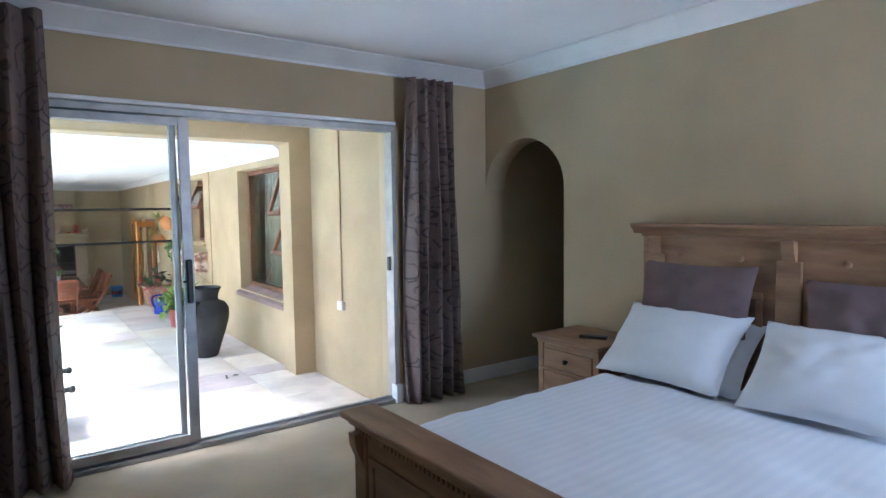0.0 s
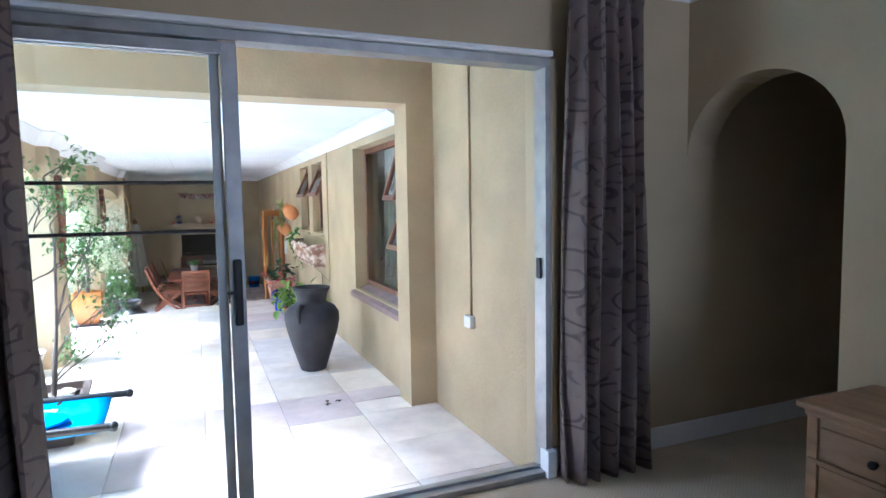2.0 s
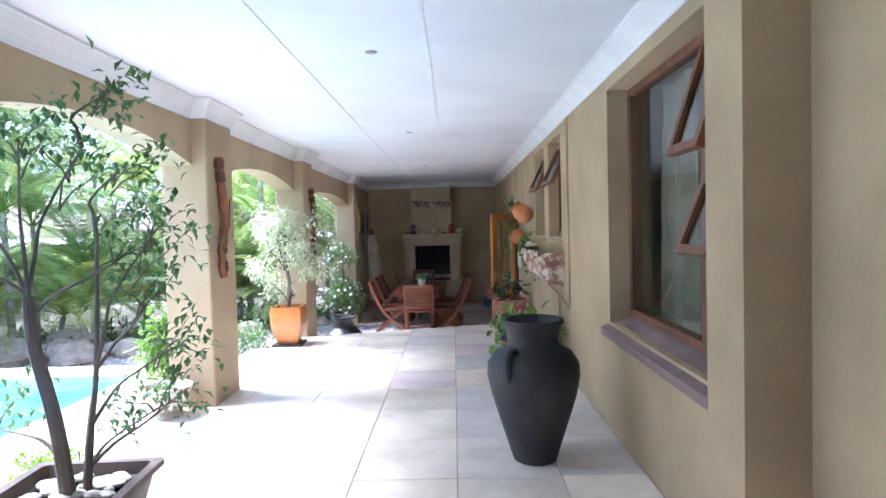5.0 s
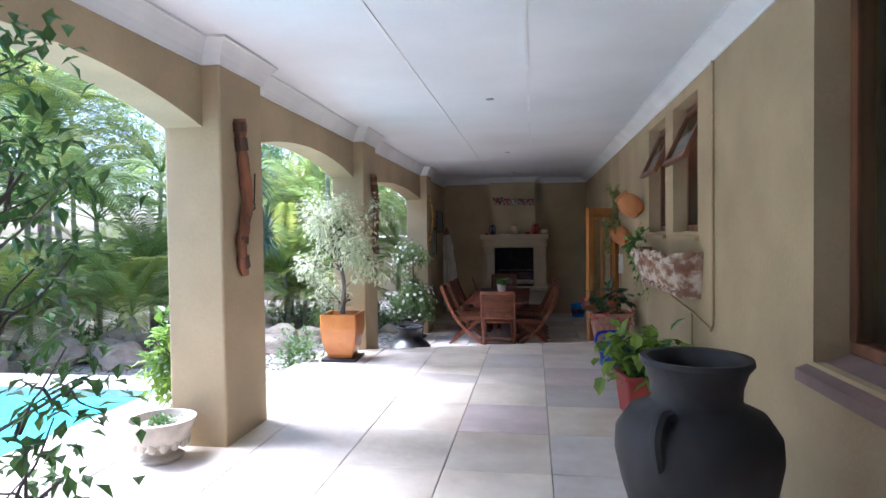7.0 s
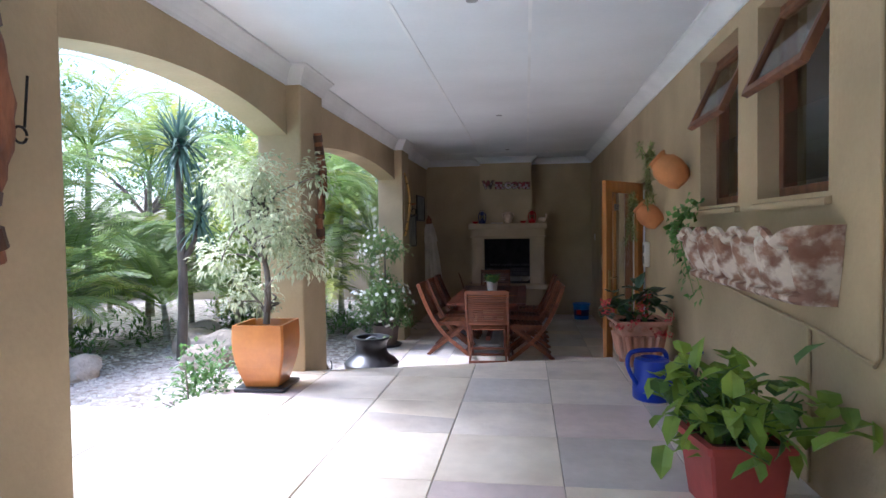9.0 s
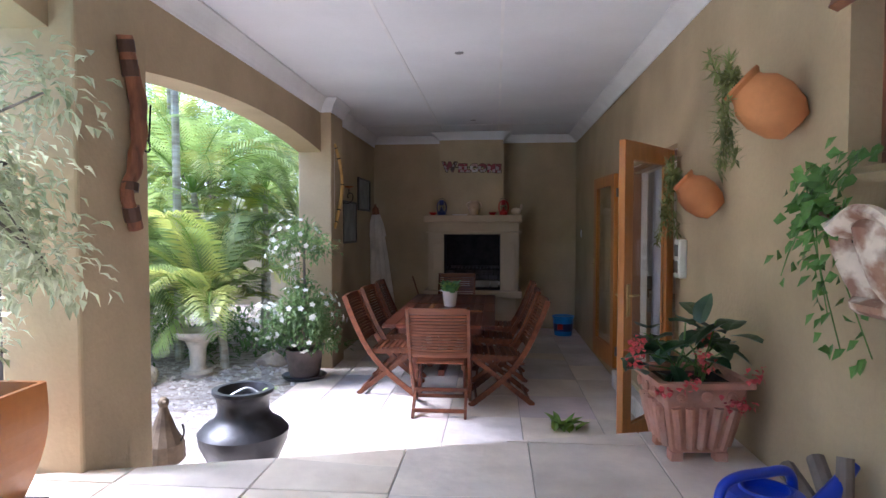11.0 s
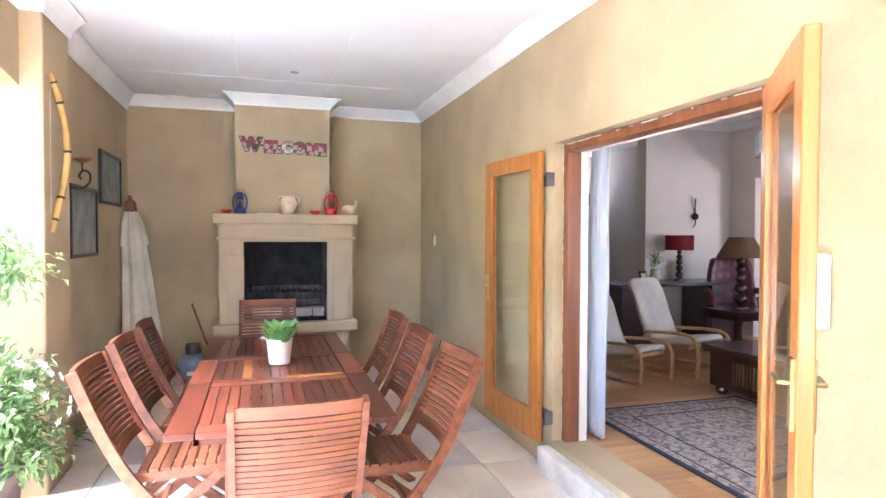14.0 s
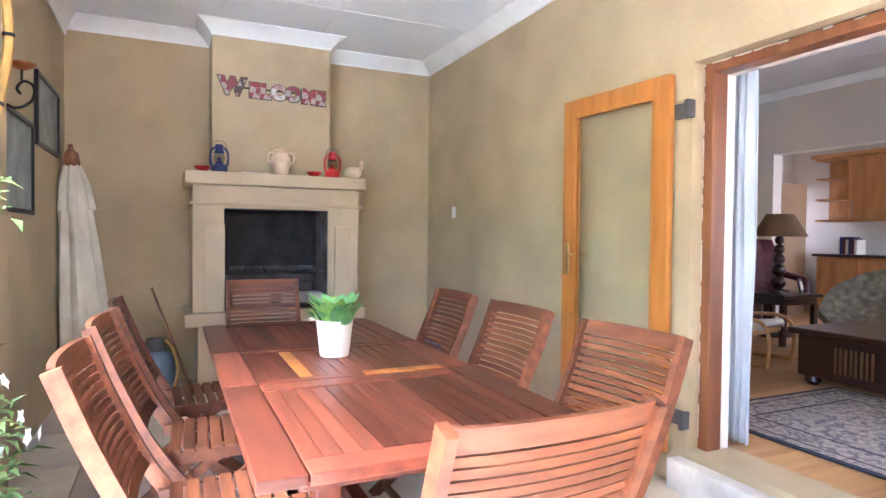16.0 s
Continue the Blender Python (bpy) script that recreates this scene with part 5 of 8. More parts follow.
def black_pot():
    e = round_pot("black_pot", pose(0.1, 12.3, Z_LOW) @ Matrix.Diagonal((0.88, 0.88, 1, 1)), [(0.14, 0), (0.16, 0.02), (0.24, 0.18), (0.3, 0.3), (0.31, 0.36), (0.27, 0.4), (0.2, 0.44), (0.175, 0.48), (0.175, 0.54), (0.19, 0.58), (0.21, 0.6), (0.21, 0.62), (0.17, 0.62), (0.15, 0.58), (0.13, 0.46), (0.1, 0.44)], M_BLACKPOT, "broad-shouldered black glazed pot with a cut stem", "pot", 32)
    b = Build().tube(spline([(-0.1, -0.02, 0.56), (0.0, 0.06, 0.6), (0.1, 0.02, 0.57), (0.02, -0.08, 0.56)], 5), 0.015)
    b.ob("hose", M_GREYLENS, e, True)
    b = Build()
    for a in (0.3, 0.5, 0.7):
        leaf(b, Vector((0.08, 0.02, 0.56)), Vector((math.cos(a), 0.2, 0.5)), Vector((0, 0, 1)), 0.17, 0.04)
    b.ob("leaves", M_LIME, e)


black_pot()


def flower_tub():
    random.seed(31)
    e = empty("flowering_shrub", pose(-0.4, 15.0, Z_LOW), "tiered white-flowering shrub in a round dark pot", "potted plant")
    Build().lathe([(0.15, 0.02), (0.175, 0.1), (0.19, 0.26), (0.2, 0.28), (0.2, 0.31), (0.17, 0.31), (0.16, 0.24)], 24).ob("pot", M_WOODPOT, e, True)
    Build().lathe([(0.22, 0.0), (0.24, 0.03), (0.22, 0.035), (0.2, 0.02)], 24).ob("saucer", M_BLACKPOT, e, True)
    b = Build()
    b.tube([(0, 0, 0.24), (0.01, 0, 0.8), (0, 0.01, 1.5)], 0.022, 0.012)
    twigs(b, (0, 0, 0.3), [(random.uniform(-0.3, 0.3), random.uniform(-0.3, 0.3), random.uniform(0.4, 0.9)) for _ in range(10)], 0.008, 0.003)
    b.ob("stem", M_BARK, e)
    b = Build()
    crown(b, (0.02, -0.05, 0.66), 0.42, 1700, 0.065, 0.034, hollow=0.25, sz=0.9)
    crown(b, (-0.28, -0.1, 0.52), 0.27, 330, 0.06, 0.032, hollow=0.2)
    crown(b, (-0.05, 0, 1.5), 0.3, 420, 0.06, 0.032, hollow=0.15, sz=0.8)
    crown(b, (0.2, -0.08, 1.4), 0.24, 240, 0.06, 0.032, hollow=0.1, sz=0.8)
    crown(b, (-0.25, 0.05, 1.36), 0.2, 150, 0.06, 0.032, hollow=0.1)
    crown(b, (0.25, -0.1, 0.45), 0.24, 380, 0.06, 0.032, hollow=0.2)
    crown(b, (-0.12, -0.1, 1.18), 0.17, 110, 0.055, 0.03, hollow=0.2)
    crown(b, (0.03, 0, 1.02), 0.12, 60, 0.055, 0.03, hollow=0.2)
    b.ob("foliage", M_SHRUBLEAF, e)
    b = Build()
    flowers(b, (0.0, -0.05, 0.66), 0.44, 46, 0.036, 0.9)
    flowers(b, (-0.36, -0.12, 0.6), 0.24, 38, 0.036)
    flowers(b, (-0.08, 0, 1.48), 0.32, 34, 0.034, 0.8)
    flowers(b, (-0.2, -0.05, 1.3), 0.2, 14, 0.034)
    b.ob("blossoms", M_PETALW, e)


flower_tub()


def square_planter_begonia():
    random.seed(41)
    e = empty("begonia_planter", pose(2.6, 11.79, 0.0, 0, 0, 4) @ Matrix.Scale(0.88, 4), "pink-flowering begonia in a weathered fluted terracotta planter", "potted plant")
    square_pot(Build(), 0.3, 0.46, 0.4, rim=0.025).ob("planter", M_PINKTERRA, e, m=pose(0, 0, 0.05))
    for sx in (-1, 1):
        for sy in (-1, 1):
            Build().box(sx * 0.12 - 0.035, sx * 0.12 + 0.035, sy * 0.12 - 0.035, sy * 0.12 + 0.035, 0, 0.055, b=0.008).ob("foot", M_PINKTERRA, e)
    for side in range(4):
        r = Matrix.Rotation(side * math.pi / 2, 4, "Z")
        for k in range(5):
            x = -0.13 + k * 0.065
            Build().tube([(x * 0.85, -0.165, 0.08), (x * 1.0, -0.19, 0.2), (x * 1.15, -0.208, 0.31)], 0.022, 0.026, 8, r).ob("flute", M_PINKTERRA, e, True)
        for k in range(3):
            x = -0.13 + k * 0.13
            b = Build().lathe([(0.028, 0), (0.03, 0.01), (0.018, 0.014), (0.016, 0.01), (0.008, 0.018)], 12, r @ pose(x, -0.232, 0.375, 90, 0, 0))
            b.ob("rosette", M_PINKTERRA, e, True)
    Build().box(-0.2, 0.2, -0.2, 0.2, 0.38, 0.41).ob("soil", M_SOIL, e)
    b, lv, fl = Build(), Build(), Build()
    for _ in range(13):
        tip = Vector((random.uniform(-0.3, 0.24), random.uniform(-0.3, 0.3), random.uniform(0.5, 0.8)))
        twigs(b, (random.uniform(-0.1, 0.1), random.uniform(-0.1, 0.1), 0.4), [tip], 0.008, 0.004, 0.06)
        for _ in range(3):
            p = tip + Vector((random.gauss(0, 0.06), random.gauss(0, 0.06), random.gauss(0, 0.06)))
            d = rnd_dir(0.0)
            d.z *= 0.5
            broad_leaf(lv, p, d, random.uniform(0.13, 0.2), random.uniform(0.1, 0.15))
    for c in ((-0.33, -0.12, 0.52), (-0.1, -0.28, 0.46), (0.1, -0.3, 0.36), (0.2, -0.22, 0.35), (0.0, -0.2, 0.56), (0.12, 0.1, 0.62), (-0.2, 0.2, 0.55), (0.05, -0.05, 0.68), (-0.28, 0.0, 0.62), (-0.05, -0.32, 0.6), (0.22, -0.3, 0.5), (-0.22, -0.26, 0.42), (-0.36, -0.2, 0.64)):
        for _ in range(18):
            leaf(fl, Vector(c) + Vector((random.gauss(0, 0.025), random.gauss(0, 0.025), random.gauss(0, 0.025))), rnd_dir(-0.3), Vector((0, 0, 1)), 0.035, 0.03, 0.1, 0.3)
    b.ob("stems", M_LEAF, e)
    lv.ob("leaves", M_DARKLEAF, e)
    fl.ob("blossoms", M_PETALP, e)


square_planter_begonia()


def red_pot_plant():
    random.seed(51)
    e = empty("lime_vine_pot", pose(2.51, 9.13, 0, 0, 0, 8), "lime-leaved trailing plant in a red square pot", "potted plant")
    square_pot(Build(), 0.27, 0.34, 0.3, rim=0.012).ob("pot", M_REDPOT, e)
    Build().box(-0.15, 0.15, -0.15, 0.15, 0.25, 0.28).ob("soil", M_SOIL, e)
    b, lv, dk = Build(), Build(), Build()
    for k in range(60):
        tip = Vector((random.gauss(0, 0.16), random.gauss(0, 0.16), random.uniform(0.28, 0.56)))
        if tip.x > 0.3:
            tip.x = 0.3
        twigs(b, (random.uniform(-0.08, 0.08), random.uniform(-0.08, 0.08), 0.28), [tip], 0.005, 0.003, 0.06)
        for _ in range(4):
            p = tip + Vector((random.gauss(0, 0.04), random.gauss(0, 0.04), random.gauss(0, 0.04)))
            d = rnd_dir(-0.1)
            leaf(lv if k % 5 else dk, p, d, Vector((0, 0, 1)), random.uniform(0.09, 0.15), random.uniform(0.06, 0.095), 0.15, 0.3)
    b.ob("stems", M_LEAF, e)
    lv.ob("leaves", M_LIME, e)
    dk.ob("dark_leaves", M_LEAF, e)


red_pot_plant()


def white_urn():
    random.seed(61)
    e = round_pot("stone_urn", pose(-0.5, 7.88, 0) @ Matrix.Scale(0.8, 4), [(0.15, 0), (0.16, 0.03), (0.1, 0.06), (0.09, 0.09), (0.13, 0.11), (0.2, 0.16), (0.225, 0.25), (0.245, 0.28), (0.25, 0.31), (0.22, 0.315), (0.2, 0.26), (0.1, 0.25)], M_STONE, "pale cast stone urn with low green plants", "urn", 30)
    for k in range(14):
        a = 2 * math.pi * k / 14
        Build().ball((0.175 * math.cos(a), 0.175 * math.sin(a), 0.145), 0.034, 8, 1, 1, 1.5).ob("gadroon", M_STONE, e, True)
    b = Build()
    crown(b, (0, 0, 0.26), 0.17, 420, 0.03, 0.018, up=0.8, hollow=0.3, sz=0.4)
    tagged(b.ob("plants", M_LEAF, e), "low green ground plants", kind="stuff")


white_urn()


def shrub(name, x, y, z, r, n, ln, material, label, sz=0.9, seed=1):
    random.seed(seed)
    e = empty(name, pose(x, y, z), label, "shrub")
    b = Build()
    twigs(b, (0, 0, 0), [(random.uniform(-r, r) * 0.7, random.uniform(-r, r) * 0.7, r * sz * random.uniform(0.6, 1.6)) for _ in range(12)], 0.012, 0.004)
    b.ob("stems", M_BARK, e)
    b = Build()
    crown(b, (0, 0, r * sz), r, n, ln, ln * 0.6, hollow=0.25, sz=sz)
    crown(b, (r * 0.4, -r * 0.3, r * 0.6), r * 0.6, n // 3, ln, ln * 0.6, hollow=0.2)
    b.ob("foliage", material, e)


shrub("shrub", -0.86, 8.72, -0.04, 0.36, 800, 0.085, M_LIME, "leafy green shrub at the pool edge", 1.25, seed=3)
shrub("shrub", -0.8, 10.75, -0.52, 0.42, 700, 0.06, M_LEAF, "yellowish green shrub beside the pot", 1.1, seed=4)
shrub("shrub", -0.5, 6.45, -0.03, 0.24, 420, 0.05, M_LIME, "yellow-green low shrub beside the planter", 0.7, seed=5)


# ---- on the patio walls ----
def wall_pot(m, scale, label, seed):
    """A terracotta half jar hung on its side, with trailing stems."""
    random.seed(seed)
    e = empty("wall_pot", m, label, "hanging pot", "wall pots")
    s = scale
    tilt = Vector((-0.72, 0.2, 0.7)).to_track_quat("Z", "Y").to_matrix().to_4x4()
    Build().lathe([(0.03 * s, -0.2 * s), (0.1 * s, -0.19 * s), (0.15 * s, -0.12 * s), (0.175 * s, 0.0), (0.16 * s, 0.1 * s), (0.115 * s, 0.16 * s), (0.11 * s, 0.18 * s), (0.13 * s, 0.205 * s), (0.13 * s, 0.22 * s), (0.1 * s, 0.215 * s), (0.09 * s, 0.16 * s), (0.13 * s, 0.05 * s), (0.1 * s, -0.1 * s)], 26, tilt).ob("pot", M_TERRA, e, True)
    mouth = tilt @ Vector((0, 0, 0.2 * s))
    b, lv = Build(), Build()
    for k in range(7):
        end = mouth + Vector((random.uniform(-0.16, -0.02), random.uniform(-0.06, 0.08), random.uniform(-0.4, -0.15) if k < 5 else 0.12))
        pts = spline([mouth, mouth + Vector((-0.06, random.uniform(-0.04, 0.04), 0.03)), end.lerp(mouth, 0.4) + Vector((-0.03, 0.0, -0.02)), end], 6)
        b.tube(pts, 0.004, 0.002, 5)
        for p in pts[3:]:
            for _ in range(6):
                leaf(lv, p, rnd_dir(0.1), Vector((0, 0, 1)), random.uniform(0.04, 0.07), 0.012, 0.1, 0.05)
    b.ob("stems", M_SUCC, e)
    lv.ob("leaves", M_SUCC, e)
    return e


wall_pot(pose(X_W - 0.13, 11.39, 1.615), 0.7, "terracotta jar hung on the wall with trailing succulent", 5)
wall_pot(pose(X_W - 0.12, 12.26, 1.285), 0.62, "terracotta jar hung on the wall with trailing succulent", 6)


def wall_planter():
    random.seed(71)
    e = empty("wall_planter", pose(X_W, 9.97, 0.84), "peeling whitewashed terracotta wall trough with ivy", "planter")
    prof = [(0.002, 0.0), (0.14, 0.0), (0.16, 0.015), (0.16, 0.035), (0.145, 0.05), (0.175, 0.09), (0.2, 0.15), (0.215, 0.21), (0.222, 0.25), (0.212, 0.268), (0.23, 0.278), (0.24, 0.295), (0.23, 0.312), (0.205, 0.31), (0.185, 0.28), (0.15, 0.24), (0.002, 0.24)]
    n, half, lobe = 168, 0.92, 0.31
    v, f = [], []
    for i in range(n + 1):
        y = -half + 2 * half * i / n
        end = max(0.0, 1 - abs(y / half) ** 24) ** 0.5
        swell = abs(math.cos(math.pi * y / lobe))
        for d, z in prof:
            k = 1.0
            if 0.04 < z < 0.262 and d > 0.1:
                k = 0.56 + 0.5 * swell
            rise = (0.055 * swell - 0.03) * max(0.0, min(1.0, (z - 0.2) / 0.06))
            v.append((-0.002 - d * k * end - 0.004 * noise.noise((y * 9, z * 14, 3.0)), y * (0.93 + 0.07 * z / 0.3), z + rise))
    m = len(prof)
    for i in range(n):
        for j in range(m - 1):
            f.append((m * i + j, m * i + j + 1, m * i + m + j + 1, m * i + m + j))
    b = Build()
    b.add(v, f)
    b.ob("trough", M_PEELING, e, True)
    Build().box(-0.15, -0.003, -0.8, 0.8, 0.22, 0.255).ob("soil", M_SOIL, e)
    b, lv = Build(), Build()
    for k in range(8):
        y0 = random.uniform(0.76, 0.92)
        if k < 4:
            end = Vector((random.uniform(-0.12, -0.03), y0 + random.uniform(0.0, 0.25), random.uniform(0.36, 0.52)))
        else:
            end = Vector((random.uniform(-0.14, -0.02), y0 + (random.uniform(0.0, 0.16) if k < 7 else 0.4), random.uniform(-0.16, 0.16)))
        pts = spline([(-0.1, y0 - 0.1, 0.26), (-0.2, y0, 0.32), (-0.16, (y0 + end.y) / 2 + 0.05, 0.22 if end.z < 0.2 else 0.42), end], 5)
        b.tube(pts, 0.004, 0.002, 5)
        for p in pts[2:]:
            for _ in range(2 if k < 7 else 1):
                q = p + Vector((random.gauss(0, 0.025), random.gauss(0, 0.035), random.gauss(0, 0.03)))
                q.x = min(q.x, -0.02)
                leaf(lv, q, Vector((-0.5, random.uniform(-1, 1), random.uniform(-1, 0.4))), Vector((-1, 0, 0.3)), random.uniform(0.045, 0.07), random.uniform(0.036, 0.052), 0.1, 0.15)
    b.ob("stems", M_IVY, e)
    lv.ob("ivy", M_IVY, e)


wall_planter()


def watering_can():
    e = empty("watering_can", pose(2.5, 10.72, 0, 0, 0, -62), "blue plastic watering can standing on the tiles", "watering can")
    Build().lathe([(0.13, 0), (0.14, 0.012), (0.14, 0.13), (0.132, 0.14), (0.128, 0.25), (0.12, 0.272), (0.085, 0.28), (0.082, 0.288), (0.074, 0.288), (0.072, 0.262), (0.03, 0.25)], 28, Matrix.Diagonal((0.95, 0.92, 1, 1))).ob("body", M_BLUE, e, True)
    Build().tube(spline([(0.0, 0.11, 0.09), (0.0, 0.25, 0.17), (0.0, 0.43, 0.29)], 4), 0.05, 0.02, 12).ob("spout", M_BLUE, e, True)
    Build().tube(spline([(0, 0.115, 0.2), (0, 0.122, 0.28), (0, 0.09, 0.325), (0, 0.0, 0.335), (0, -0.13, 0.34), (0, -0.19, 0.315), (0, -0.2, 0.25), (0, -0.17, 0.18), (0, -0.122, 0.11)], 5), 0.017, 0.015, 10).ob("handle", M_BLUE, e, True)


watering_can()


def cut_stump():
    e = empty("cut_trunk", pose(2.72, 10.72, 0) @ Matrix.Scale(0.9, 4), "pale cut frangipani stems leaning at the wall", "stump")
    b = Build()
    b.tube(spline([(0.05, -0.1, 0.0), (0.08, 0.1, 0.09), (0.1, 0.35, 0.3)], 4), 0.045, 0.035, 9)
    b.tube(spline([(0.0, 0.0, 0.0), (0.05, 0.2, 0.1), (0.06, 0.5, 0.2)], 4), 0.05, 0.035, 9)
    b.tube(spline([(0.02, 0.05, 0.05), (0.1, 0.15, 0.2), (0.13, 0.2, 0.36)], 4), 0.035, 0.03, 9)
    b.ob("stems", M_BARK, e, True)


cut_stump()


def conduit(name, pts, box_at, label):
    e = empty(name, pose(0, 0, 0), label, "conduit")
    Build().tube(pts, 0.009, n=8).ob("pipe", M_WALL, e, True)
    if box_at:
        x, y, z = box_at
        Build().box(x - 0.045, x, y - 0.055, y + 0.055, z - 0.045, z + 0.045, b=0.006).ob("socket_box", M_WHITEPLASTIC, e)


conduit("wall_conduit", [(3.078, 4.59, 2.95), (3.078, 4.59, 0.88)], (3.089, 4.59, 0.845), "painted conduit running down to a white socket box")
conduit("wall_pipe", [(X_W - 0.012, 8.8, 2.45), (X_W - 0.012, 8.8, 0.7), (X_W - 0.012, 8.83, 0.66), (X_W - 0.012, 9.3, 0.72), (X_W - 0.012, 10.5, 0.8)], None, "painted pipe running down and along the wall")
Build().tube([(X_W - 0.012, 9.34, 0.72), (X_W - 0.012, 9.34, 0.02)], 0.009, n=8).ob("pipe", M_WALL, bpy.data.objects["wall_pipe"], True)


def downlight(x, y):
    e = empty("downlight", pose(x, y, Z_C), "small round recessed ceiling downlight", "lamp", "patio downlights")
    Build().lathe([(0.033, -0.006), (0.037, -0.005), (0.037, -0.001), (0.025, -0.001), (0.025, -0.005)], 20).ob("ring", M_ALU, e, True)
    Build().lathe([(0.024, -0.004), (0.024, -0.002)], 16).ob("lens", M_WHITEPLASTIC, e)


for y in (6.95, 10.12, 13.78, 16.9):
    downlight(1.34, y)


def driftwood(y, z0, z1, seed, label):
    random.seed(seed)
    e = empty("driftwood", pose(X_A + 0.12, y, z0), label, "wall ornament", "pillar ornaments")
    h = z1 - z0
    pts = spline([(0.03, 0.02, 0), (0.035, -0.03, h * 0.2), (0.04, 0.05, h * 0.5), (0.035, 0.0, h * 0.8), (0.03, -0.04, h)], 6)
    b = Build()
    b.tube(pts, 0.036, 0.036, 9)
    b.bm.verts.ensure_lookup_table()
    for v in b.bm.verts:
        n_ = noise.noise(v.co * 9 + Vector((seed, 0, 0)))
        v.co.y += 0.03 * n_
        v.co.x = max(0.002, v.co.x + 0.012 * n_)
    b.ob("plank", M_DRIFT, e, True)
    for i, j in ((2, 4), (6, 7), (18, 20), (21, 23)):
        Build().tube(pts[i:j + 1], 0.042, 0.042, 9).ob("bark_band", M_DARKDOOR, e, True)
    b = Build()
    c = Vector((0.05, 0.1, h * 0.45))
    b.tube([c + Vector((0, 0.03 * math.cos(a), 0.03 * math.sin(a))) for a in [k * 0.5 for k in range(13)]], 0.005)
    b.tube([c + Vector((0, 0.02, 0.03)), c + Vector((0, 0.04, 0.22))], 0.005).tube([(0.03, 0.03, h * 0.45), c + Vector((0, -0.03, 0))], 0.006)
    b.ob("hook", M_IRON, e)


driftwood(8.32, 1.08, 2.1, 1, "weathered red-brown driftwood plank hung on the pillar")
driftwood(11.63, 1.1, 2.05, 2, "weathered red-brown driftwood plank hung on the pillar")


def hunting_bow():
    e = empty("hunting_bow", pose(X_A + 0.1, 15.57, 1.1), "yellow cane bow with dark bindings hung on the pillar", "bow")
    pts = spline([(0.022, -0.06, 0), (0.06, 0.02, 0.25), (0.085, 0.05, 0.5), (0.065, 0.02, 0.76), (0.022, -0.05, 0.97)], 6)
    Build().tube(pts, 0.021, 0.018, 9).ob("stave", M_BOW, e, True)
    Build().tube([(0.022, -0.06, 0.0), (0.022, -0.05, 0.97)], 0.002, n=5).ob("string", M_UMB, e)
    for k in (2, 5, 12, 19, 22):
        Build().tube([pts[k], pts[k].lerp(pts[k + 1], 0.35)], 0.0225, n=9).ob("binding", M_IRON, e)


hunting_bow()


def picture(name, x, y0, y1, z0, z1, art, label, axis="x", group="patio pictures"):
    """A framed picture flat on a wall; on axis x it faces +x."""
    if axis == "x":
        m = pose(x, (y0 + y1) / 2, z0, 0, 0, 0)
    else:
        m = pose((y0 + y1) / 2, x, z0, 0, 0, -90)
    e = empty(name, m, label, "picture", group)
    w, h, f = (y1 - y0) / 2, z1 - z0, 0.028
    b = Build()
    b.box(0.002, 0.028, -w, w, 0, f, b=0.004).box(0.002, 0.028, -w, w, h - f, h, b=0.004).box(0.002, 0.028, -w, -w + f, f, h - f).box(0.002, 0.028, w - f, w, f, h - f)
    b.ob("frame", M_BLACK if art == M_SLATE_ART else M_REDWOOD, e)
    Build().box(0.002, 0.014, -w + f, w - f, f, h - f).ob("print", art, e)
    if art != M_SLATE_ART:
        Build().box(0.0145, 0.016, -w * 0.45, w * 0.45, h * 0.25, h * 0.75).ob("image", M_SLATE_ART, e)
    return e


picture("picture", X_A, 16.28, 17.03, 0.9, 1.46, M_SLATE_ART, "black-framed grey etched picture on the patio wall")
picture("picture", X_A, 17.15, 17.95, 1.355, 1.83, M_SLATE_ART, "black-framed grey etched picture on the patio wall")
e = empty("candle_sconce", pose(X_A, 16.2, 1.5), "curled iron wall sconce with a copper dish", "candle holder")
Build().tube(spline([(0.004, 0, 0.2), (0.008, 0, 0.05), (0.02, 0, -0.04), (0.09, 0, -0.09), (0.16, 0, -0.05), (0.17, 0, 0.02), (0.13, 0, 0.045), (0.1, 0, 0.01), (0.115, 0, -0.02)], 6), 0.007).tube([(0.12, 0, 0.045), (0.12, 0, 0.11)], 0.006).ob("bracket", M_IRON, e, True)
Build().lathe([(0.02, 0.1), (0.06, 0.12), (0.065, 0.13), (0.055, 0.128), (0.01, 0.115)], 20, pose(0.12, 0, 0)).ob("dish", mat("copper", (0.5, 0.18, 0.06), 0.35, 0.9), e, True)


def umbrella():
    e = empty("patio_umbrella", pose(-0.13, 18.12, Z_LOW - 0.02, 3, -3, 0), "closed cream canvas patio umbrella leaning in the corner", "umbrella")
    Build().lathe([(0.02, 0), (0.02, 1.98)], 10).ob("pole", M_DRIFT, e, True)
    Build().lathe([(0.045, 1.82), (0.06, 1.84), (0.05, 1.93), (0.02, 1.96), (0.015, 2.0)], 12).ob("finial", M_DRIFT, e, True)
    b = Build().lathe([(0.2, 0.22), (0.19, 0.4), (0.165, 0.8), (0.13, 1.2), (0.105, 1.5), (0.13, 1.49), (0.1, 1.7), (0.055, 1.84)], 48, lump=0.1, flute=8, depth=0.13)
    b.ob("canopy", M_UMB, e, True)


umbrella()


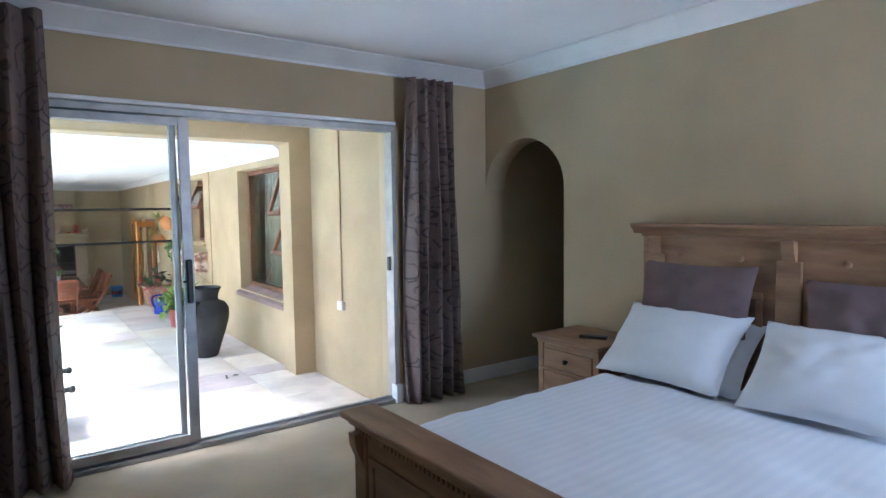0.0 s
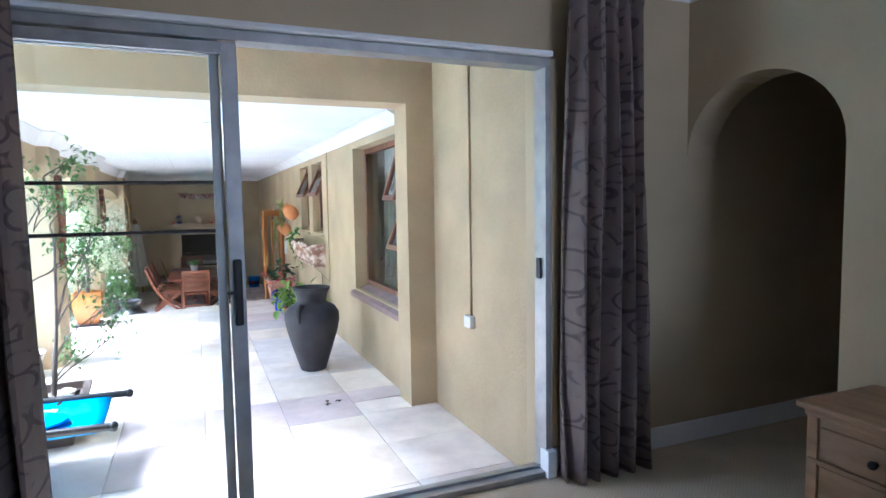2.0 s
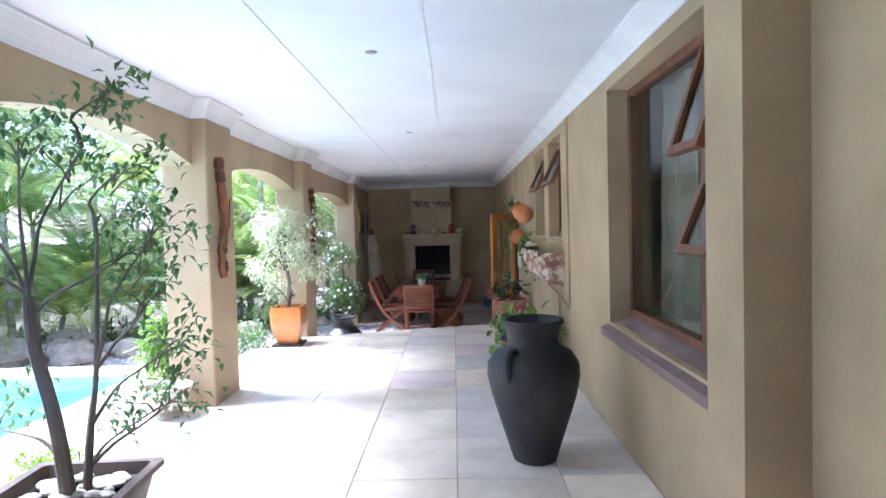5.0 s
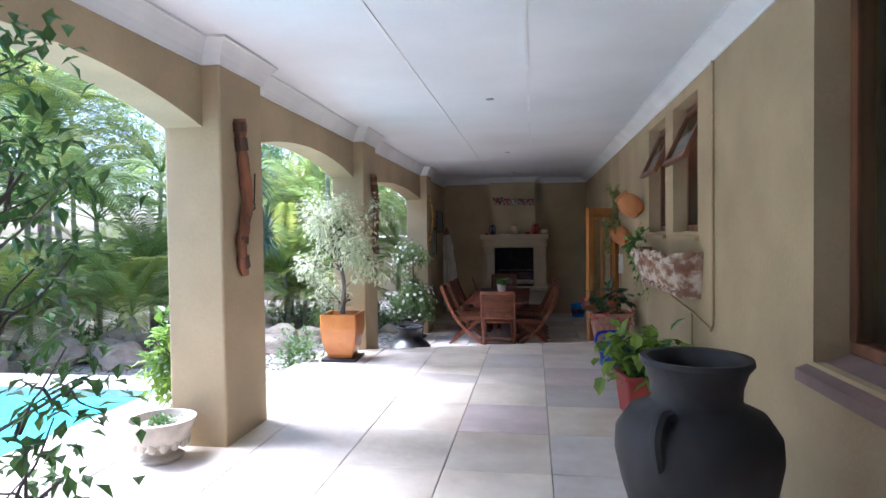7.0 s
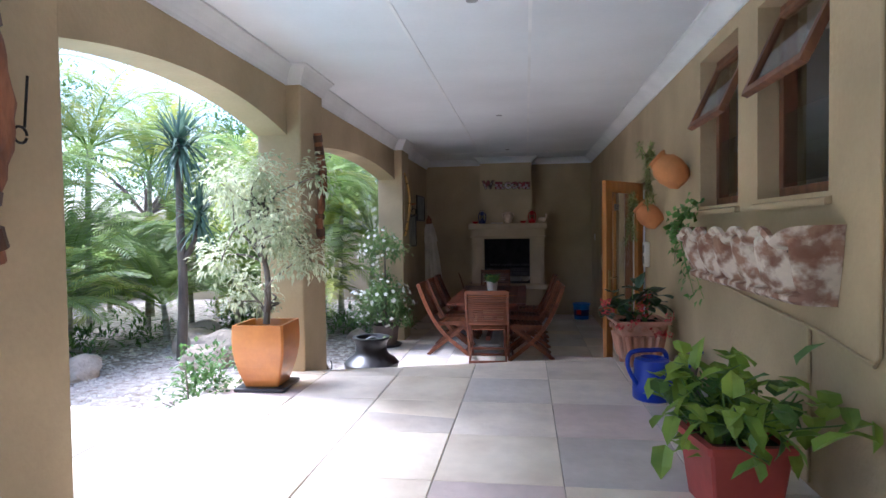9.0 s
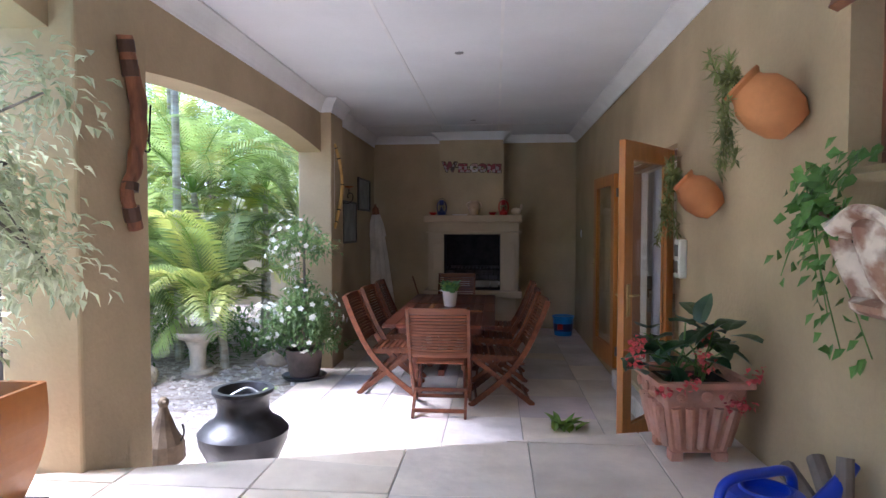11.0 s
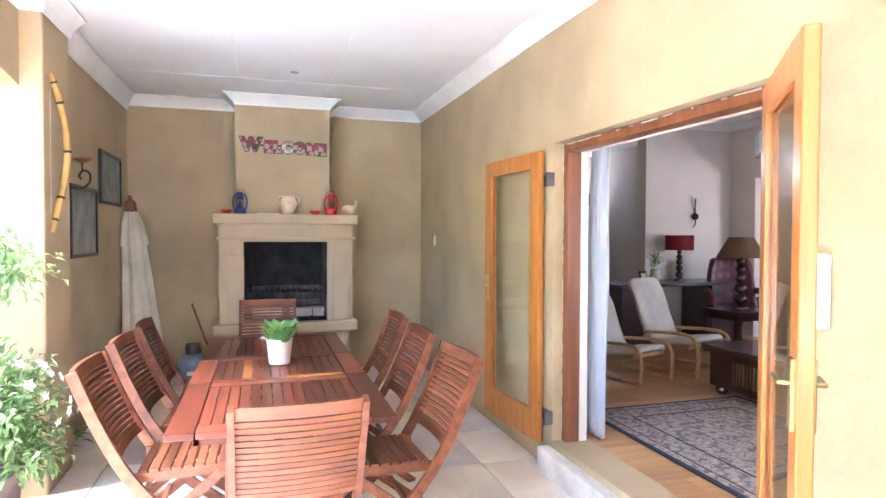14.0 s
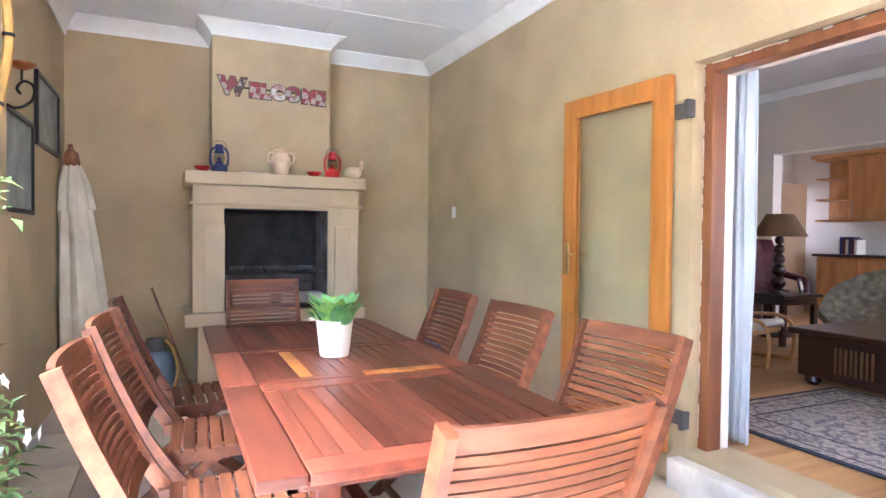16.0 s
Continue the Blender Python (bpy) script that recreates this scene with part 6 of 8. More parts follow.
def gas_cylinder():
    e = empty("gas_cylinder", pose(0.36, 17.98, Z_LOW - 0.02), "small blue-grey gas cylinder with a hose and tools", "gas cylinder")
    Build().lathe([(0.13, 0), (0.14, 0.02), (0.15, 0.06), (0.155, 0.2), (0.15, 0.28), (0.11, 0.34), (0.05, 0.37), (0.03, 0.38)], 26).ob("tank", mat("blue grey paint", (0.2, 0.26, 0.33), 0.45, 0.2), e, True)
    Build().box(-0.05, 0.05, -0.1575, -0.15, 0.16, 0.2).ob("label_band", M_WHITEPLASTIC, e)
    Build().lathe([(0.075, 0.36), (0.08, 0.42), (0.075, 0.46), (0.07, 0.42)], 20).ob("collar", M_STEEL, e, True)
    Build().tube(spline([(0.05, 0.0, 0.45), (0.12, -0.1, 0.4), (0.16, -0.12, 0.2), (0.1, -0.17, 0.05), (-0.1, -0.17, 0.08), (-0.17, -0.05, 0.2)], 6), 0.012).ob("hose", M_BOW, e, True)
    Build().tube([(0.26, 0.12, 0.02), (-0.04, 0.27, 0.85)], 0.011).ob("broom_handle", M_REDWOOD, e)


gas_cylinder()


def bucket():
    e = empty("bucket", pose(2.66, 17.8, Z_LOW - 0.02), "blue plastic tub with a printed wrap", "bucket")
    Build().lathe([(0.13, 0), (0.15, 0.28), (0.16, 0.285), (0.16, 0.31), (0.14, 0.31), (0.12, 0.3)], 24).ob("tub", mat("bright blue tub", (0.02, 0.22, 0.55), 0.4), e, True)
    Build().lathe([(0.139, 0.09), (0.1475, 0.2)], 24).ob("wrap", M_NAVY, e, True)
    Build().box(-0.1, -0.02, -0.155, -0.135, 0.12, 0.2, b=0.01).ob("print", M_RED, e)


bucket()


def lantern(x, material, label):
    e = empty("storm_lantern", pose(x, 17.82, 1.297), label, "lantern", "mantel ornaments")
    Build().lathe([(0.058, 0), (0.066, 0.015), (0.064, 0.05), (0.045, 0.062), (0.034, 0.075), (0.034, 0.085)], 20).ob("tank", material, e, True)
    Build().lathe([(0.032, 0.085), (0.046, 0.11), (0.042, 0.135), (0.032, 0.155)], 16).ob("chimney_glass", M_DGLASS, e, True)
    Build().lathe([(0.036, 0.15), (0.045, 0.158), (0.032, 0.185), (0.034, 0.2), (0.03, 0.225), (0.01, 0.23)], 16).ob("hood", material, e, True)
    for s in (-1, 1):
        Build().tube(spline([(s * 0.05, 0, 0.03), (s * 0.068, 0, 0.09), (s * 0.063, 0, 0.17), (s * 0.03, 0, 0.205)], 4), 0.0095).ob("side_tube", material, e, True)
    Build().lathe([(0.012, 0.085), (0.016, 0.1), (0.008, 0.125)], 10).ob("burner", material, e, True)
    Build().tube(spline([(-0.06, 0, 0.15), (-0.05, 0, 0.23), (0, 0, 0.255), (0.05, 0, 0.23), (0.06, 0, 0.15)], 4), 0.003, n=5).ob("bail", M_STEEL, e)


lantern(0.83, M_NAVY, "dark blue enamel storm lantern on the mantel")
lantern(1.765, M_RED, "red enamel storm lantern on the mantel")
for x in (0.7, 1.6):
    e = empty("small_dish", pose(x, 17.8, 1.297), "small red enamel dish on the mantel", "dish", "mantel ornaments")
    Build().lathe([(0.035, 0), (0.06, 0.03), (0.065, 0.04), (0.058, 0.038), (0.02, 0.012)], 18).ob("bowl", M_RED, e, True)
e = empty("cream_jug", pose(1.32, 17.82, 1.297), "cream pottery jug with two small handles", "jug", "mantel ornaments")
Build().lathe([(0.05, 0), (0.06, 0.01), (0.085, 0.1), (0.08, 0.15), (0.055, 0.185), (0.07, 0.215), (0.062, 0.215), (0.045, 0.185)], 22).ob("body", M_CREAMPOT, e, True)
for s in (-1, 1):
    Build().tube(spline([(s * 0.06, 0, 0.19), (s * 0.1, 0, 0.18), (s * 0.105, 0, 0.13), (s * 0.08, 0, 0.1)], 4), 0.01).ob("handle", M_CREAMPOT, e, True)
e = empty("goose_ornament", pose(1.95, 17.82, 1.297), "cream pottery goose ornament", "ornament", "mantel ornaments")
b = Build().ball((0, 0, 0.055), 0.06, 14, 1.3, 0.8, 0.9)
b.tube(spline([(0.05, 0, 0.07), (0.08, 0, 0.11), (0.075, 0, 0.14)], 4), 0.022, 0.014, 8)
b.ball((0.082, 0, 0.148), 0.018, 8)
b.ob("body", M_CREAMPOT, e, True)
e = empty("flat_stones", pose(1.12, 17.8, 1.297), "thin flat slate pieces on the mantel", "stones", "mantel ornaments")
Build().box(-0.12, 0.1, -0.03, 0.03, 0, 0.01, b=0.003).ob("slate", M_CONCRETE, e)


def collage_mat(name, color):
    """Cut metal covered with scraps of red, cream and brown print."""
    m = mat(name, color, 0.5, vary=0.2, scale=30, fine=80)
    n, l = m.node_tree.nodes, m.node_tree.links
    p = n["Principled BSDF"]
    src = p.inputs["Base Color"].links[0].from_socket
    tc, vo, rmp, mx = (n.new(k) for k in ("ShaderNodeTexCoord", "ShaderNodeTexVoronoi", "ShaderNodeValToRGB", "ShaderNodeMix"))
    vo.inputs["Scale"].default_value = 22.0
    l.new(tc.outputs["Object"], vo.inputs["Vector"])
    el = rmp.color_ramp.elements
    rmp.color_ramp.interpolation = "CONSTANT"
    el[0].color, el[1].position, el[1].color = (0.3, 0.04, 0.06, 1), 0.42, (0.55, 0.5, 0.46, 1)
    el.new(0.62).color = (0.07, 0.045, 0.04, 1)
    l.new(vo.outputs["Color"], rmp.inputs[0])
    mx.data_type, mx.inputs["Factor"].default_value = "RGBA", 0.55
    l.new(src, mx.inputs["A"])
    l.new(rmp.outputs[0], mx.inputs["B"])
    l.new(mx.outputs["Result"], p.inputs["Base Color"])
    return m


def welcome_sign():
    e = empty("welcome_sign", pose(1.3, 17.949, 1.98), "letters spelling welcome, cut from red and brown patterned metal", "sign")
    red, pale, dark = (collage_mat(n, c) for n, c in (("crimson collage", (0.25, 0.035, 0.045)), ("pale collage", (0.62, 0.56, 0.5)), ("brown collage", (0.1, 0.055, 0.045))))
    x = -0.455
    for ch, size, up, m in (("W", 0.185, -0.005, dark), ("E", 0.15, -0.012, red), ("L", 0.15, -0.014, red), ("C", 0.15, -0.012, pale), ("O", 0.15, -0.014, dark), ("M", 0.145, -0.018, red), ("E", 0.15, -0.024, dark)):
        for name, grow, deep, y, surface in (("letter_edge", 0.02, 0.003, -0.007, M_RUST), ("letter", 0.012, 0.005, -0.014, m)):
            cu = bpy.data.curves.new("letter", "FONT")
            cu.body, cu.size, cu.extrude, cu.offset, cu.bevel_depth = ch, size, deep, grow, 0.001
            o = new("letter", cu)
            bpy.context.view_layer.update()
            w = o.dimensions.x
            me = bpy.data.meshes.new_from_object(o)
            bpy.data.objects.remove(o)
            me.materials.clear()
            me.materials.append(surface)
            o = new(name, me)
            o.matrix_world = pose(x, y, up, 90, 0, 0)
            o.parent = e
        x += w + 0.004
    Build().box(-0.4, 0.42, -0.006, -0.001, 0.045, 0.06, b=0.002).ob("backing", M_IRON, e)


welcome_sign()


def motion_sensor():
    e = empty("motion_sensor", pose(X_W, 12.9, 0.9), "white plastic wall sensor with two dark lenses", "sensor")
    Build().box(-0.055, 0, -0.055, 0.055, -0.13, 0.13, b=0.012).ob("case", M_WHITEPLASTIC, e)
    for z in (-0.055, 0.055):
        Build().box(-0.06, -0.05, -0.035, 0.035, z - 0.04, z + 0.04, b=0.004).ob("lens", M_GREYLENS, e)


motion_sensor()
e = empty("light_switch", pose(X_W, 17.72, 1.02), "small white wall light switch", "switch")
Build().box(-0.01, 0, -0.035, 0.035, -0.055, 0.055, b=0.004).ob("plate", M_WHITEPLASTIC, e)
Build().box(-0.016, -0.009, -0.012, 0.012, -0.02, 0.02, b=0.003).ob("rocker", M_WHITEPLASTIC, e)


def table_plant():
    random.seed(81)
    e = empty("table_plant", pose(1.15, 15.28, 0.25), "broad-leaved green plant in a cream pot on the table", "potted plant")
    Build().lathe([(0.06, 0), (0.065, 0.005), (0.082, 0.15), (0.085, 0.165), (0.076, 0.165), (0.07, 0.13)], 26).ob("pot", mat("cream glazed pot", (0.7, 0.6, 0.5), 0.35, vary=0.03), e, True)
    Build().lathe([(0.07, 0.13), (0.07, 0.14)], 20).ob("soil", M_SOIL, e)
    b = Build()
    pale = Build()
    for k in range(54):
        a = random.uniform(0, 2 * math.pi)
        r = random.uniform(0.01, 0.075)
        d = Vector((math.cos(a), math.sin(a), random.uniform(1.3, 5.0)))
        broad_leaf(pale if k % 3 == 0 else b, Vector((r * math.cos(a), r * math.sin(a), random.uniform(0.12, 0.18))), d, random.uniform(0.085, 0.14), random.uniform(0.055, 0.08))
    b.ob("leaves", mat("fresh green leaves", (0.15, 0.3, 0.09), 0.35, vary=0.25, scale=12, fine=30, bump=0, hue=(0.07, 0.18, 0.06), transl=0.3), e)
    pale.ob("young_leaves", mat("yellow green leaves", (0.34, 0.46, 0.1), 0.35, vary=0.2, scale=12, fine=30, bump=0, hue=(0.2, 0.33, 0.06), transl=0.3), e)
    b = Build()
    for k in range(4):
        a = 2.6 + k * 0.4
        leaf(b, Vector((0.07 * math.cos(a), 0.07 * math.sin(a), 0.16)), Vector((math.cos(a), math.sin(a), 0.3)), Vector((0, 0, 1)), 0.07, 0.02)
    b.ob("petals", M_PETALW, e)


table_plant()
random.seed(91)
b = Build()
for k in range(22):
    leaf(b, Vector((random.gauss(0, 0.06), random.gauss(0, 0.05), 0.005)), Vector((random.uniform(-1, 1), random.uniform(-1, 1), random.uniform(0.4, 1.6))), Vector((0, 0, 1)), 0.14, 0.06, 0.2, 0.35)
tagged(b.ob("small_green_plant", M_LIME, m=pose(2.19, 13.55, Z_LOW)), "small tuft of green leaves on the tiles", "plant")
b = Build()
for k in range(5):
    leaf(b, Vector((0.03 * k, 0.02 * (k % 2), 0.008)), Vector((random.uniform(-1, 1), random.uniform(-1, 1), 0.25)), Vector((0, 0, 1)), 0.07, 0.035)
tagged(b.ob("dry_leaf", M_SOIL, m=pose(2.17, 5.66, 0)), "dark dry leaf fallen on the tiles", "leaf")


def bird_ornament():
    e = empty("garden_ornament", pose(-0.5, 12.44, -0.52) @ Matrix.Scale(1.05, 4), "rusty metal bird house ornament at the pillar", "ornament")
    Build().lathe([(0.11, 0.1), (0.125, 0.12), (0.12, 0.22), (0.075, 0.3), (0.03, 0.42), (0.022, 0.45)], 14).ob("body", M_RUST, e)
    b = Build().ball((0, 0, 0.47), 0.035, 10)
    b.tube([(0, 0, 0.47), (0.05, -0.06, 0.49)], 0.018, 0.004)
    b.ob("head", M_RUST, e, True)
    for s in (-1, 1):
        Build().tube([(s * 0.04, 0, 0.13), (s * 0.04, 0, 0.0)], 0.015).ob("leg", M_IRON, e)
    Build().tube(spline([(0.09, 0, 0.2), (0.13, 0, 0.28), (0.12, 0, 0.34)], 3), 0.006).ob("hook", M_IRON, e)


bird_ornament()


def camp_bed():
    e = empty("camp_lounger", pose(0.25, 4.9, 0, 0, 0, -2) @ Matrix.Diagonal((1, 0.95, 1.22, 1)), "bright blue padded folding camp lounger on black legs", "lounger")
    b = Build()
    n, k = 10, 16
    v = []
    for j in range(k + 1):
        for i in range(n + 1):
            x, y = -1.25 + 1.6 * j / k, -0.36 + 0.72 * i / n
            z = 0.36 - 0.05 * math.sin(math.pi * i / n) + 0.006 * noise.noise((6 * x, 6 * y, 0))
            v.append((x, y, z))
    b.add(v, [(j * (n + 1) + i, (j + 1) * (n + 1) + i, (j + 1) * (n + 1) + i + 1, j * (n + 1) + i + 1) for j in range(k) for i in range(n)])
    o = b.ob("canvas", M_CYAN, e, True)
    o.modifiers.new("thick", "SOLIDIFY").thickness = 0.025
    Build().ball((-0.2, 0.0, 0.34), 0.28, 16, 1.3, 0.8, 0.12).ob("pad", M_CYAN, e, True)
    for s in (-1, 1):
        Build().tube([(-1.3, s * 0.36, 0.37), (0.46, s * 0.36, 0.36)], 0.02, n=10).ob("rail", M_BLACK, e, True)
        Build().ball((0.46, s * 0.36, 0.36), 0.028, 10).ob("end_cap", M_BLACK, e, True)
        Build().tube([(0.05, s * 0.33, 0.35), (-0.25, -s * 0.3, 0.02)], 0.016, n=8).ob("leg", M_BLACK, e, True)
        Build().tube([(-1.0, s * 0.33, 0.35), (-1.2, -s * 0.3, 0.02)], 0.016, n=8).ob("leg", M_BLACK, e, True)
    Build().tube(spline([(-0.4, -0.36, 0.3), (-0.12, -0.38, 0.22), (0.02, -0.4, 0.12), (0.04, -0.4, 0.02)], 5), 0.022, n=10).ob("front_leg", M_BLACK, e, True)
    Build().tube([(-0.45, 0.35, 0.02), (-0.05, -0.32, 0.03)], 0.016, n=8).ob("foot_bar", M_BLACK, e, True)
    Build().tube(spline([(-0.7, 0.36, 0.37), (-0.62, 0.36, 0.58), (-0.4, 0.36, 0.62), (-0.2, 0.36, 0.56), (-0.14, 0.36, 0.38)], 6), 0.026, n=10).ob("arm", M_BLACK, e, True)
    Build().box(-0.1, 0.06, 0.12, 0.2, 0.345, 0.35).ob("tag", M_WHITEPLASTIC, e)


camp_bed()


# ---- bedroom ----
def cloth_box(name, x0, x1, y0, y1, z0, z1, material, parent, rnd=0.08, wrinkle=0.008, seed=0, nx=26, ny=26, drop=None, waves=5.0):
    """A soft rectangular body: rounded edges and shallow creases on top."""
    b = Build()
    v = []
    for j in range(ny + 1):
        for i in range(nx + 1):
            u, w = i / nx, j / ny
            x, y = x0 + (x1 - x0) * u, y0 + (y1 - y0) * w
            ex, ey = min(u, 1 - u) * (x1 - x0), min(w, 1 - w) * (y1 - y0)
            k = min(1, min(ex, ey) / rnd) if rnd else 1
            z = z0 + (z1 - z0) * math.sqrt(max(0, 1 - (1 - k) ** 2))
            z += wrinkle * noise.noise((waves * x, waves * y, seed)) * k + 0.5 * wrinkle * noise.noise((3 * waves * x, waves * y, seed + 5)) * k
            v.append((x, y, z))
    b.add(v, [(j * (nx + 1) + i, j * (nx + 1) + i + 1, (j + 1) * (nx + 1) + i + 1, (j + 1) * (nx + 1) + i) for j in range(ny) for i in range(nx)])
    m = (ny + 1) * (nx + 1)
    b.add([(x0, y0, z0 - 0.002), (x1, y0, z0 - 0.002), (x1, y1, z0 - 0.002), (x0, y1, z0 - 0.002)], [(0, 3, 2, 1)])
    return b.ob(name, material, parent, True)


def pillow(name, m, w, d, h, material, label, group, seed):
    """A stuffed cushion: w by d, pinched at the corners, with creases."""
    b = Build()
    n = 22
    v = []
    for side in (1, -1):
        for j in range(n + 1):
            for i in range(n + 1):
                u, t = 2 * i / n - 1, 2 * j / n - 1
                k = max(0, (1 - abs(u) ** 2.6)) ** 0.55 * max(0, (1 - abs(t) ** 2.6)) ** 0.55
                s = 1 - 0.07 * (1 - abs(t) ** 2) * abs(u) ** 3
                q = 1 - 0.07 * (1 - abs(u) ** 2) * abs(t) ** 3
                wr = 0.014 * noise.noise((4 * u, 4 * t, seed)) + 0.008 * noise.noise((11 * u, 5 * t, seed + 3))
                v.append((w / 2 * u * s, d / 2 * t * q, side * (h / 2 * k) + wr * (0.3 + k)))
    k = (n + 1) ** 2
    f = []
    for s in (0, 1):
        for j in range(n):
            for i in range(n):
                a = s * k + j * (n + 1) + i
                f.append((a, a + 1, a + n + 2, a + n + 1) if s == 0 else (a, a + n + 1, a + n + 2, a + 1))
    b.add(v, f)
    bmesh.ops.remove_doubles(b.bm, verts=b.bm.verts[:], dist=0.003)
    o = b.ob(name, material, None, True, m)
    return tagged(o, label, "pillow", group)


def bed():
    m = pose(4.05, 1.64, Z_BED, 0, 0, 1.0)
    e = empty("bed", m, "antique pine double bed made with white striped linen", "bed")
    # local: x towards the foot is negative, y runs back along the headboard
    L, W = -2.33, -1.95
    b = Build()
    b.box(-0.07, 0.0, W, 0, 0, 1.48).box(-0.1, 0.02, W + 0.0, 0.0, 1.48, 1.5, b=0.004)
    tagged(b.ob("headboard", M_PINE, e), "panelled pine headboard")
    Build().prism([(0.03, 1.5), (-0.1, 1.5), (-0.12, 1.53), (-0.145, 1.55), (-0.15, 1.57), (0.03, 1.57)], "y", W - 0.06, 0.06).ob("cornice", M_PINE, e)
    for y in (-0.1, W / 2, W + 0.1):
        Build().box(-0.1, -0.07, y - 0.07, y + 0.07, 0, 1.36, b=0.008).ob("stile", M_PINE, e)
        Build().prism([(-0.07, 1.48), (-0.13, 1.48), (-0.12, 1.42), (-0.095, 1.36), (-0.07, 1.34)], "y", y - 0.035, y + 0.035).ob("bracket", M_PINE, e)
    for y in (W / 4, 3 * W / 4):
        Build().box(-0.09, -0.07, y - 0.34, y + 0.34, 1.12, 1.16, b=0.006).box(-0.09, -0.07, y - 0.34, y - 0.3, 0.4, 1.12, b=0.006).box(-0.09, -0.07, y + 0.3, y + 0.34, 0.4, 1.12, b=0.006).ob("moulding", M_PINE, e)
        for s in (-0.2, 0.2):
            Build().lathe([(0.022, 0), (0.018, 0.012), (0.004, 0.016)], 12, pose(-0.07, y + s, 1.36, 0, -90, 0)).ob("rosette", M_PINE, e, True)
    b = Build()
    b.box(L - 0.04, L + 0.04, W, 0.0, 0, 0.66)
    b.box(L - 0.055, L + 0.055, -0.1, 0.012, 0, 0.62, b=0.008).box(L - 0.055, L + 0.055, W, W + 0.1, 0, 0.62, b=0.008)
    tagged(b.ob("footboard", M_PINE, e), "pine footboard with dentil moulding")
    Build().box(L - 0.105, L + 0.09, W - 0.05, 0.06, 0.69, 0.725, b=0.012).box(L - 0.075, L + 0.06, W - 0.02, 0.03, 0.66, 0.69, b=0.008).ob("cap", M_PINE, e)
    b = Build()
    for k in range(62):
        y = W + 0.015 + k * (-W - 0.02) / 62
        b.box(L - 0.066, L - 0.04, y, y + 0.017, 0.632, 0.664)
    b.ob("dentils", M_PINE, e)
    for y0 in (-0.93, -1.83):
        b = Build()
        b.box(L - 0.052, L - 0.04, y0, y0 + 0.04, 0.12, 0.52, b=0.004).box(L - 0.052, L - 0.04, y0 + 0.77, y0 + 0.81, 0.12, 0.52, b=0.004).box(L - 0.052, L - 0.04, y0, y0 + 0.81, 0.5, 0.54, b=0.004).box(L - 0.052, L - 0.04, y0, y0 + 0.81, 0.1, 0.14, b=0.004)
        b.ob("panel_moulding", M_PINE, e)
    for y in (-0.05, W + 0.05):
        Build().prism([(L - 0.055, 0.64), (L - 0.1, 0.64), (L - 0.095, 0.58), (L - 0.07, 0.52), (L - 0.055, 0.48)], "y", y - 0.03, y + 0.03).ob("bracket", M_PINE, e)
    for y in (-0.03, W):
        Build().box(L + 0.04, -0.1, y, y + 0.03, 0.15, 0.36, b=0.005).ob("side_rail", M_PINE, e)
    cloth_box("mattress", L + 0.06, -0.11, W + 0.05, -0.05, 0.2, 0.58, M_LINEN, e, rnd=0.06, wrinkle=0.006)
    cloth_box("sheet", L + 0.05, -0.45, W - 0.02, 0.03, 0.33, 0.597, M_STRIPE, e, rnd=0.09, wrinkle=0.016, seed=3, nx=60, ny=50, waves=3.0)
    return m


def stripe_mat():
    """White satin-stripe linen: woven bands that differ in gloss and slightly in tone."""
    m = mat("white satin stripe linen", (0.84, 0.85, 0.88), 0.7, vary=0.02, scale=3, fine=160, bump=0.12, dist=0.002)
    n, l = m.node_tree.nodes, m.node_tree.links
    p = n["Principled BSDF"]
    src = p.inputs["Base Color"].links[0].from_socket
    tc = n.new("ShaderNodeTexCoord")
    wv = n.new("ShaderNodeTexWave")
    wv.bands_direction, wv.inputs["Scale"].default_value = "Y", 5.2
    l.new(tc.outputs["Object"], wv.inputs["Vector"])
    st = n.new("ShaderNodeMapRange")
    st.inputs[1].default_value, st.inputs[2].default_value, st.inputs[4].default_value = 0.4, 0.6, 0.6
    l.new(wv.outputs["Fac"], st.inputs[0])
    mx = n.new("ShaderNodeMix")
    mx.data_type = "RGBA"
    l.new(st.outputs[0], mx.inputs["Factor"])
    l.new(src, mx.inputs["A"])
    mx.inputs["B"].default_value = (0.76, 0.78, 0.83, 1)
    l.new(mx.outputs["Result"], p.inputs["Base Color"])
    rg = n.new("ShaderNodeMapRange")
    rg.inputs[3].default_value, rg.inputs[4].default_value = 0.8, 0.42
    l.new(st.outputs[0], rg.inputs[0])
    l.new(rg.outputs[0], p.inputs["Roughness"])
    return m


M_STRIPE = stripe_mat()
bm_ = bed()
pillow("pillow", bm_ @ pose(-0.36, -0.4, 0.82, 0, -44, 0) @ pose(0, 0, 0, 0, 0, 90), 0.84, 0.58, 0.2, M_LINEN, "plump white cotton pillow on the bed", "bed pillows", 2)
pillow("pillow", bm_ @ pose(-0.27, -0.45, 0.78, 0, -44, 2) @ pose(0, 0, 0, 0, 0, 90), 0.84, 0.54, 0.15, M_LINEN, "plump white cotton pillow on the bed", "bed pillows", 7)
pillow("pillow", bm_ @ pose(-0.38, -1.34, 0.82, 0, -44, 3) @ pose(0, 0, 0, 0, 0, 90), 0.84, 0.58, 0.2, M_LINEN, "plump white cotton pillow on the bed", "bed pillows", 4)
pillow("cushion", bm_ @ pose(-0.17, -0.42, 1.02, 0, -76, 0) @ pose(0, 0, 0, 0, 0, 90), 0.78, 0.62, 0.13, M_MAUVE, "mauve square cushion propped on the headboard", "bed cushions", 3)
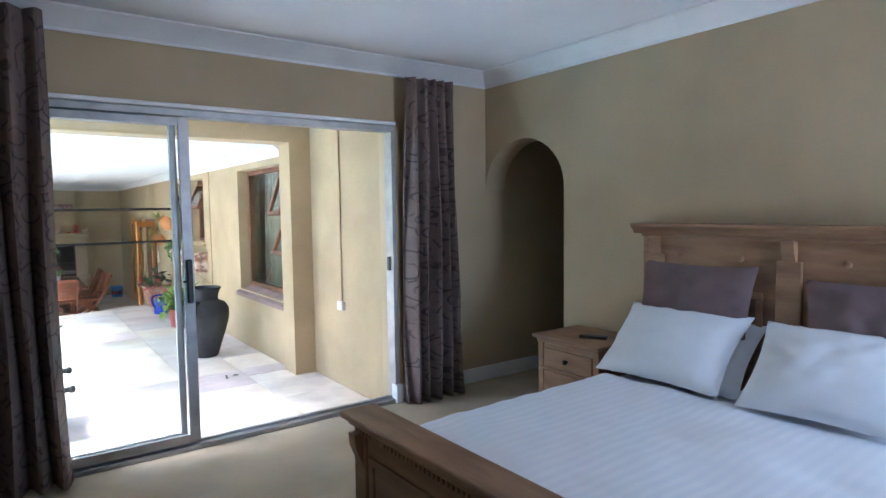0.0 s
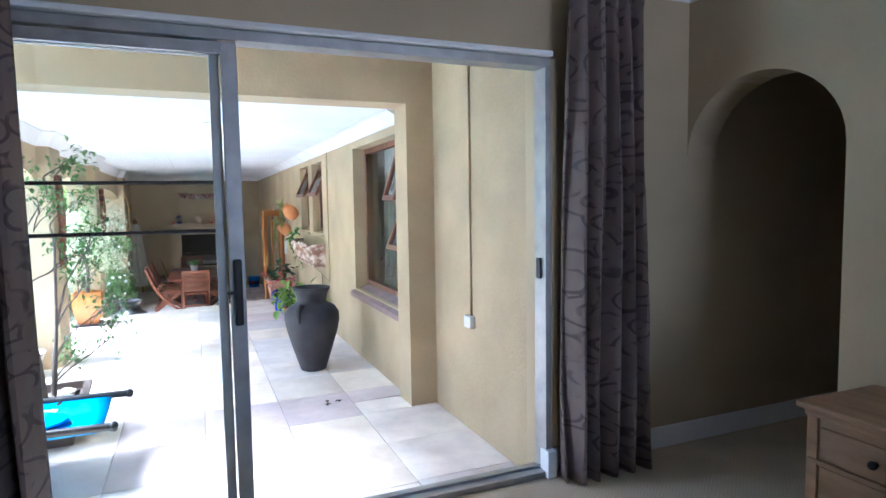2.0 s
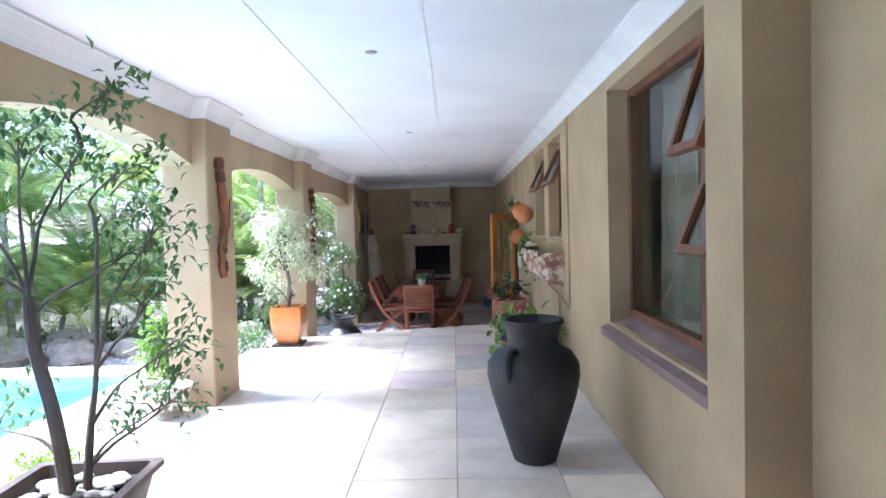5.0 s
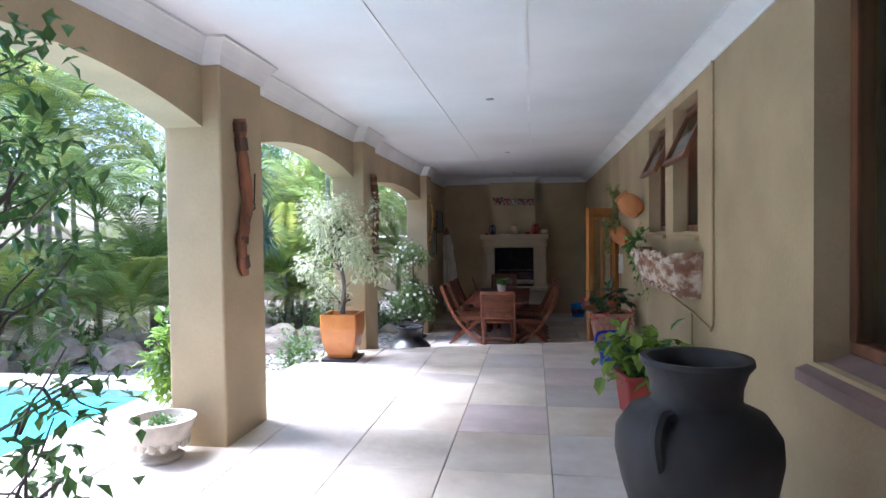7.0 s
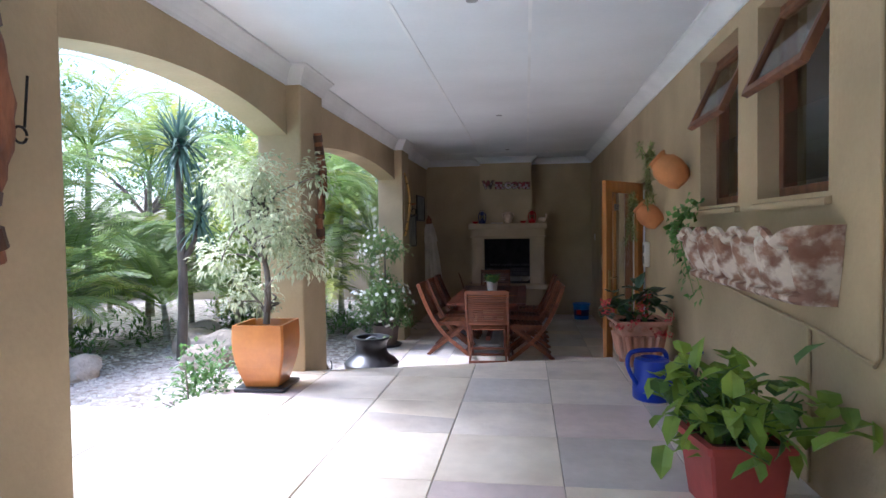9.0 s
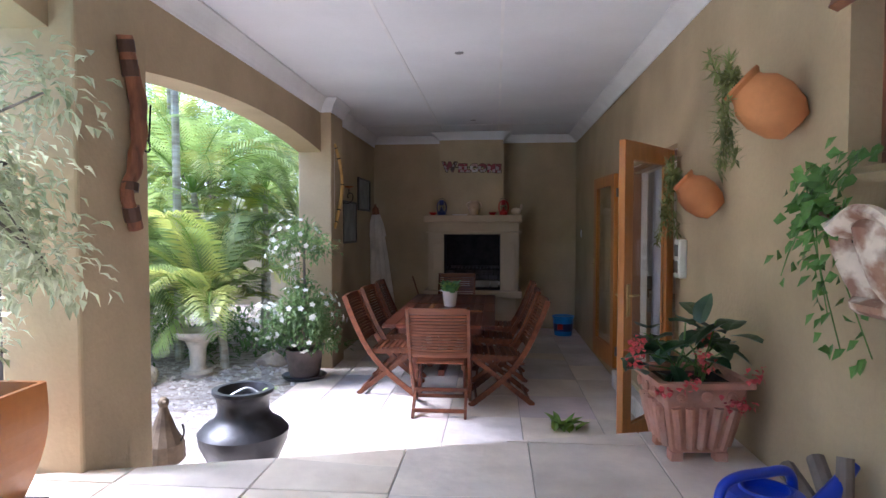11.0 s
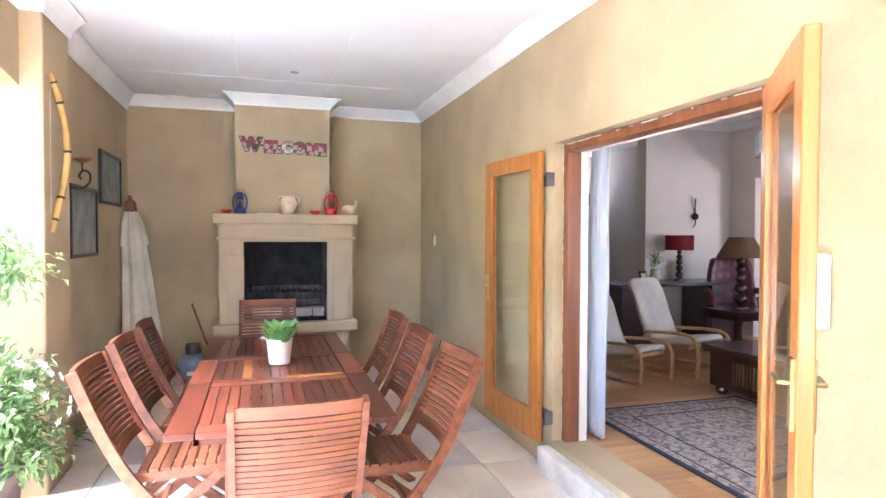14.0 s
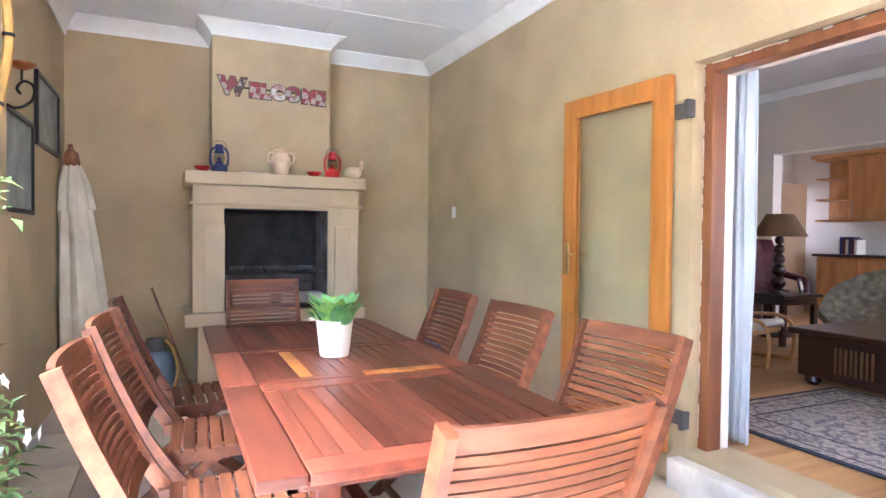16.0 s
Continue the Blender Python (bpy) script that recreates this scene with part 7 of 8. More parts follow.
pillow("cushion", bm_ @ pose(-0.17, -1.46, 0.98, 0, -76, 0) @ pose(0, 0, 0, 0, 0, 92), 0.76, 0.62, 0.13, M_MAUVE, "mauve square cushion propped on the headboard", "bed cushions", 9)


def nightstand():
    x0, x1, y0, y1, z = 3.62, 4.09, 1.73, 2.31, 0.858 - Z_BED
    e = empty("nightstand", pose((x0 + x1) / 2, (y0 + y1) / 2, Z_BED), "three-drawer antique pine nightstand beside the bed", "nightstand")
    hx, hy = (x1 - x0) / 2, (y1 - y0) / 2
    Build().box(-hx, hx, -hy + 0.02, hy - 0.02, 0.06, z - 0.06).box(-hx - 0.015, hx, -hy, hy, 0, 0.075, b=0.01).ob("body", M_PINE, e)
    Build().box(-hx - 0.05, hx + 0.01, -hy - 0.03, hy + 0.03, z - 0.03, z, b=0.01).box(-hx - 0.025, hx, -hy - 0.005, hy + 0.005, z - 0.06, z - 0.03, b=0.008).ob("top", M_PINE, e)
    Build().box(-hx - 0.012, -hx, -hy + 0.0, -hy + 0.05, 0.075, z - 0.06, b=0.005).box(-hx - 0.012, -hx, hy - 0.05, hy, 0.075, z - 0.06, b=0.005).ob("pilaster", M_PINE, e)
    for a, c in ((0.49, 0.63), (0.29, 0.46), (0.09, 0.26)):
        d = Build().box(-hx - 0.014, -hx + 0.01, -hy + 0.06, hy - 0.06, a, c, b=0.006).ob("drawer", M_PINE, e)
        Build().lathe([(0.012, 0), (0.009, 0.012), (0.018, 0.022), (0.016, 0.032), (0.005, 0.036)], 14, pose(-hx - 0.012, 0, (a + c) / 2, 0, -90, 0)).ob("knob", M_IRON, d, True)
    Build().box(-hx - 0.02, -hx, -hy + 0.01, hy - 0.01, 0.465, 0.485, b=0.004).ob("moulding", M_PINE, e)


nightstand()
tagged(Build().box(-0.1, 0.1, -0.028, 0.028, 0, 0.022, b=0.006).ob("remote_control", M_BLACK, m=pose(3.78, 1.92, 0.859, 0, 0, -65)), "slim dark remote control on the nightstand", "remote control")
e = empty("door_2", pose(5.98, 2.85, Z_BED), "dark brown panelled door at the passage end", "door", kind="structure")
Build().box(-0.05, 0.0, -0.42, 0.42, 0, 2.05, b=0.006).ob("leaf", M_DARKDOOR, e)
for z0, z1 in ((0.15, 0.9), (1.0, 1.9)):
    for y in (-0.2, 0.2):
        Build().box(-0.062, -0.05, y - 0.14, y + 0.14, z0, z1, b=0.005).ob("panel", M_DARKDOOR, e)


# ---- living room ----
def coffee_chest():
    e = empty("coffee_table", pose(5.22, 14.92, Z_IN), "dark mahogany chest coffee table with slatted panels", "coffee table")
    Build().box(-0.37, 0.37, -0.72, 0.72, 0.07, 0.38, b=0.008).ob("body", M_MAHOG, e)
    Build().box(-0.42, 0.42, -0.78, 0.78, 0.38, 0.43, b=0.014).ob("top", M_MAHOG, e)
    for y in (-0.36, 0.3):
        b = Build()
        for k in range(8):
            b.box(-0.382, -0.37, y - 0.13 + k * 0.036, y - 0.13 + k * 0.036 + 0.014, 0.13, 0.32)
        b.ob("slats", M_SHADE, e)
    for sx in (-1, 1):
        for sy in (-1, 1):
            Build().lathe([(0.035, 0), (0.06, 0.03), (0.05, 0.07)], 14, pose(sx * 0.3, sy * 0.64, 0)).ob("foot", M_MAHOG, e, True)


coffee_chest()
tagged(Build().box(3.45, 4.95, 12.9, 15.42, Z_IN, Z_IN + 0.012, b=0.004).ob("rug", M_RUGEDGE), "navy and cream patterned persian rug on boards", "rug")
o = Build().box(3.485, 4.915, 12.935, 15.385, Z_IN + 0.0115, Z_IN + 0.0135).ob("field", M_RUG)
o.parent = bpy.data.objects["rug"]
for k, (a, c) in enumerate(((0.09, 0.1), (0.27, 0.285))):
    b = Build()
    z = Z_IN + 0.0137
    b.box(3.45 + a, 3.45 + c, 12.9 + a, 15.42 - a, z, z + 0.001).box(4.95 - c, 4.95 - a, 12.9 + a, 15.42 - a, z, z + 0.001).box(3.45 + c, 4.95 - c, 12.9 + a, 12.9 + c, z, z + 0.001).box(3.45 + c, 4.95 - c, 15.42 - c, 15.42 - a, z, z + 0.001)
    b.ob("border", M_RUGEDGE, bpy.data.objects["rug"])


def lounge_chair(m):
    """A bent birch armchair with a long cushion; it faces +y."""
    e = empty("lounge_chair", m, "bent birch lounge chair with a cream cushion", "armchair", "lounge chairs")
    for s in (-1, 1):
        pts = spline([(s * 0.3, 0.42, 0.0), (s * 0.3, 0.44, 0.26), (s * 0.3, 0.38, 0.42), (s * 0.3, 0.2, 0.46), (s * 0.3, -0.3, 0.42)], 5)
        Build().tube(pts, 0.02, n=8).ob("arm", M_BIRCH, e, True)
        Build().tube([(s * 0.3, 0.42, 0.02), (s * 0.3, -0.35, 0.02)], 0.024, n=8).ob("runner", M_BIRCH, e, True)
    path = spline([(0, 0.36, 0.4), (0, 0.1, 0.36), (0, -0.18, 0.32), (0, -0.32, 0.5), (0, -0.46, 0.85), (0, -0.56, 1.0)], 6)
    v, f = [], []
    for j, p in enumerate(path):
        for i, x in enumerate((-0.27, -0.2, 0, 0.2, 0.27)):
            v.append((x, p.y, p.z + (0.04 if 0 < i < 4 else 0.0)))
    for j in range(len(path) - 1):
        for i in range(4):
            f.append((5 * j + i, 5 * j + i + 1, 5 * j + 6 + i, 5 * j + 5 + i))
    b = Build()
    b.add(v, f)
    o = b.ob("cushion", M_CREAMCLOTH, e, True)
    o.modifiers.new("thick", "SOLIDIFY").thickness = 0.06
    for y, z in ((0.3, 0.33), (-0.3, 0.36)):
        Build().box(-0.3, 0.3, y - 0.015, y + 0.015, z - 0.03, z + 0.02).ob("crossbar", M_BIRCH, e)
    return e


c1 = lounge_chair(pose(5.24, 16.5, Z_IN, 0, 0, -165) @ Matrix.Scale(0.88, 4))
copy_thing(c1, pose(4.5, 16.36, Z_IN, 0, 0, -163) @ Matrix.Scale(0.88, 4))


def staircase():
    e = empty("staircase", pose(4.7, 21.5, Z_IN), "dark wooden closed-riser stairs against the hall wall", "stairs")
    for k in range(12):
        Build().box(0.2 * k - 0.02, 0.2 * k + 0.225, -0.45, 0.49, 0.18 * k + 0.14, 0.18 * k + 0.18, b=0.006).ob("tread", M_DARKDOOR, e)
        Build().box(0.2 * k, 0.2 * k + 0.03, -0.44, 0.49, 0.18 * k - (0.04 if k else 0.0), 0.18 * k + 0.139).ob("riser", M_DARKDOOR, e)


staircase()


def side_table():
    e = empty("side_table", pose(6.4, 16.95, Z_IN), "small dark wooden side table", "side table")
    Build().box(-0.3, 0.3, -0.3, 0.3, 0.49, 0.53, b=0.008).box(-0.26, 0.26, -0.26, 0.26, 0.42, 0.49).ob("top", M_MAHOG, e)
    for sx in (-1, 1):
        for sy in (-1, 1):
            Build().box(sx * 0.24 - 0.025, sx * 0.24 + 0.025, sy * 0.24 - 0.025, sy * 0.24 + 0.025, 0, 0.42).ob("leg", M_MAHOG, e)


side_table()


def ball_lamp(x, y, z, n, r, material, shade_r, shade_h, label, drum=False):
    e = empty("table_lamp", pose(x, y, z), label, "lamp")
    Build().lathe([(r * 1.4, 0), (r * 1.4, 0.02), (r * 0.6, 0.035)], 18).ob("base", M_MAHOG, e, True)
    h = 0.03
    for k in range(n):
        rr = r * (1 - 0.09 * k)
        Build().ball((0, 0, h + rr), rr, 14).ob("turned_ball", M_MAHOG, e, True)
        h += rr * 1.85
    top = shade_r if drum else shade_r * 0.5
    Build().lathe([(shade_r, h), (top, h + shade_h), (top - 0.008, h + shade_h), (shade_r - 0.008, h + 0.004)], 28).ob("shade", material, e, True)


ball_lamp(6.45, 16.98, Z_IN + 0.53, 5, 0.075, M_SHADE, 0.27, 0.24, "turned dark wood lamp with a brown coolie shade")
ball_lamp(6.4, 18.0, Z_IN + 0.78, 5, 0.05, M_REDSHADE, 0.18, 0.2, "turned dark wood lamp with a crimson drum shade", True)


def desk():
    e = empty("desk", pose(6.2, 17.95, Z_IN), "long dark wooden desk against the wall", "desk")
    Build().box(-0.95, 0.95, -0.32, 0.32, 0.74, 0.78, b=0.008).ob("top", M_MAHOG, e)
    for x in (-0.9, 0.45):
        Build().box(x, x + 0.45, -0.28, 0.3, 0.0, 0.74).ob("pedestal", M_MAHOG, e)


desk()


def red_chair():
    e = empty("desk_chair", pose(6.75, 17.35, Z_IN, 0, 0, 150), "buttoned oxblood leather desk chair", "chair")
    cloth_box("seat", -0.3, 0.3, -0.28, 0.3, 0.38, 0.52, M_REDLEATHER, e, rnd=0.1)
    b = Build()
    n = 16
    v = []
    for j in range(n + 1):
        for i in range(n + 1):
            u, t = i / n, j / n
            x = (u - 0.5) * (0.6 - 0.12 * t ** 3)
            dim = 0.02 * abs(math.sin(math.pi * 5 * u + (math.pi / 2 if j % 4 else 0)) * math.sin(math.pi * 5 * t))
            v.append((x, -0.3 - 0.12 * t - 0.06 * (1 - (2 * u - 1) ** 2) + dim, 0.45 + 0.62 * t))
    b.add(v, [(j * (n + 1) + i, j * (n + 1) + i + 1, (j + 1) * (n + 1) + i + 1, (j + 1) * (n + 1) + i) for j in range(n) for i in range(n)])
    o = b.ob("back", M_REDLEATHER, e, True)
    o.modifiers.new("thick", "SOLIDIFY").thickness = 0.07
    for s in (-1, 1):
        Build().tube(spline([(s * 0.3, -0.3, 0.68), (s * 0.33, 0.0, 0.66), (s * 0.32, 0.22, 0.62), (s * 0.31, 0.22, 0.4)], 4), 0.04, n=10).ob("arm", M_REDLEATHER, e, True)
    Build().lathe([(0.3, 0), (0.28, 0.05), (0.04, 0.1), (0.03, 0.38)], 10).ob("pedestal", M_MAHOG, e)


red_chair()


def papasan():
    e = empty("round_chair", pose(6.75, 16.0, Z_IN) @ Matrix.Scale(0.8, 4), "round papasan chair with a sage floral cushion", "armchair")
    Build().lathe([(0.4, 0), (0.42, 0.02), (0.3, 0.16), (0.34, 0.2)], 24).ob("base", M_BIRCH, e, True)
    tilt = pose(0, 0, 0.3, 0, -32, 0)
    Build().lathe([(0.1, 0.0), (0.4, 0.08), (0.62, 0.28), (0.68, 0.42), (0.64, 0.48), (0.5, 0.36), (0.3, 0.22), (0.05, 0.18)], 30, tilt, lump=0.05, flute=9, depth=0.02).ob("cushion", M_FLORAL, e, True)


papasan()
e = picture("wall_picture", 18.3, 8.0, 8.45, 0.95, 1.85, M_UMB, "brown-framed print with a wide cream mount", "y", "living pictures")
e.matrix_world = pose(8.76, 18.898, 1.0, 0, 0, -90)
e = empty("wall_sconce", pose(6.85, 18.3, 1.35), "dark iron wall sconce with a feathered spray", "sconce")
Build().ball((0, -0.05, 0.0), 0.05, 12).ob("bowl", M_IRON, e, True)
Build().tube(spline([(0, -0.01, -0.15), (0.0, -0.06, -0.1), (0, -0.05, 0.1), (0.02, -0.04, 0.25)], 4), 0.008).tube([(0, -0.04, 0.05), (-0.06, -0.04, 0.28)], 0.006, 0.002).ob("stem", M_IRON, e)
random.seed(7)
e = empty("vase_of_flowers", pose(6.05, 18.05, Z_IN + 0.78), "glass vase of small yellow flowers on the desk", "vase")
Build().lathe([(0.05, 0), (0.07, 0.06), (0.05, 0.13), (0.06, 0.16), (0.05, 0.155)], 16).ob("vase", M_STONE, e, True)
b = Build()
crown(b, (0, 0, 0.28), 0.14, 160, 0.05, 0.02, up=0.5, hollow=0.1)
b.ob("stems", M_LIME, e)
for x, y in ((5.75, 17.85), (6.62, 16.83)):
    e = empty("photo_frame", pose(x, y, (Z_IN + 0.78) if y > 17.5 else (Z_IN + 0.53), 0, 0, 25), "small dark photo frame standing up", "photo frame", "photo frames")
    Build().box(-0.09, 0.09, -0.008, 0.008, 0, 0.15, pose(0, 0, 0, -12, 0, 0), b=0.004).ob("frame", M_BLACK, e)
    Build().box(-0.06, 0.06, -0.011, -0.008, 0.03, 0.12, pose(0, 0, 0, -12, 0, 0)).ob("print", M_UMB, e)


# ---- kitchen ----
def kitchen():
    e = empty("wall_cabinets", pose(9.4, 16.53, 1.06), "honey oak kitchen wall cabinets with an open end shelf", "cabinet")
    Build().box(-0.34, -0.002, -1.75, 1.35, 0, 0.9).ob("body", M_CABINET, e)
    for k in range(6):
        y = -1.72 + k * 0.51
        d = Build().box(-0.365, -0.34, y, y + 0.49, 0.02, 0.88, b=0.005).ob("door", M_CABINET, e)
        Build().tube([(-0.375, y + (0.44 if k % 2 else 0.05), 0.1), (-0.375, y + (0.44 if k % 2 else 0.05), 0.3)], 0.008).ob("handle", M_STEEL, d)
    b = Build()
    for z in (0.0, 0.3, 0.6, 0.87):
        b.box(-0.34, -0.002, 1.351, 1.8, z, z + 0.025)
    b.box(-0.03, -0.002, 1.351, 1.8, 0.025, 0.87)
    b.ob("shelves", M_CABINET, e)
    Build().box(-0.4, -0.002, -1.8, 1.85, 0.901, 0.96, b=0.01).ob("cornice", M_CABINET, e)
    e = empty("base_cabinets", pose(9.4, 16.12, Z_IN), "honey oak kitchen base cabinets with a dark worktop", "cabinet")
    Build().box(-0.6, -0.002, -1.75, 2.0, 0.0, 0.86).ob("body", M_CABINET, e)
    Build().box(-0.64, -0.002, -1.8, 2.05, 0.861, 0.9, b=0.006).ob("worktop", M_MAHOG, e)
    for k in range(7):
        y = -1.72 + k * 0.53
        if k == 4:
            Build().box(-0.625, -0.6, y, y + 0.51, 0.1, 0.82, b=0.005).ob("oven", M_BLACK, e)
        else:
            Build().box(-0.622, -0.6, y, y + 0.51, 0.1, 0.82, b=0.005).ob("door", M_CABINET, e)
    e = empty("cook_books", pose(9.1, 17.7, Z_IN + 0.9), "leaning row of cook books on the worktop", "books")
    for k in range(7):
        Build().box(-0.1, 0.1, k * 0.04, k * 0.04 + 0.032, 0, 0.2 + 0.02 * (k % 3), b=0.003).ob("book", (M_UMB, M_REDLEATHER, M_NAVY)[k % 3], e)
    e = empty("tall_cupboard", pose(8.53, 18.64, Z_IN), "tall plain tan cupboard beside the kitchen wall", "cupboard")
    Build().box(-0.1, 0.44, -0.24, 0.24, 0, 1.9, b=0.006).ob("body", M_TAN, e)


kitchen()


# ---- garden ----
def frond(bd, rib, base, az, el, ln, droop, leafl, n=30, twist=0.0):
    """An arching feather leaf: a rib and two rows of narrow drooping leaflets."""
    d0 = Vector((math.cos(az) * math.cos(el), math.sin(az) * math.cos(el), math.sin(el)))
    side = Vector((-math.sin(az), math.cos(az), 0))
    pts = []
    p, d = Vector(base), d0.copy()
    k = 14
    for j in range(k + 1):
        pts.append(p.copy())
        p = p + d * ln / k
        d = (d + Vector((0, 0, -droop / k * (0.4 + 1.6 * j / k)))).normalized()
    rib.tube(pts, 0.012, 0.003, 4)
    for j in range(n):
        t = 0.16 + 0.84 * j / (n - 1)
        x = t * k
        i = min(k - 1, int(x))
        q = pts[i].lerp(pts[i + 1], x - i)
        tan = (pts[i + 1] - pts[i]).normalized()
        up = side.cross(tan) * -1 if side.cross(tan).z < 0 else side.cross(tan)
        ll = leafl * math.sin(math.pi * (0.12 + 0.83 * t)) ** 0.7 * random.uniform(0.9, 1.1)
        for s in (-1, 1):
            dd = (side * s * 0.85 + tan * 0.75 + up * 0.25).normalized()
            w = 0.034
            m = q + dd * ll * 0.5
            e_ = q + dd * ll + Vector((0, 0, -0.28 * ll))
            wv = tan * w / 2
            bd.add([q, m + wv, m - wv, e_], [(0, 2, 1), (1, 2, 3)])


def palm(x, y, z, h, n, ln, seed, yellow=0.2, label="areca palm with arching feathery fronds"):
    random.seed(seed)
    e = empty("palm_tree", pose(x, y, z), label, "palm", "garden palms")
    tr, rib, g, yl = Build(), Build(), Build(), Build()
    top = Vector((random.uniform(-0.15, 0.15), random.uniform(-0.15, 0.15), h))
    tr.tube(spline([(0, 0, 0), (top.x * 0.2, top.y * 0.2, h * 0.5), top], 5), 0.055, 0.04, 8)
    for k in range(n):
        az = k * 2.4 + random.uniform(-0.3, 0.3)
        el = random.uniform(0.35, 1.35)
        reach = ln * 0.75
        tx, ty = x + reach * math.cos(az) * math.cos(el * 0.7), y + reach * math.sin(az) * math.cos(el * 0.7)
        if tx > -0.95 or (x > -2.3 and tx > -1.2 and ty > 14.5):
            continue
        frond(yl if random.random() < yellow else g, rib, top, az, el, ln * random.uniform(0.75, 1.1), random.uniform(0.9, 1.9), 0.5 * random.uniform(0.8, 1.15), 34)
    tr.ob("trunk", M_PALMTRUNK, e, True)
    rib.ob("ribs", M_LIME, e)
    g.ob("fronds", M_PALM, e)
    if yellow:
        yl.ob("yellow_fronds", M_PALMY, e)
    return e


random.seed(100)
spots = [(-1.45, 15.35, 0.75, 11, 1.5), (-2.3, 16.6, 2.1, 13, 1.9), (-1.2, 17.2, 1.5, 12, 1.8), (-3.0, 15.6, 1.1, 12, 1.8), (-3.2, 17.6, 2.6, 13, 2.0), (-2.2, 18.6, 1.6, 12, 2.0), (-4.4, 16.6, 1.5, 12, 2.0), (-1.4, 19.4, 2.8, 12, 2.0),
         (-5.2, 14.6, 1.2, 12, 1.9), (-5.6, 13.0, 1.6, 13, 2.0), (-6.3, 11.6, 1.1, 12, 1.9), (-6.6, 13.8, 2.5, 13, 2.1), (-5.9, 15.9, 2.4, 12, 2.1), (-4.2, 19.0, 2.4, 13, 2.2), (-7.2, 10.0, 1.4, 12, 2.0), (-7.4, 12.4, 2.9, 13, 2.2),
         (-7.0, 8.4, 1.0, 12, 1.9), (-7.6, 6.8, 1.8, 13, 2.1), (-4.6, 13.4, 0.6, 10, 1.5), (-6.0, 17.8, 2.2, 12, 2.2), (-7.3, 5.0, 1.2, 12, 2.0), (-7.8, 15.2, 2.7, 12, 2.2), (-6.5, 19.6, 2.6, 12, 2.3), (-8.3, 9.2, 2.8, 12, 2.2), (-8.2, 3.4, 2.2, 12, 2.2), (-2.0, 15.9, 0.5, 13, 1.5), (-2.9, 16.2, 0.7, 13, 1.7), (-3.6, 16.9, 0.9, 14, 1.9), (-2.6, 17.6, 1.0, 14, 1.9), (-4.0, 15.2, 0.6, 12, 1.6), (-5.0, 16.2, 0.8, 13, 1.9), (-6.2, 12.6, 0.5, 13, 1.8), (-6.9, 11.2, 0.7, 13, 1.9), (-5.6, 14.2, 0.5, 12, 1.8), (-7.6, 9.4, 0.6, 13, 1.9), (-7.5, 7.4, 0.7, 13, 1.9), (-2.0, 17.9, 2.2, 14, 2.0), (-3.9, 17.9, 1.8, 14, 2.1), (-6.6, 15.0, 1.4, 13, 2.0), (-7.9, 5.8, 0.9, 13, 2.0), (-8.4, 11.6, 1.9, 13, 2.1), (-8.5, 13.8, 1.4, 13, 2.1), (-8.0, 12.9, 0.4, 14, 1.9), (-8.6, 14.8, 0.6, 14, 2.0), (-8.0, 16.6, 0.5, 14, 2.0), (-8.8, 10.6, 0.5, 14, 1.9), (-8.6, 8.2, 0.5, 14, 1.9), (-7.4, 18.4, 0.6, 14, 2.0), (-7.2, 14.0, 3.3, 16, 2.3), (-7.7, 15.7, 3.6, 16, 2.3), (-6.7, 12.5, 3.1, 16, 2.2), (-2.2, 15.72, 5.0, 16, 1.9), (-2.85, 16.75, 5.2, 16, 2.0)]
# The last two palms' high unseen crowns are added to shade the table.
for k, (x, y, h, n, ln) in enumerate(spots):
    palm(x, y, -0.52, h + (0.8 if x < -5.5 and h > 1 else 0.0), n + 6, ln, 200 + k, yellow=(0.4 if k % 3 == 1 else 0.2))
b = Build()
b.box(-9.6, -9.35, -4, 21.2, -0.6, 1.25).box(-9.35, -0.58, 20.9, 21.15, -0.6, 1.25)
structure(b.ob("wall_garden", M_GARDENWALL), "beige plastered garden boundary wall", "wall")


def yucca():
    """A branched trunk with heads of long stiff narrow leaves, the old ones hanging."""
    random.seed(350)
    e = empty("yucca_tree", pose(-2.95, 13.9, -0.52), "blue-green yucca with drooping sword leaves on a thin trunk", "tree")
    b, lv = Build(), Build()
    b.tube(spline([(0, 0, 0), (0.05, 0.0, 1.0), (0.0, 0.05, 1.9), (0.05, 0.0, 2.9)], 5), 0.07, 0.045, 9)
    b.tube(spline([(0.02, 0.02, 1.3), (0.2, 0.05, 1.6), (0.3, 0.0, 1.95)], 4), 0.045, 0.035, 8)
    for c, r, n in (((0.05, 0, 2.95), 0.72, 170), ((0.3, 0, 1.98), 0.55, 110)):
        for _ in range(n):
            d = rnd_dir(0.25)
            ln = r * random.uniform(0.75, 1.1)
            side = d.cross(Vector((0, 0, 1)))
            side = (side.normalized() if side.length > 1e-3 else Vector((1, 0, 0))) * 0.02
            base = Vector(c) + Vector((0, 0, random.uniform(-0.25, 0.05)))
            fall = Vector((0, 0, -0.3 * ln * random.random()))
            mid = base + d * ln * 0.5
            lv.add([base + side * 0.6, base - side * 0.6, mid - side, mid + side, base + d * ln + fall], [(0, 1, 2, 3), (3, 2, 4)])
    b.ob("trunk", M_BARK, e, True)
    lv.ob("leaves", M_YUCCA, e)


yucca()


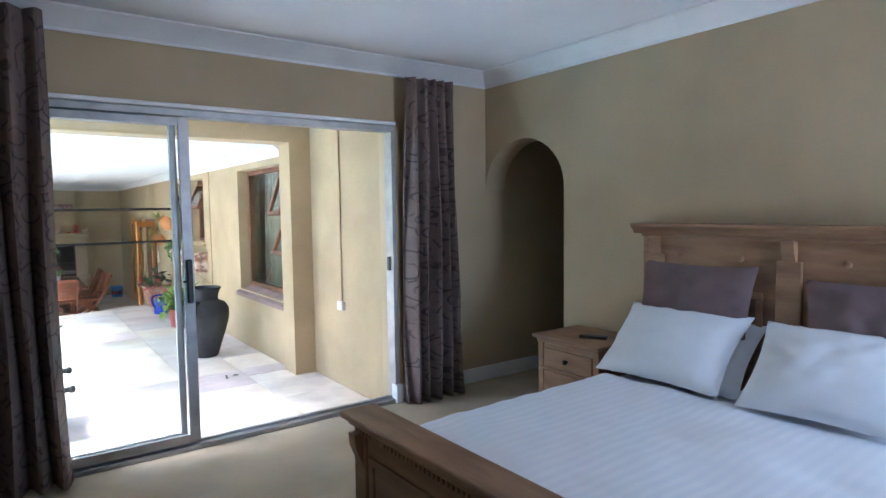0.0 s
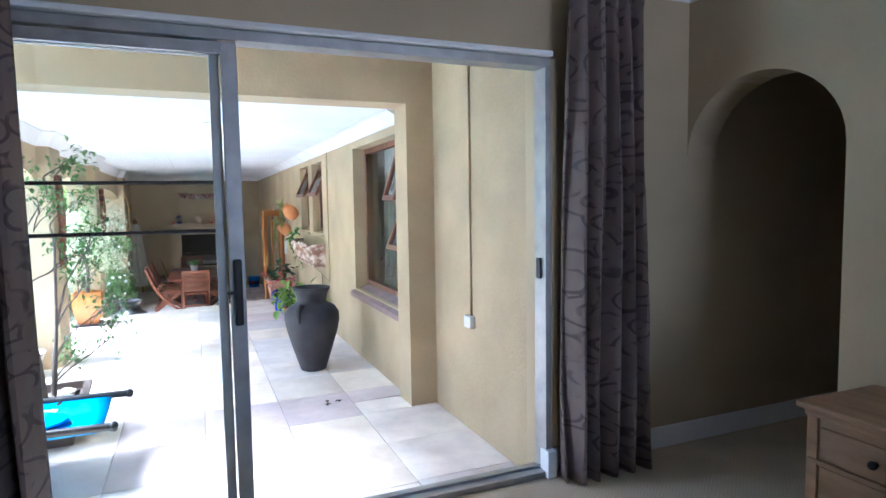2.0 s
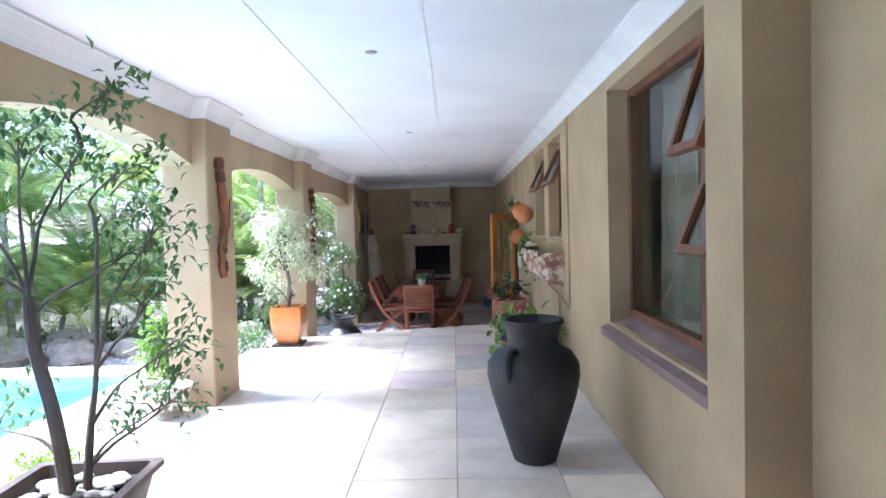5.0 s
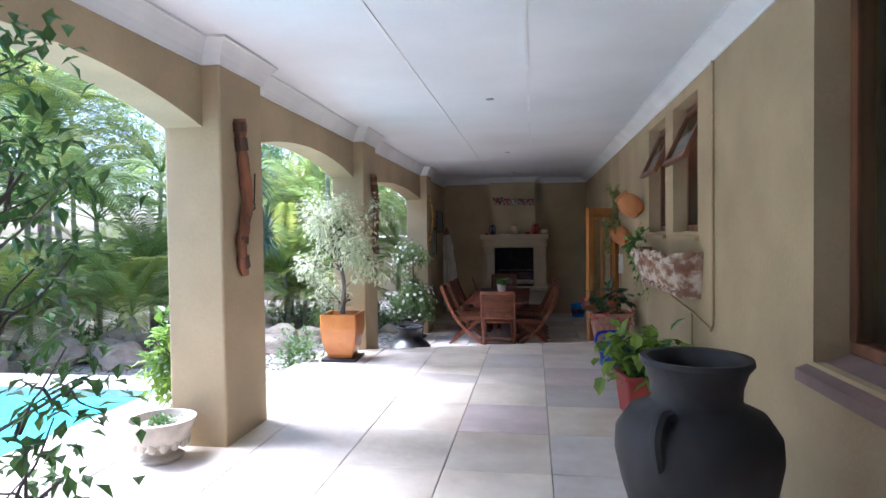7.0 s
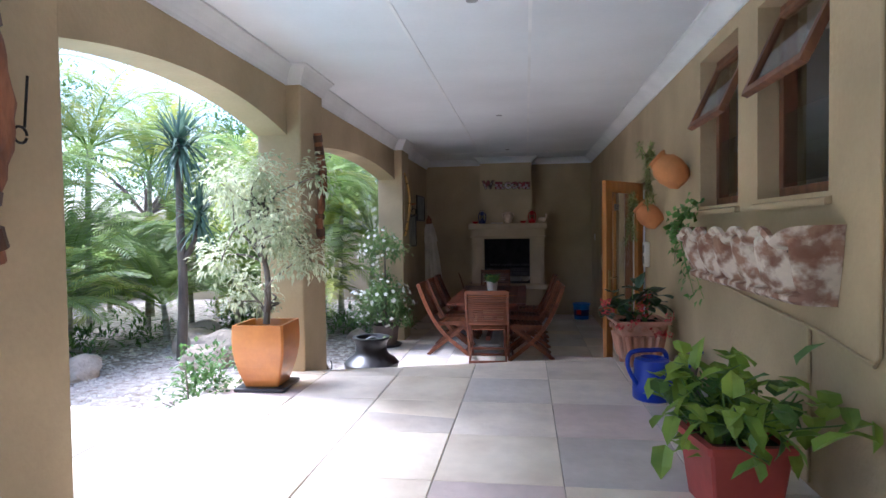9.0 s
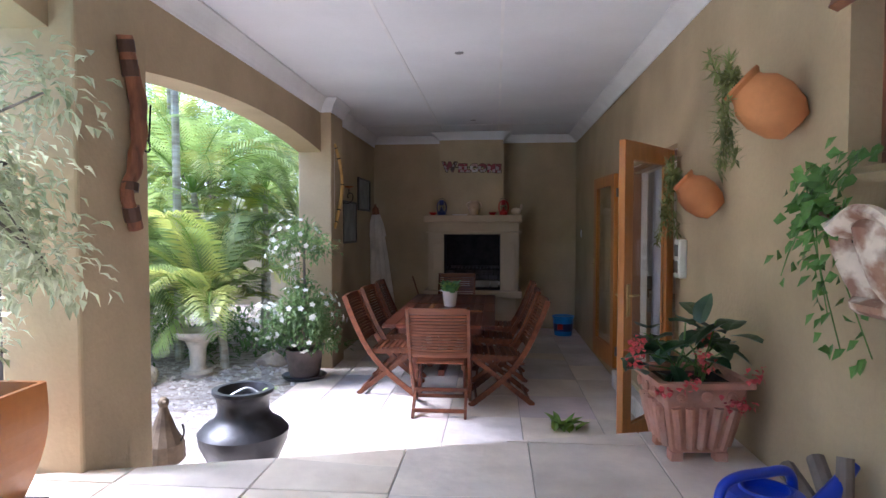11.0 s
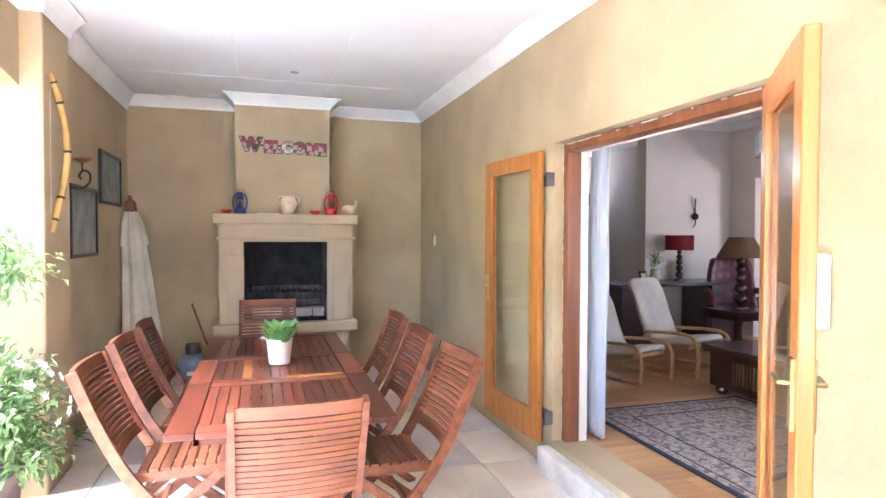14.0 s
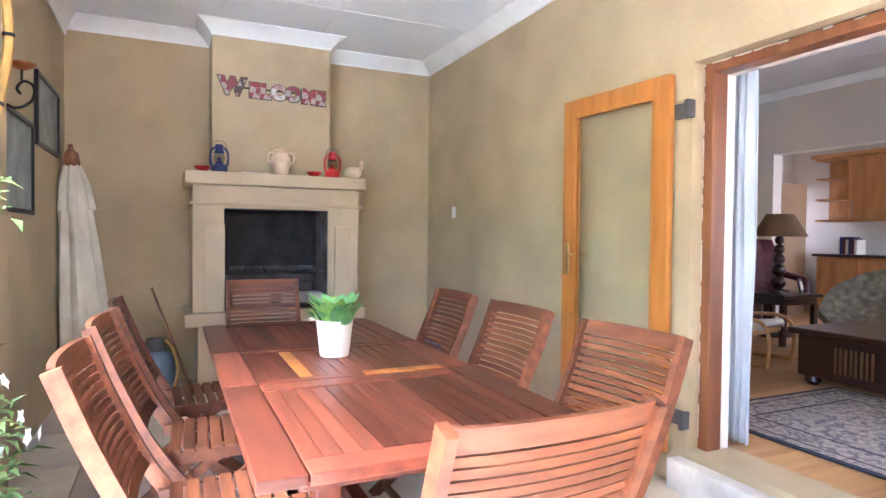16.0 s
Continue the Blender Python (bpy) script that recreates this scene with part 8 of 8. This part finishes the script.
def tall_tree(x, y, h, r, seed):
    random.seed(seed)
    e = empty("garden_tree", pose(x, y, -0.52), "tall leafy tree behind the garden wall", "tree", "garden trees")
    b = Build()
    b.tube(spline([(0, 0, 0), (0.1, 0, h * 0.3), (0, 0.1, h * 0.6)], 4), 0.14, 0.08, 9)
    tips = [(random.uniform(-r, r), random.uniform(-r, r), h * random.uniform(0.55, 1.0)) for _ in range(13)]
    twigs(b, (0, 0, h * 0.45), tips, 0.05, 0.015, 0.3)
    b.ob("trunk", M_BARK, e, True)
    b = Build()
    for t in tips:
        crown(b, t, r * 0.42, 240, 0.15, 0.075, hollow=0.2)
    b.ob("foliage", M_LEAF, e)


for k, (x, y, h, r) in enumerate(((-11.5, 6, 5.2, 2.2), (-11, 10.5, 5.6, 2.4), (-11.5, 15.5, 5.4, 2.4), (-9.5, 22.8, 5.0, 2.2), (-5.5, 23.2, 5.2, 2.3), (-2.2, 23.0, 4.6, 2.0), (-11.3, 1.5, 5.0, 2.2), (-12.5, 20, 6.0, 2.6))):
    tall_tree(x, y, h, r, 300 + k)


def birdbath():
    e = empty("bird_bath", pose(-1.62, 15.05, -0.52), "small pale stone bird bath on the gravel", "bird bath")
    Build().lathe([(0.16, 0), (0.17, 0.04), (0.1, 0.07), (0.08, 0.12), (0.095, 0.3), (0.12, 0.36), (0.13, 0.39)], 22).ob("pedestal", M_STONE, e, True)
    Build().lathe([(0.1, 0.38), (0.2, 0.42), (0.245, 0.47), (0.25, 0.5), (0.23, 0.5), (0.19, 0.46), (0.05, 0.44)], 26, lump=0.03).ob("basin", M_STONE, e, True)


birdbath()


def boulder(x, y, r, seed, label="rounded sandstone boulder on the gravel"):
    t = bmesh.new()
    bmesh.ops.create_icosphere(t, subdivisions=3, radius=r)
    for v in t.verts:
        k = 1 + 0.45 * noise.noise(v.co / r * 1.3 + Vector((seed, 0, 0)))
        v.co = Vector((v.co.x * k * 1.2, v.co.y * k, max(-0.4 * r, v.co.z * k * 0.7)))
    b = Build()
    b.take(t)
    tagged(b.ob("boulder", M_ROCK, None, True, pose(x, y, -0.52 + 0.3 * r)), label, "rock", "garden boulders")


for k, (x, y, r) in enumerate(((-2.1, 14.5, 0.26), (-2.6, 14.2, 0.34), (-3.1, 14.6, 0.3), (-2.4, 13.6, 0.28), (-4.2, 12.4, 0.34), (-4.7, 12.8, 0.3), (-5.2, 12.3, 0.36), (-3.7, 12.9, 0.26), (-5.7, 11.5, 0.34), (-4.9, 13.5, 0.38), (-6.2, 10.8, 0.36), (-3.4, 15.3, 0.28), (-1.0, 15.6, 0.14))):
    boulder(x, y, r, k * 3.1)
random.seed(400)
b = Build()
for _ in range(1500):
    x, y = random.uniform(-4.2, -0.42), random.uniform(11.4, 15.6)
    r = random.uniform(0.012, 0.032)
    t = [(x + r * random.uniform(0.7, 1.4) * a, y + r * random.uniform(0.7, 1.3) * c, -0.522 + r * d) for a, c, d in ((-1, -0.6, 0), (1, -0.7, 0), (0.9, 0.8, 0), (-0.8, 0.9, 0), (-0.3, -0.2, 0.9), (0.4, 0.3, 0.8))]
    b.add(t, [(0, 1, 4), (1, 2, 5), (1, 5, 4), (2, 3, 5), (3, 0, 4), (3, 4, 5)])
tagged(b.ob("gravel_stones", M_PEBBLE), "loose pale gravel stones on the ground", "gravel", kind="stuff")
random.seed(410)
b = Build()
for _ in range(140):
    x, y = random.choice(((-2.6, 16.2), (-4.6, 15), (-5.8, 13.4), (-3.2, 18), (-6.8, 11), (-7.2, 8), (-1.4, 16.4)))
    crown(b, (x + random.gauss(0, 0.7), y + random.gauss(0, 0.7), -0.4), 0.22, 26, 0.16, 0.04, up=0.8, hollow=0.1)
tagged(b.ob("undergrowth", M_LEAF), "low strappy green undergrowth below the palms", "undergrowth", kind="stuff")

# ---- floor pieces: slate and sandstone tiles, boards ----
random.seed(500)


def clip(poly, a, b_, c):
    """Keeps the side a*x + b*y <= c of a polygon."""
    out = []
    for i, p in enumerate(poly):
        q = poly[(i + 1) % len(poly)]
        dp, dq = a * p[0] + b_ * p[1] - c, a * q[0] + b_ * q[1] - c
        if dp <= 0:
            out.append(p)
        if dp * dq < 0:
            t = dp / (dp - dq)
            out.append((p[0] + (q[0] - p[0]) * t, p[1] + (q[1] - p[1]) * t))
    return out


def tile(poly, z, parent, thick=0.03):
    cx, cy = sum(p[0] for p in poly) / len(poly), sum(p[1] for p in poly) / len(poly)
    top = z + random.uniform(-0.002, 0.002)
    k = 0.992
    b = Build()
    n = len(poly)
    lo = [(p[0] - cx, p[1] - cy, -thick) for p in poly]
    mid = [(p[0] - cx, p[1] - cy, -0.004) for p in poly]
    hi = [((p[0] - cx) * k, (p[1] - cy) * k, 0.0) for p in poly]
    b.add(lo + mid + hi, [list(range(2 * n, 3 * n))] + [(i, (i + 1) % n, n + (i + 1) % n, n + i) for i in range(n)] + [(n + i, n + (i + 1) % n, 2 * n + (i + 1) % n, 2 * n + i) for i in range(n)])
    return b.ob("tile", random.choice((M_TILE, M_TILE, M_TILE2, M_TILE3, M_TILE4, M_TILE4)), parent, m=pose(cx, cy, top))


def tiles(xs, y0, y1, z, parent, cuts=(), start=6.61, pitch=0.656, gap=0.003):
    """Rows of nearly square tiles between two ends, cut off by half planes; a few are cut in two."""
    k0 = math.floor((y0 - start) / pitch)
    for x0, x1 in zip(xs[:-1], xs[1:]):
        slip = random.uniform(-0.012, 0.012)
        for k in range(k0, k0 + int((y1 - y0) / pitch) + 2):
            a, c = max(start + k * pitch + slip, y0), min(start + (k + 1) * pitch + slip, y1)
            if c - a < 0.06:
                continue
            j = [random.uniform(-0.004, 0.004) for _ in range(4)]
            whole = [(x0 + gap, a + gap + j[0]), (x1 - gap, a + gap + j[1]), (x1 - gap, c - gap + j[2]), (x0 + gap, c - gap + j[3])]
            pieces = [whole]
            if random.random() < 0.07:
                u, w = random.uniform(0.3, 0.7), random.uniform(-0.35, 0.35)
                n = Vector((w, 1.0)).normalized()
                off = n.x * (x0 + x1) / 2 + n.y * (a + (c - a) * u)
                pieces = [clip(whole, n.x, n.y, off - 0.002), clip(whole, -n.x, -n.y, -off - 0.002)]
            for poly in pieces:
                for cut in cuts:
                    poly = clip(poly, *cut) if len(poly) >= 3 else poly
                if len(poly) >= 3:
                    tile(poly, z, parent)


up, low = bpy.data.objects["floor_patio_upper"], bpy.data.objects["floor_patio_lower"]
XS = [-0.69, -0.01, 0.6, 1.205, 1.815, 2.42]
edge = (-0.285, 1.0, 11.26 + 0.285 * 0.3 + 0.02)
tiles([2.42, 3.088], 3.8, 5.63, Z_UP, up)
tiles(XS, 3.8, 12.4, Z_UP, up, (edge,))
tiles([2.42, X_W - 0.002], 5.64, 12.6, Z_UP, up, (edge,))
far = (0.285, -1.0, -(11.26 + 0.285 * 0.3 + 0.345))
tiles([-0.39, 0.02, 0.64, 1.25, 1.86, 2.5, X_W - 0.002], 11.4, Y_N - 0.01, Z_LOW, low, (far,))
pv = bpy.data.objects["pavement_pool"]
tiles([-1.54, -1.15, -0.755], 2.0, 10.19, -0.004, pv)

fl = bpy.data.objects["floor_living"]
Build().box(X_W + 0.03, X_W + 0.245, 13.17, 14.82, Z_IN - 0.03, Z_IN - 0.001, b=0.004).ob("threshold", M_INTFLOOR, fl)
for k in range(41):
    y = 11.6 + k * 0.18
    x = X_W + 0.03 - random.uniform(0, 1.2)
    while x < 9.38:
        ln = random.uniform(1.4, 2.4)
        a, c = max(x, X_W + 0.25), min(x + ln, 9.39)
        x += ln
        if c - a > 0.05:
            Build().box(a + 0.001, c - 0.001, y + 0.001, y + 0.179, Z_IN - 0.022, Z_IN, b=0.002).ob("board", M_INTFLOOR, fl)
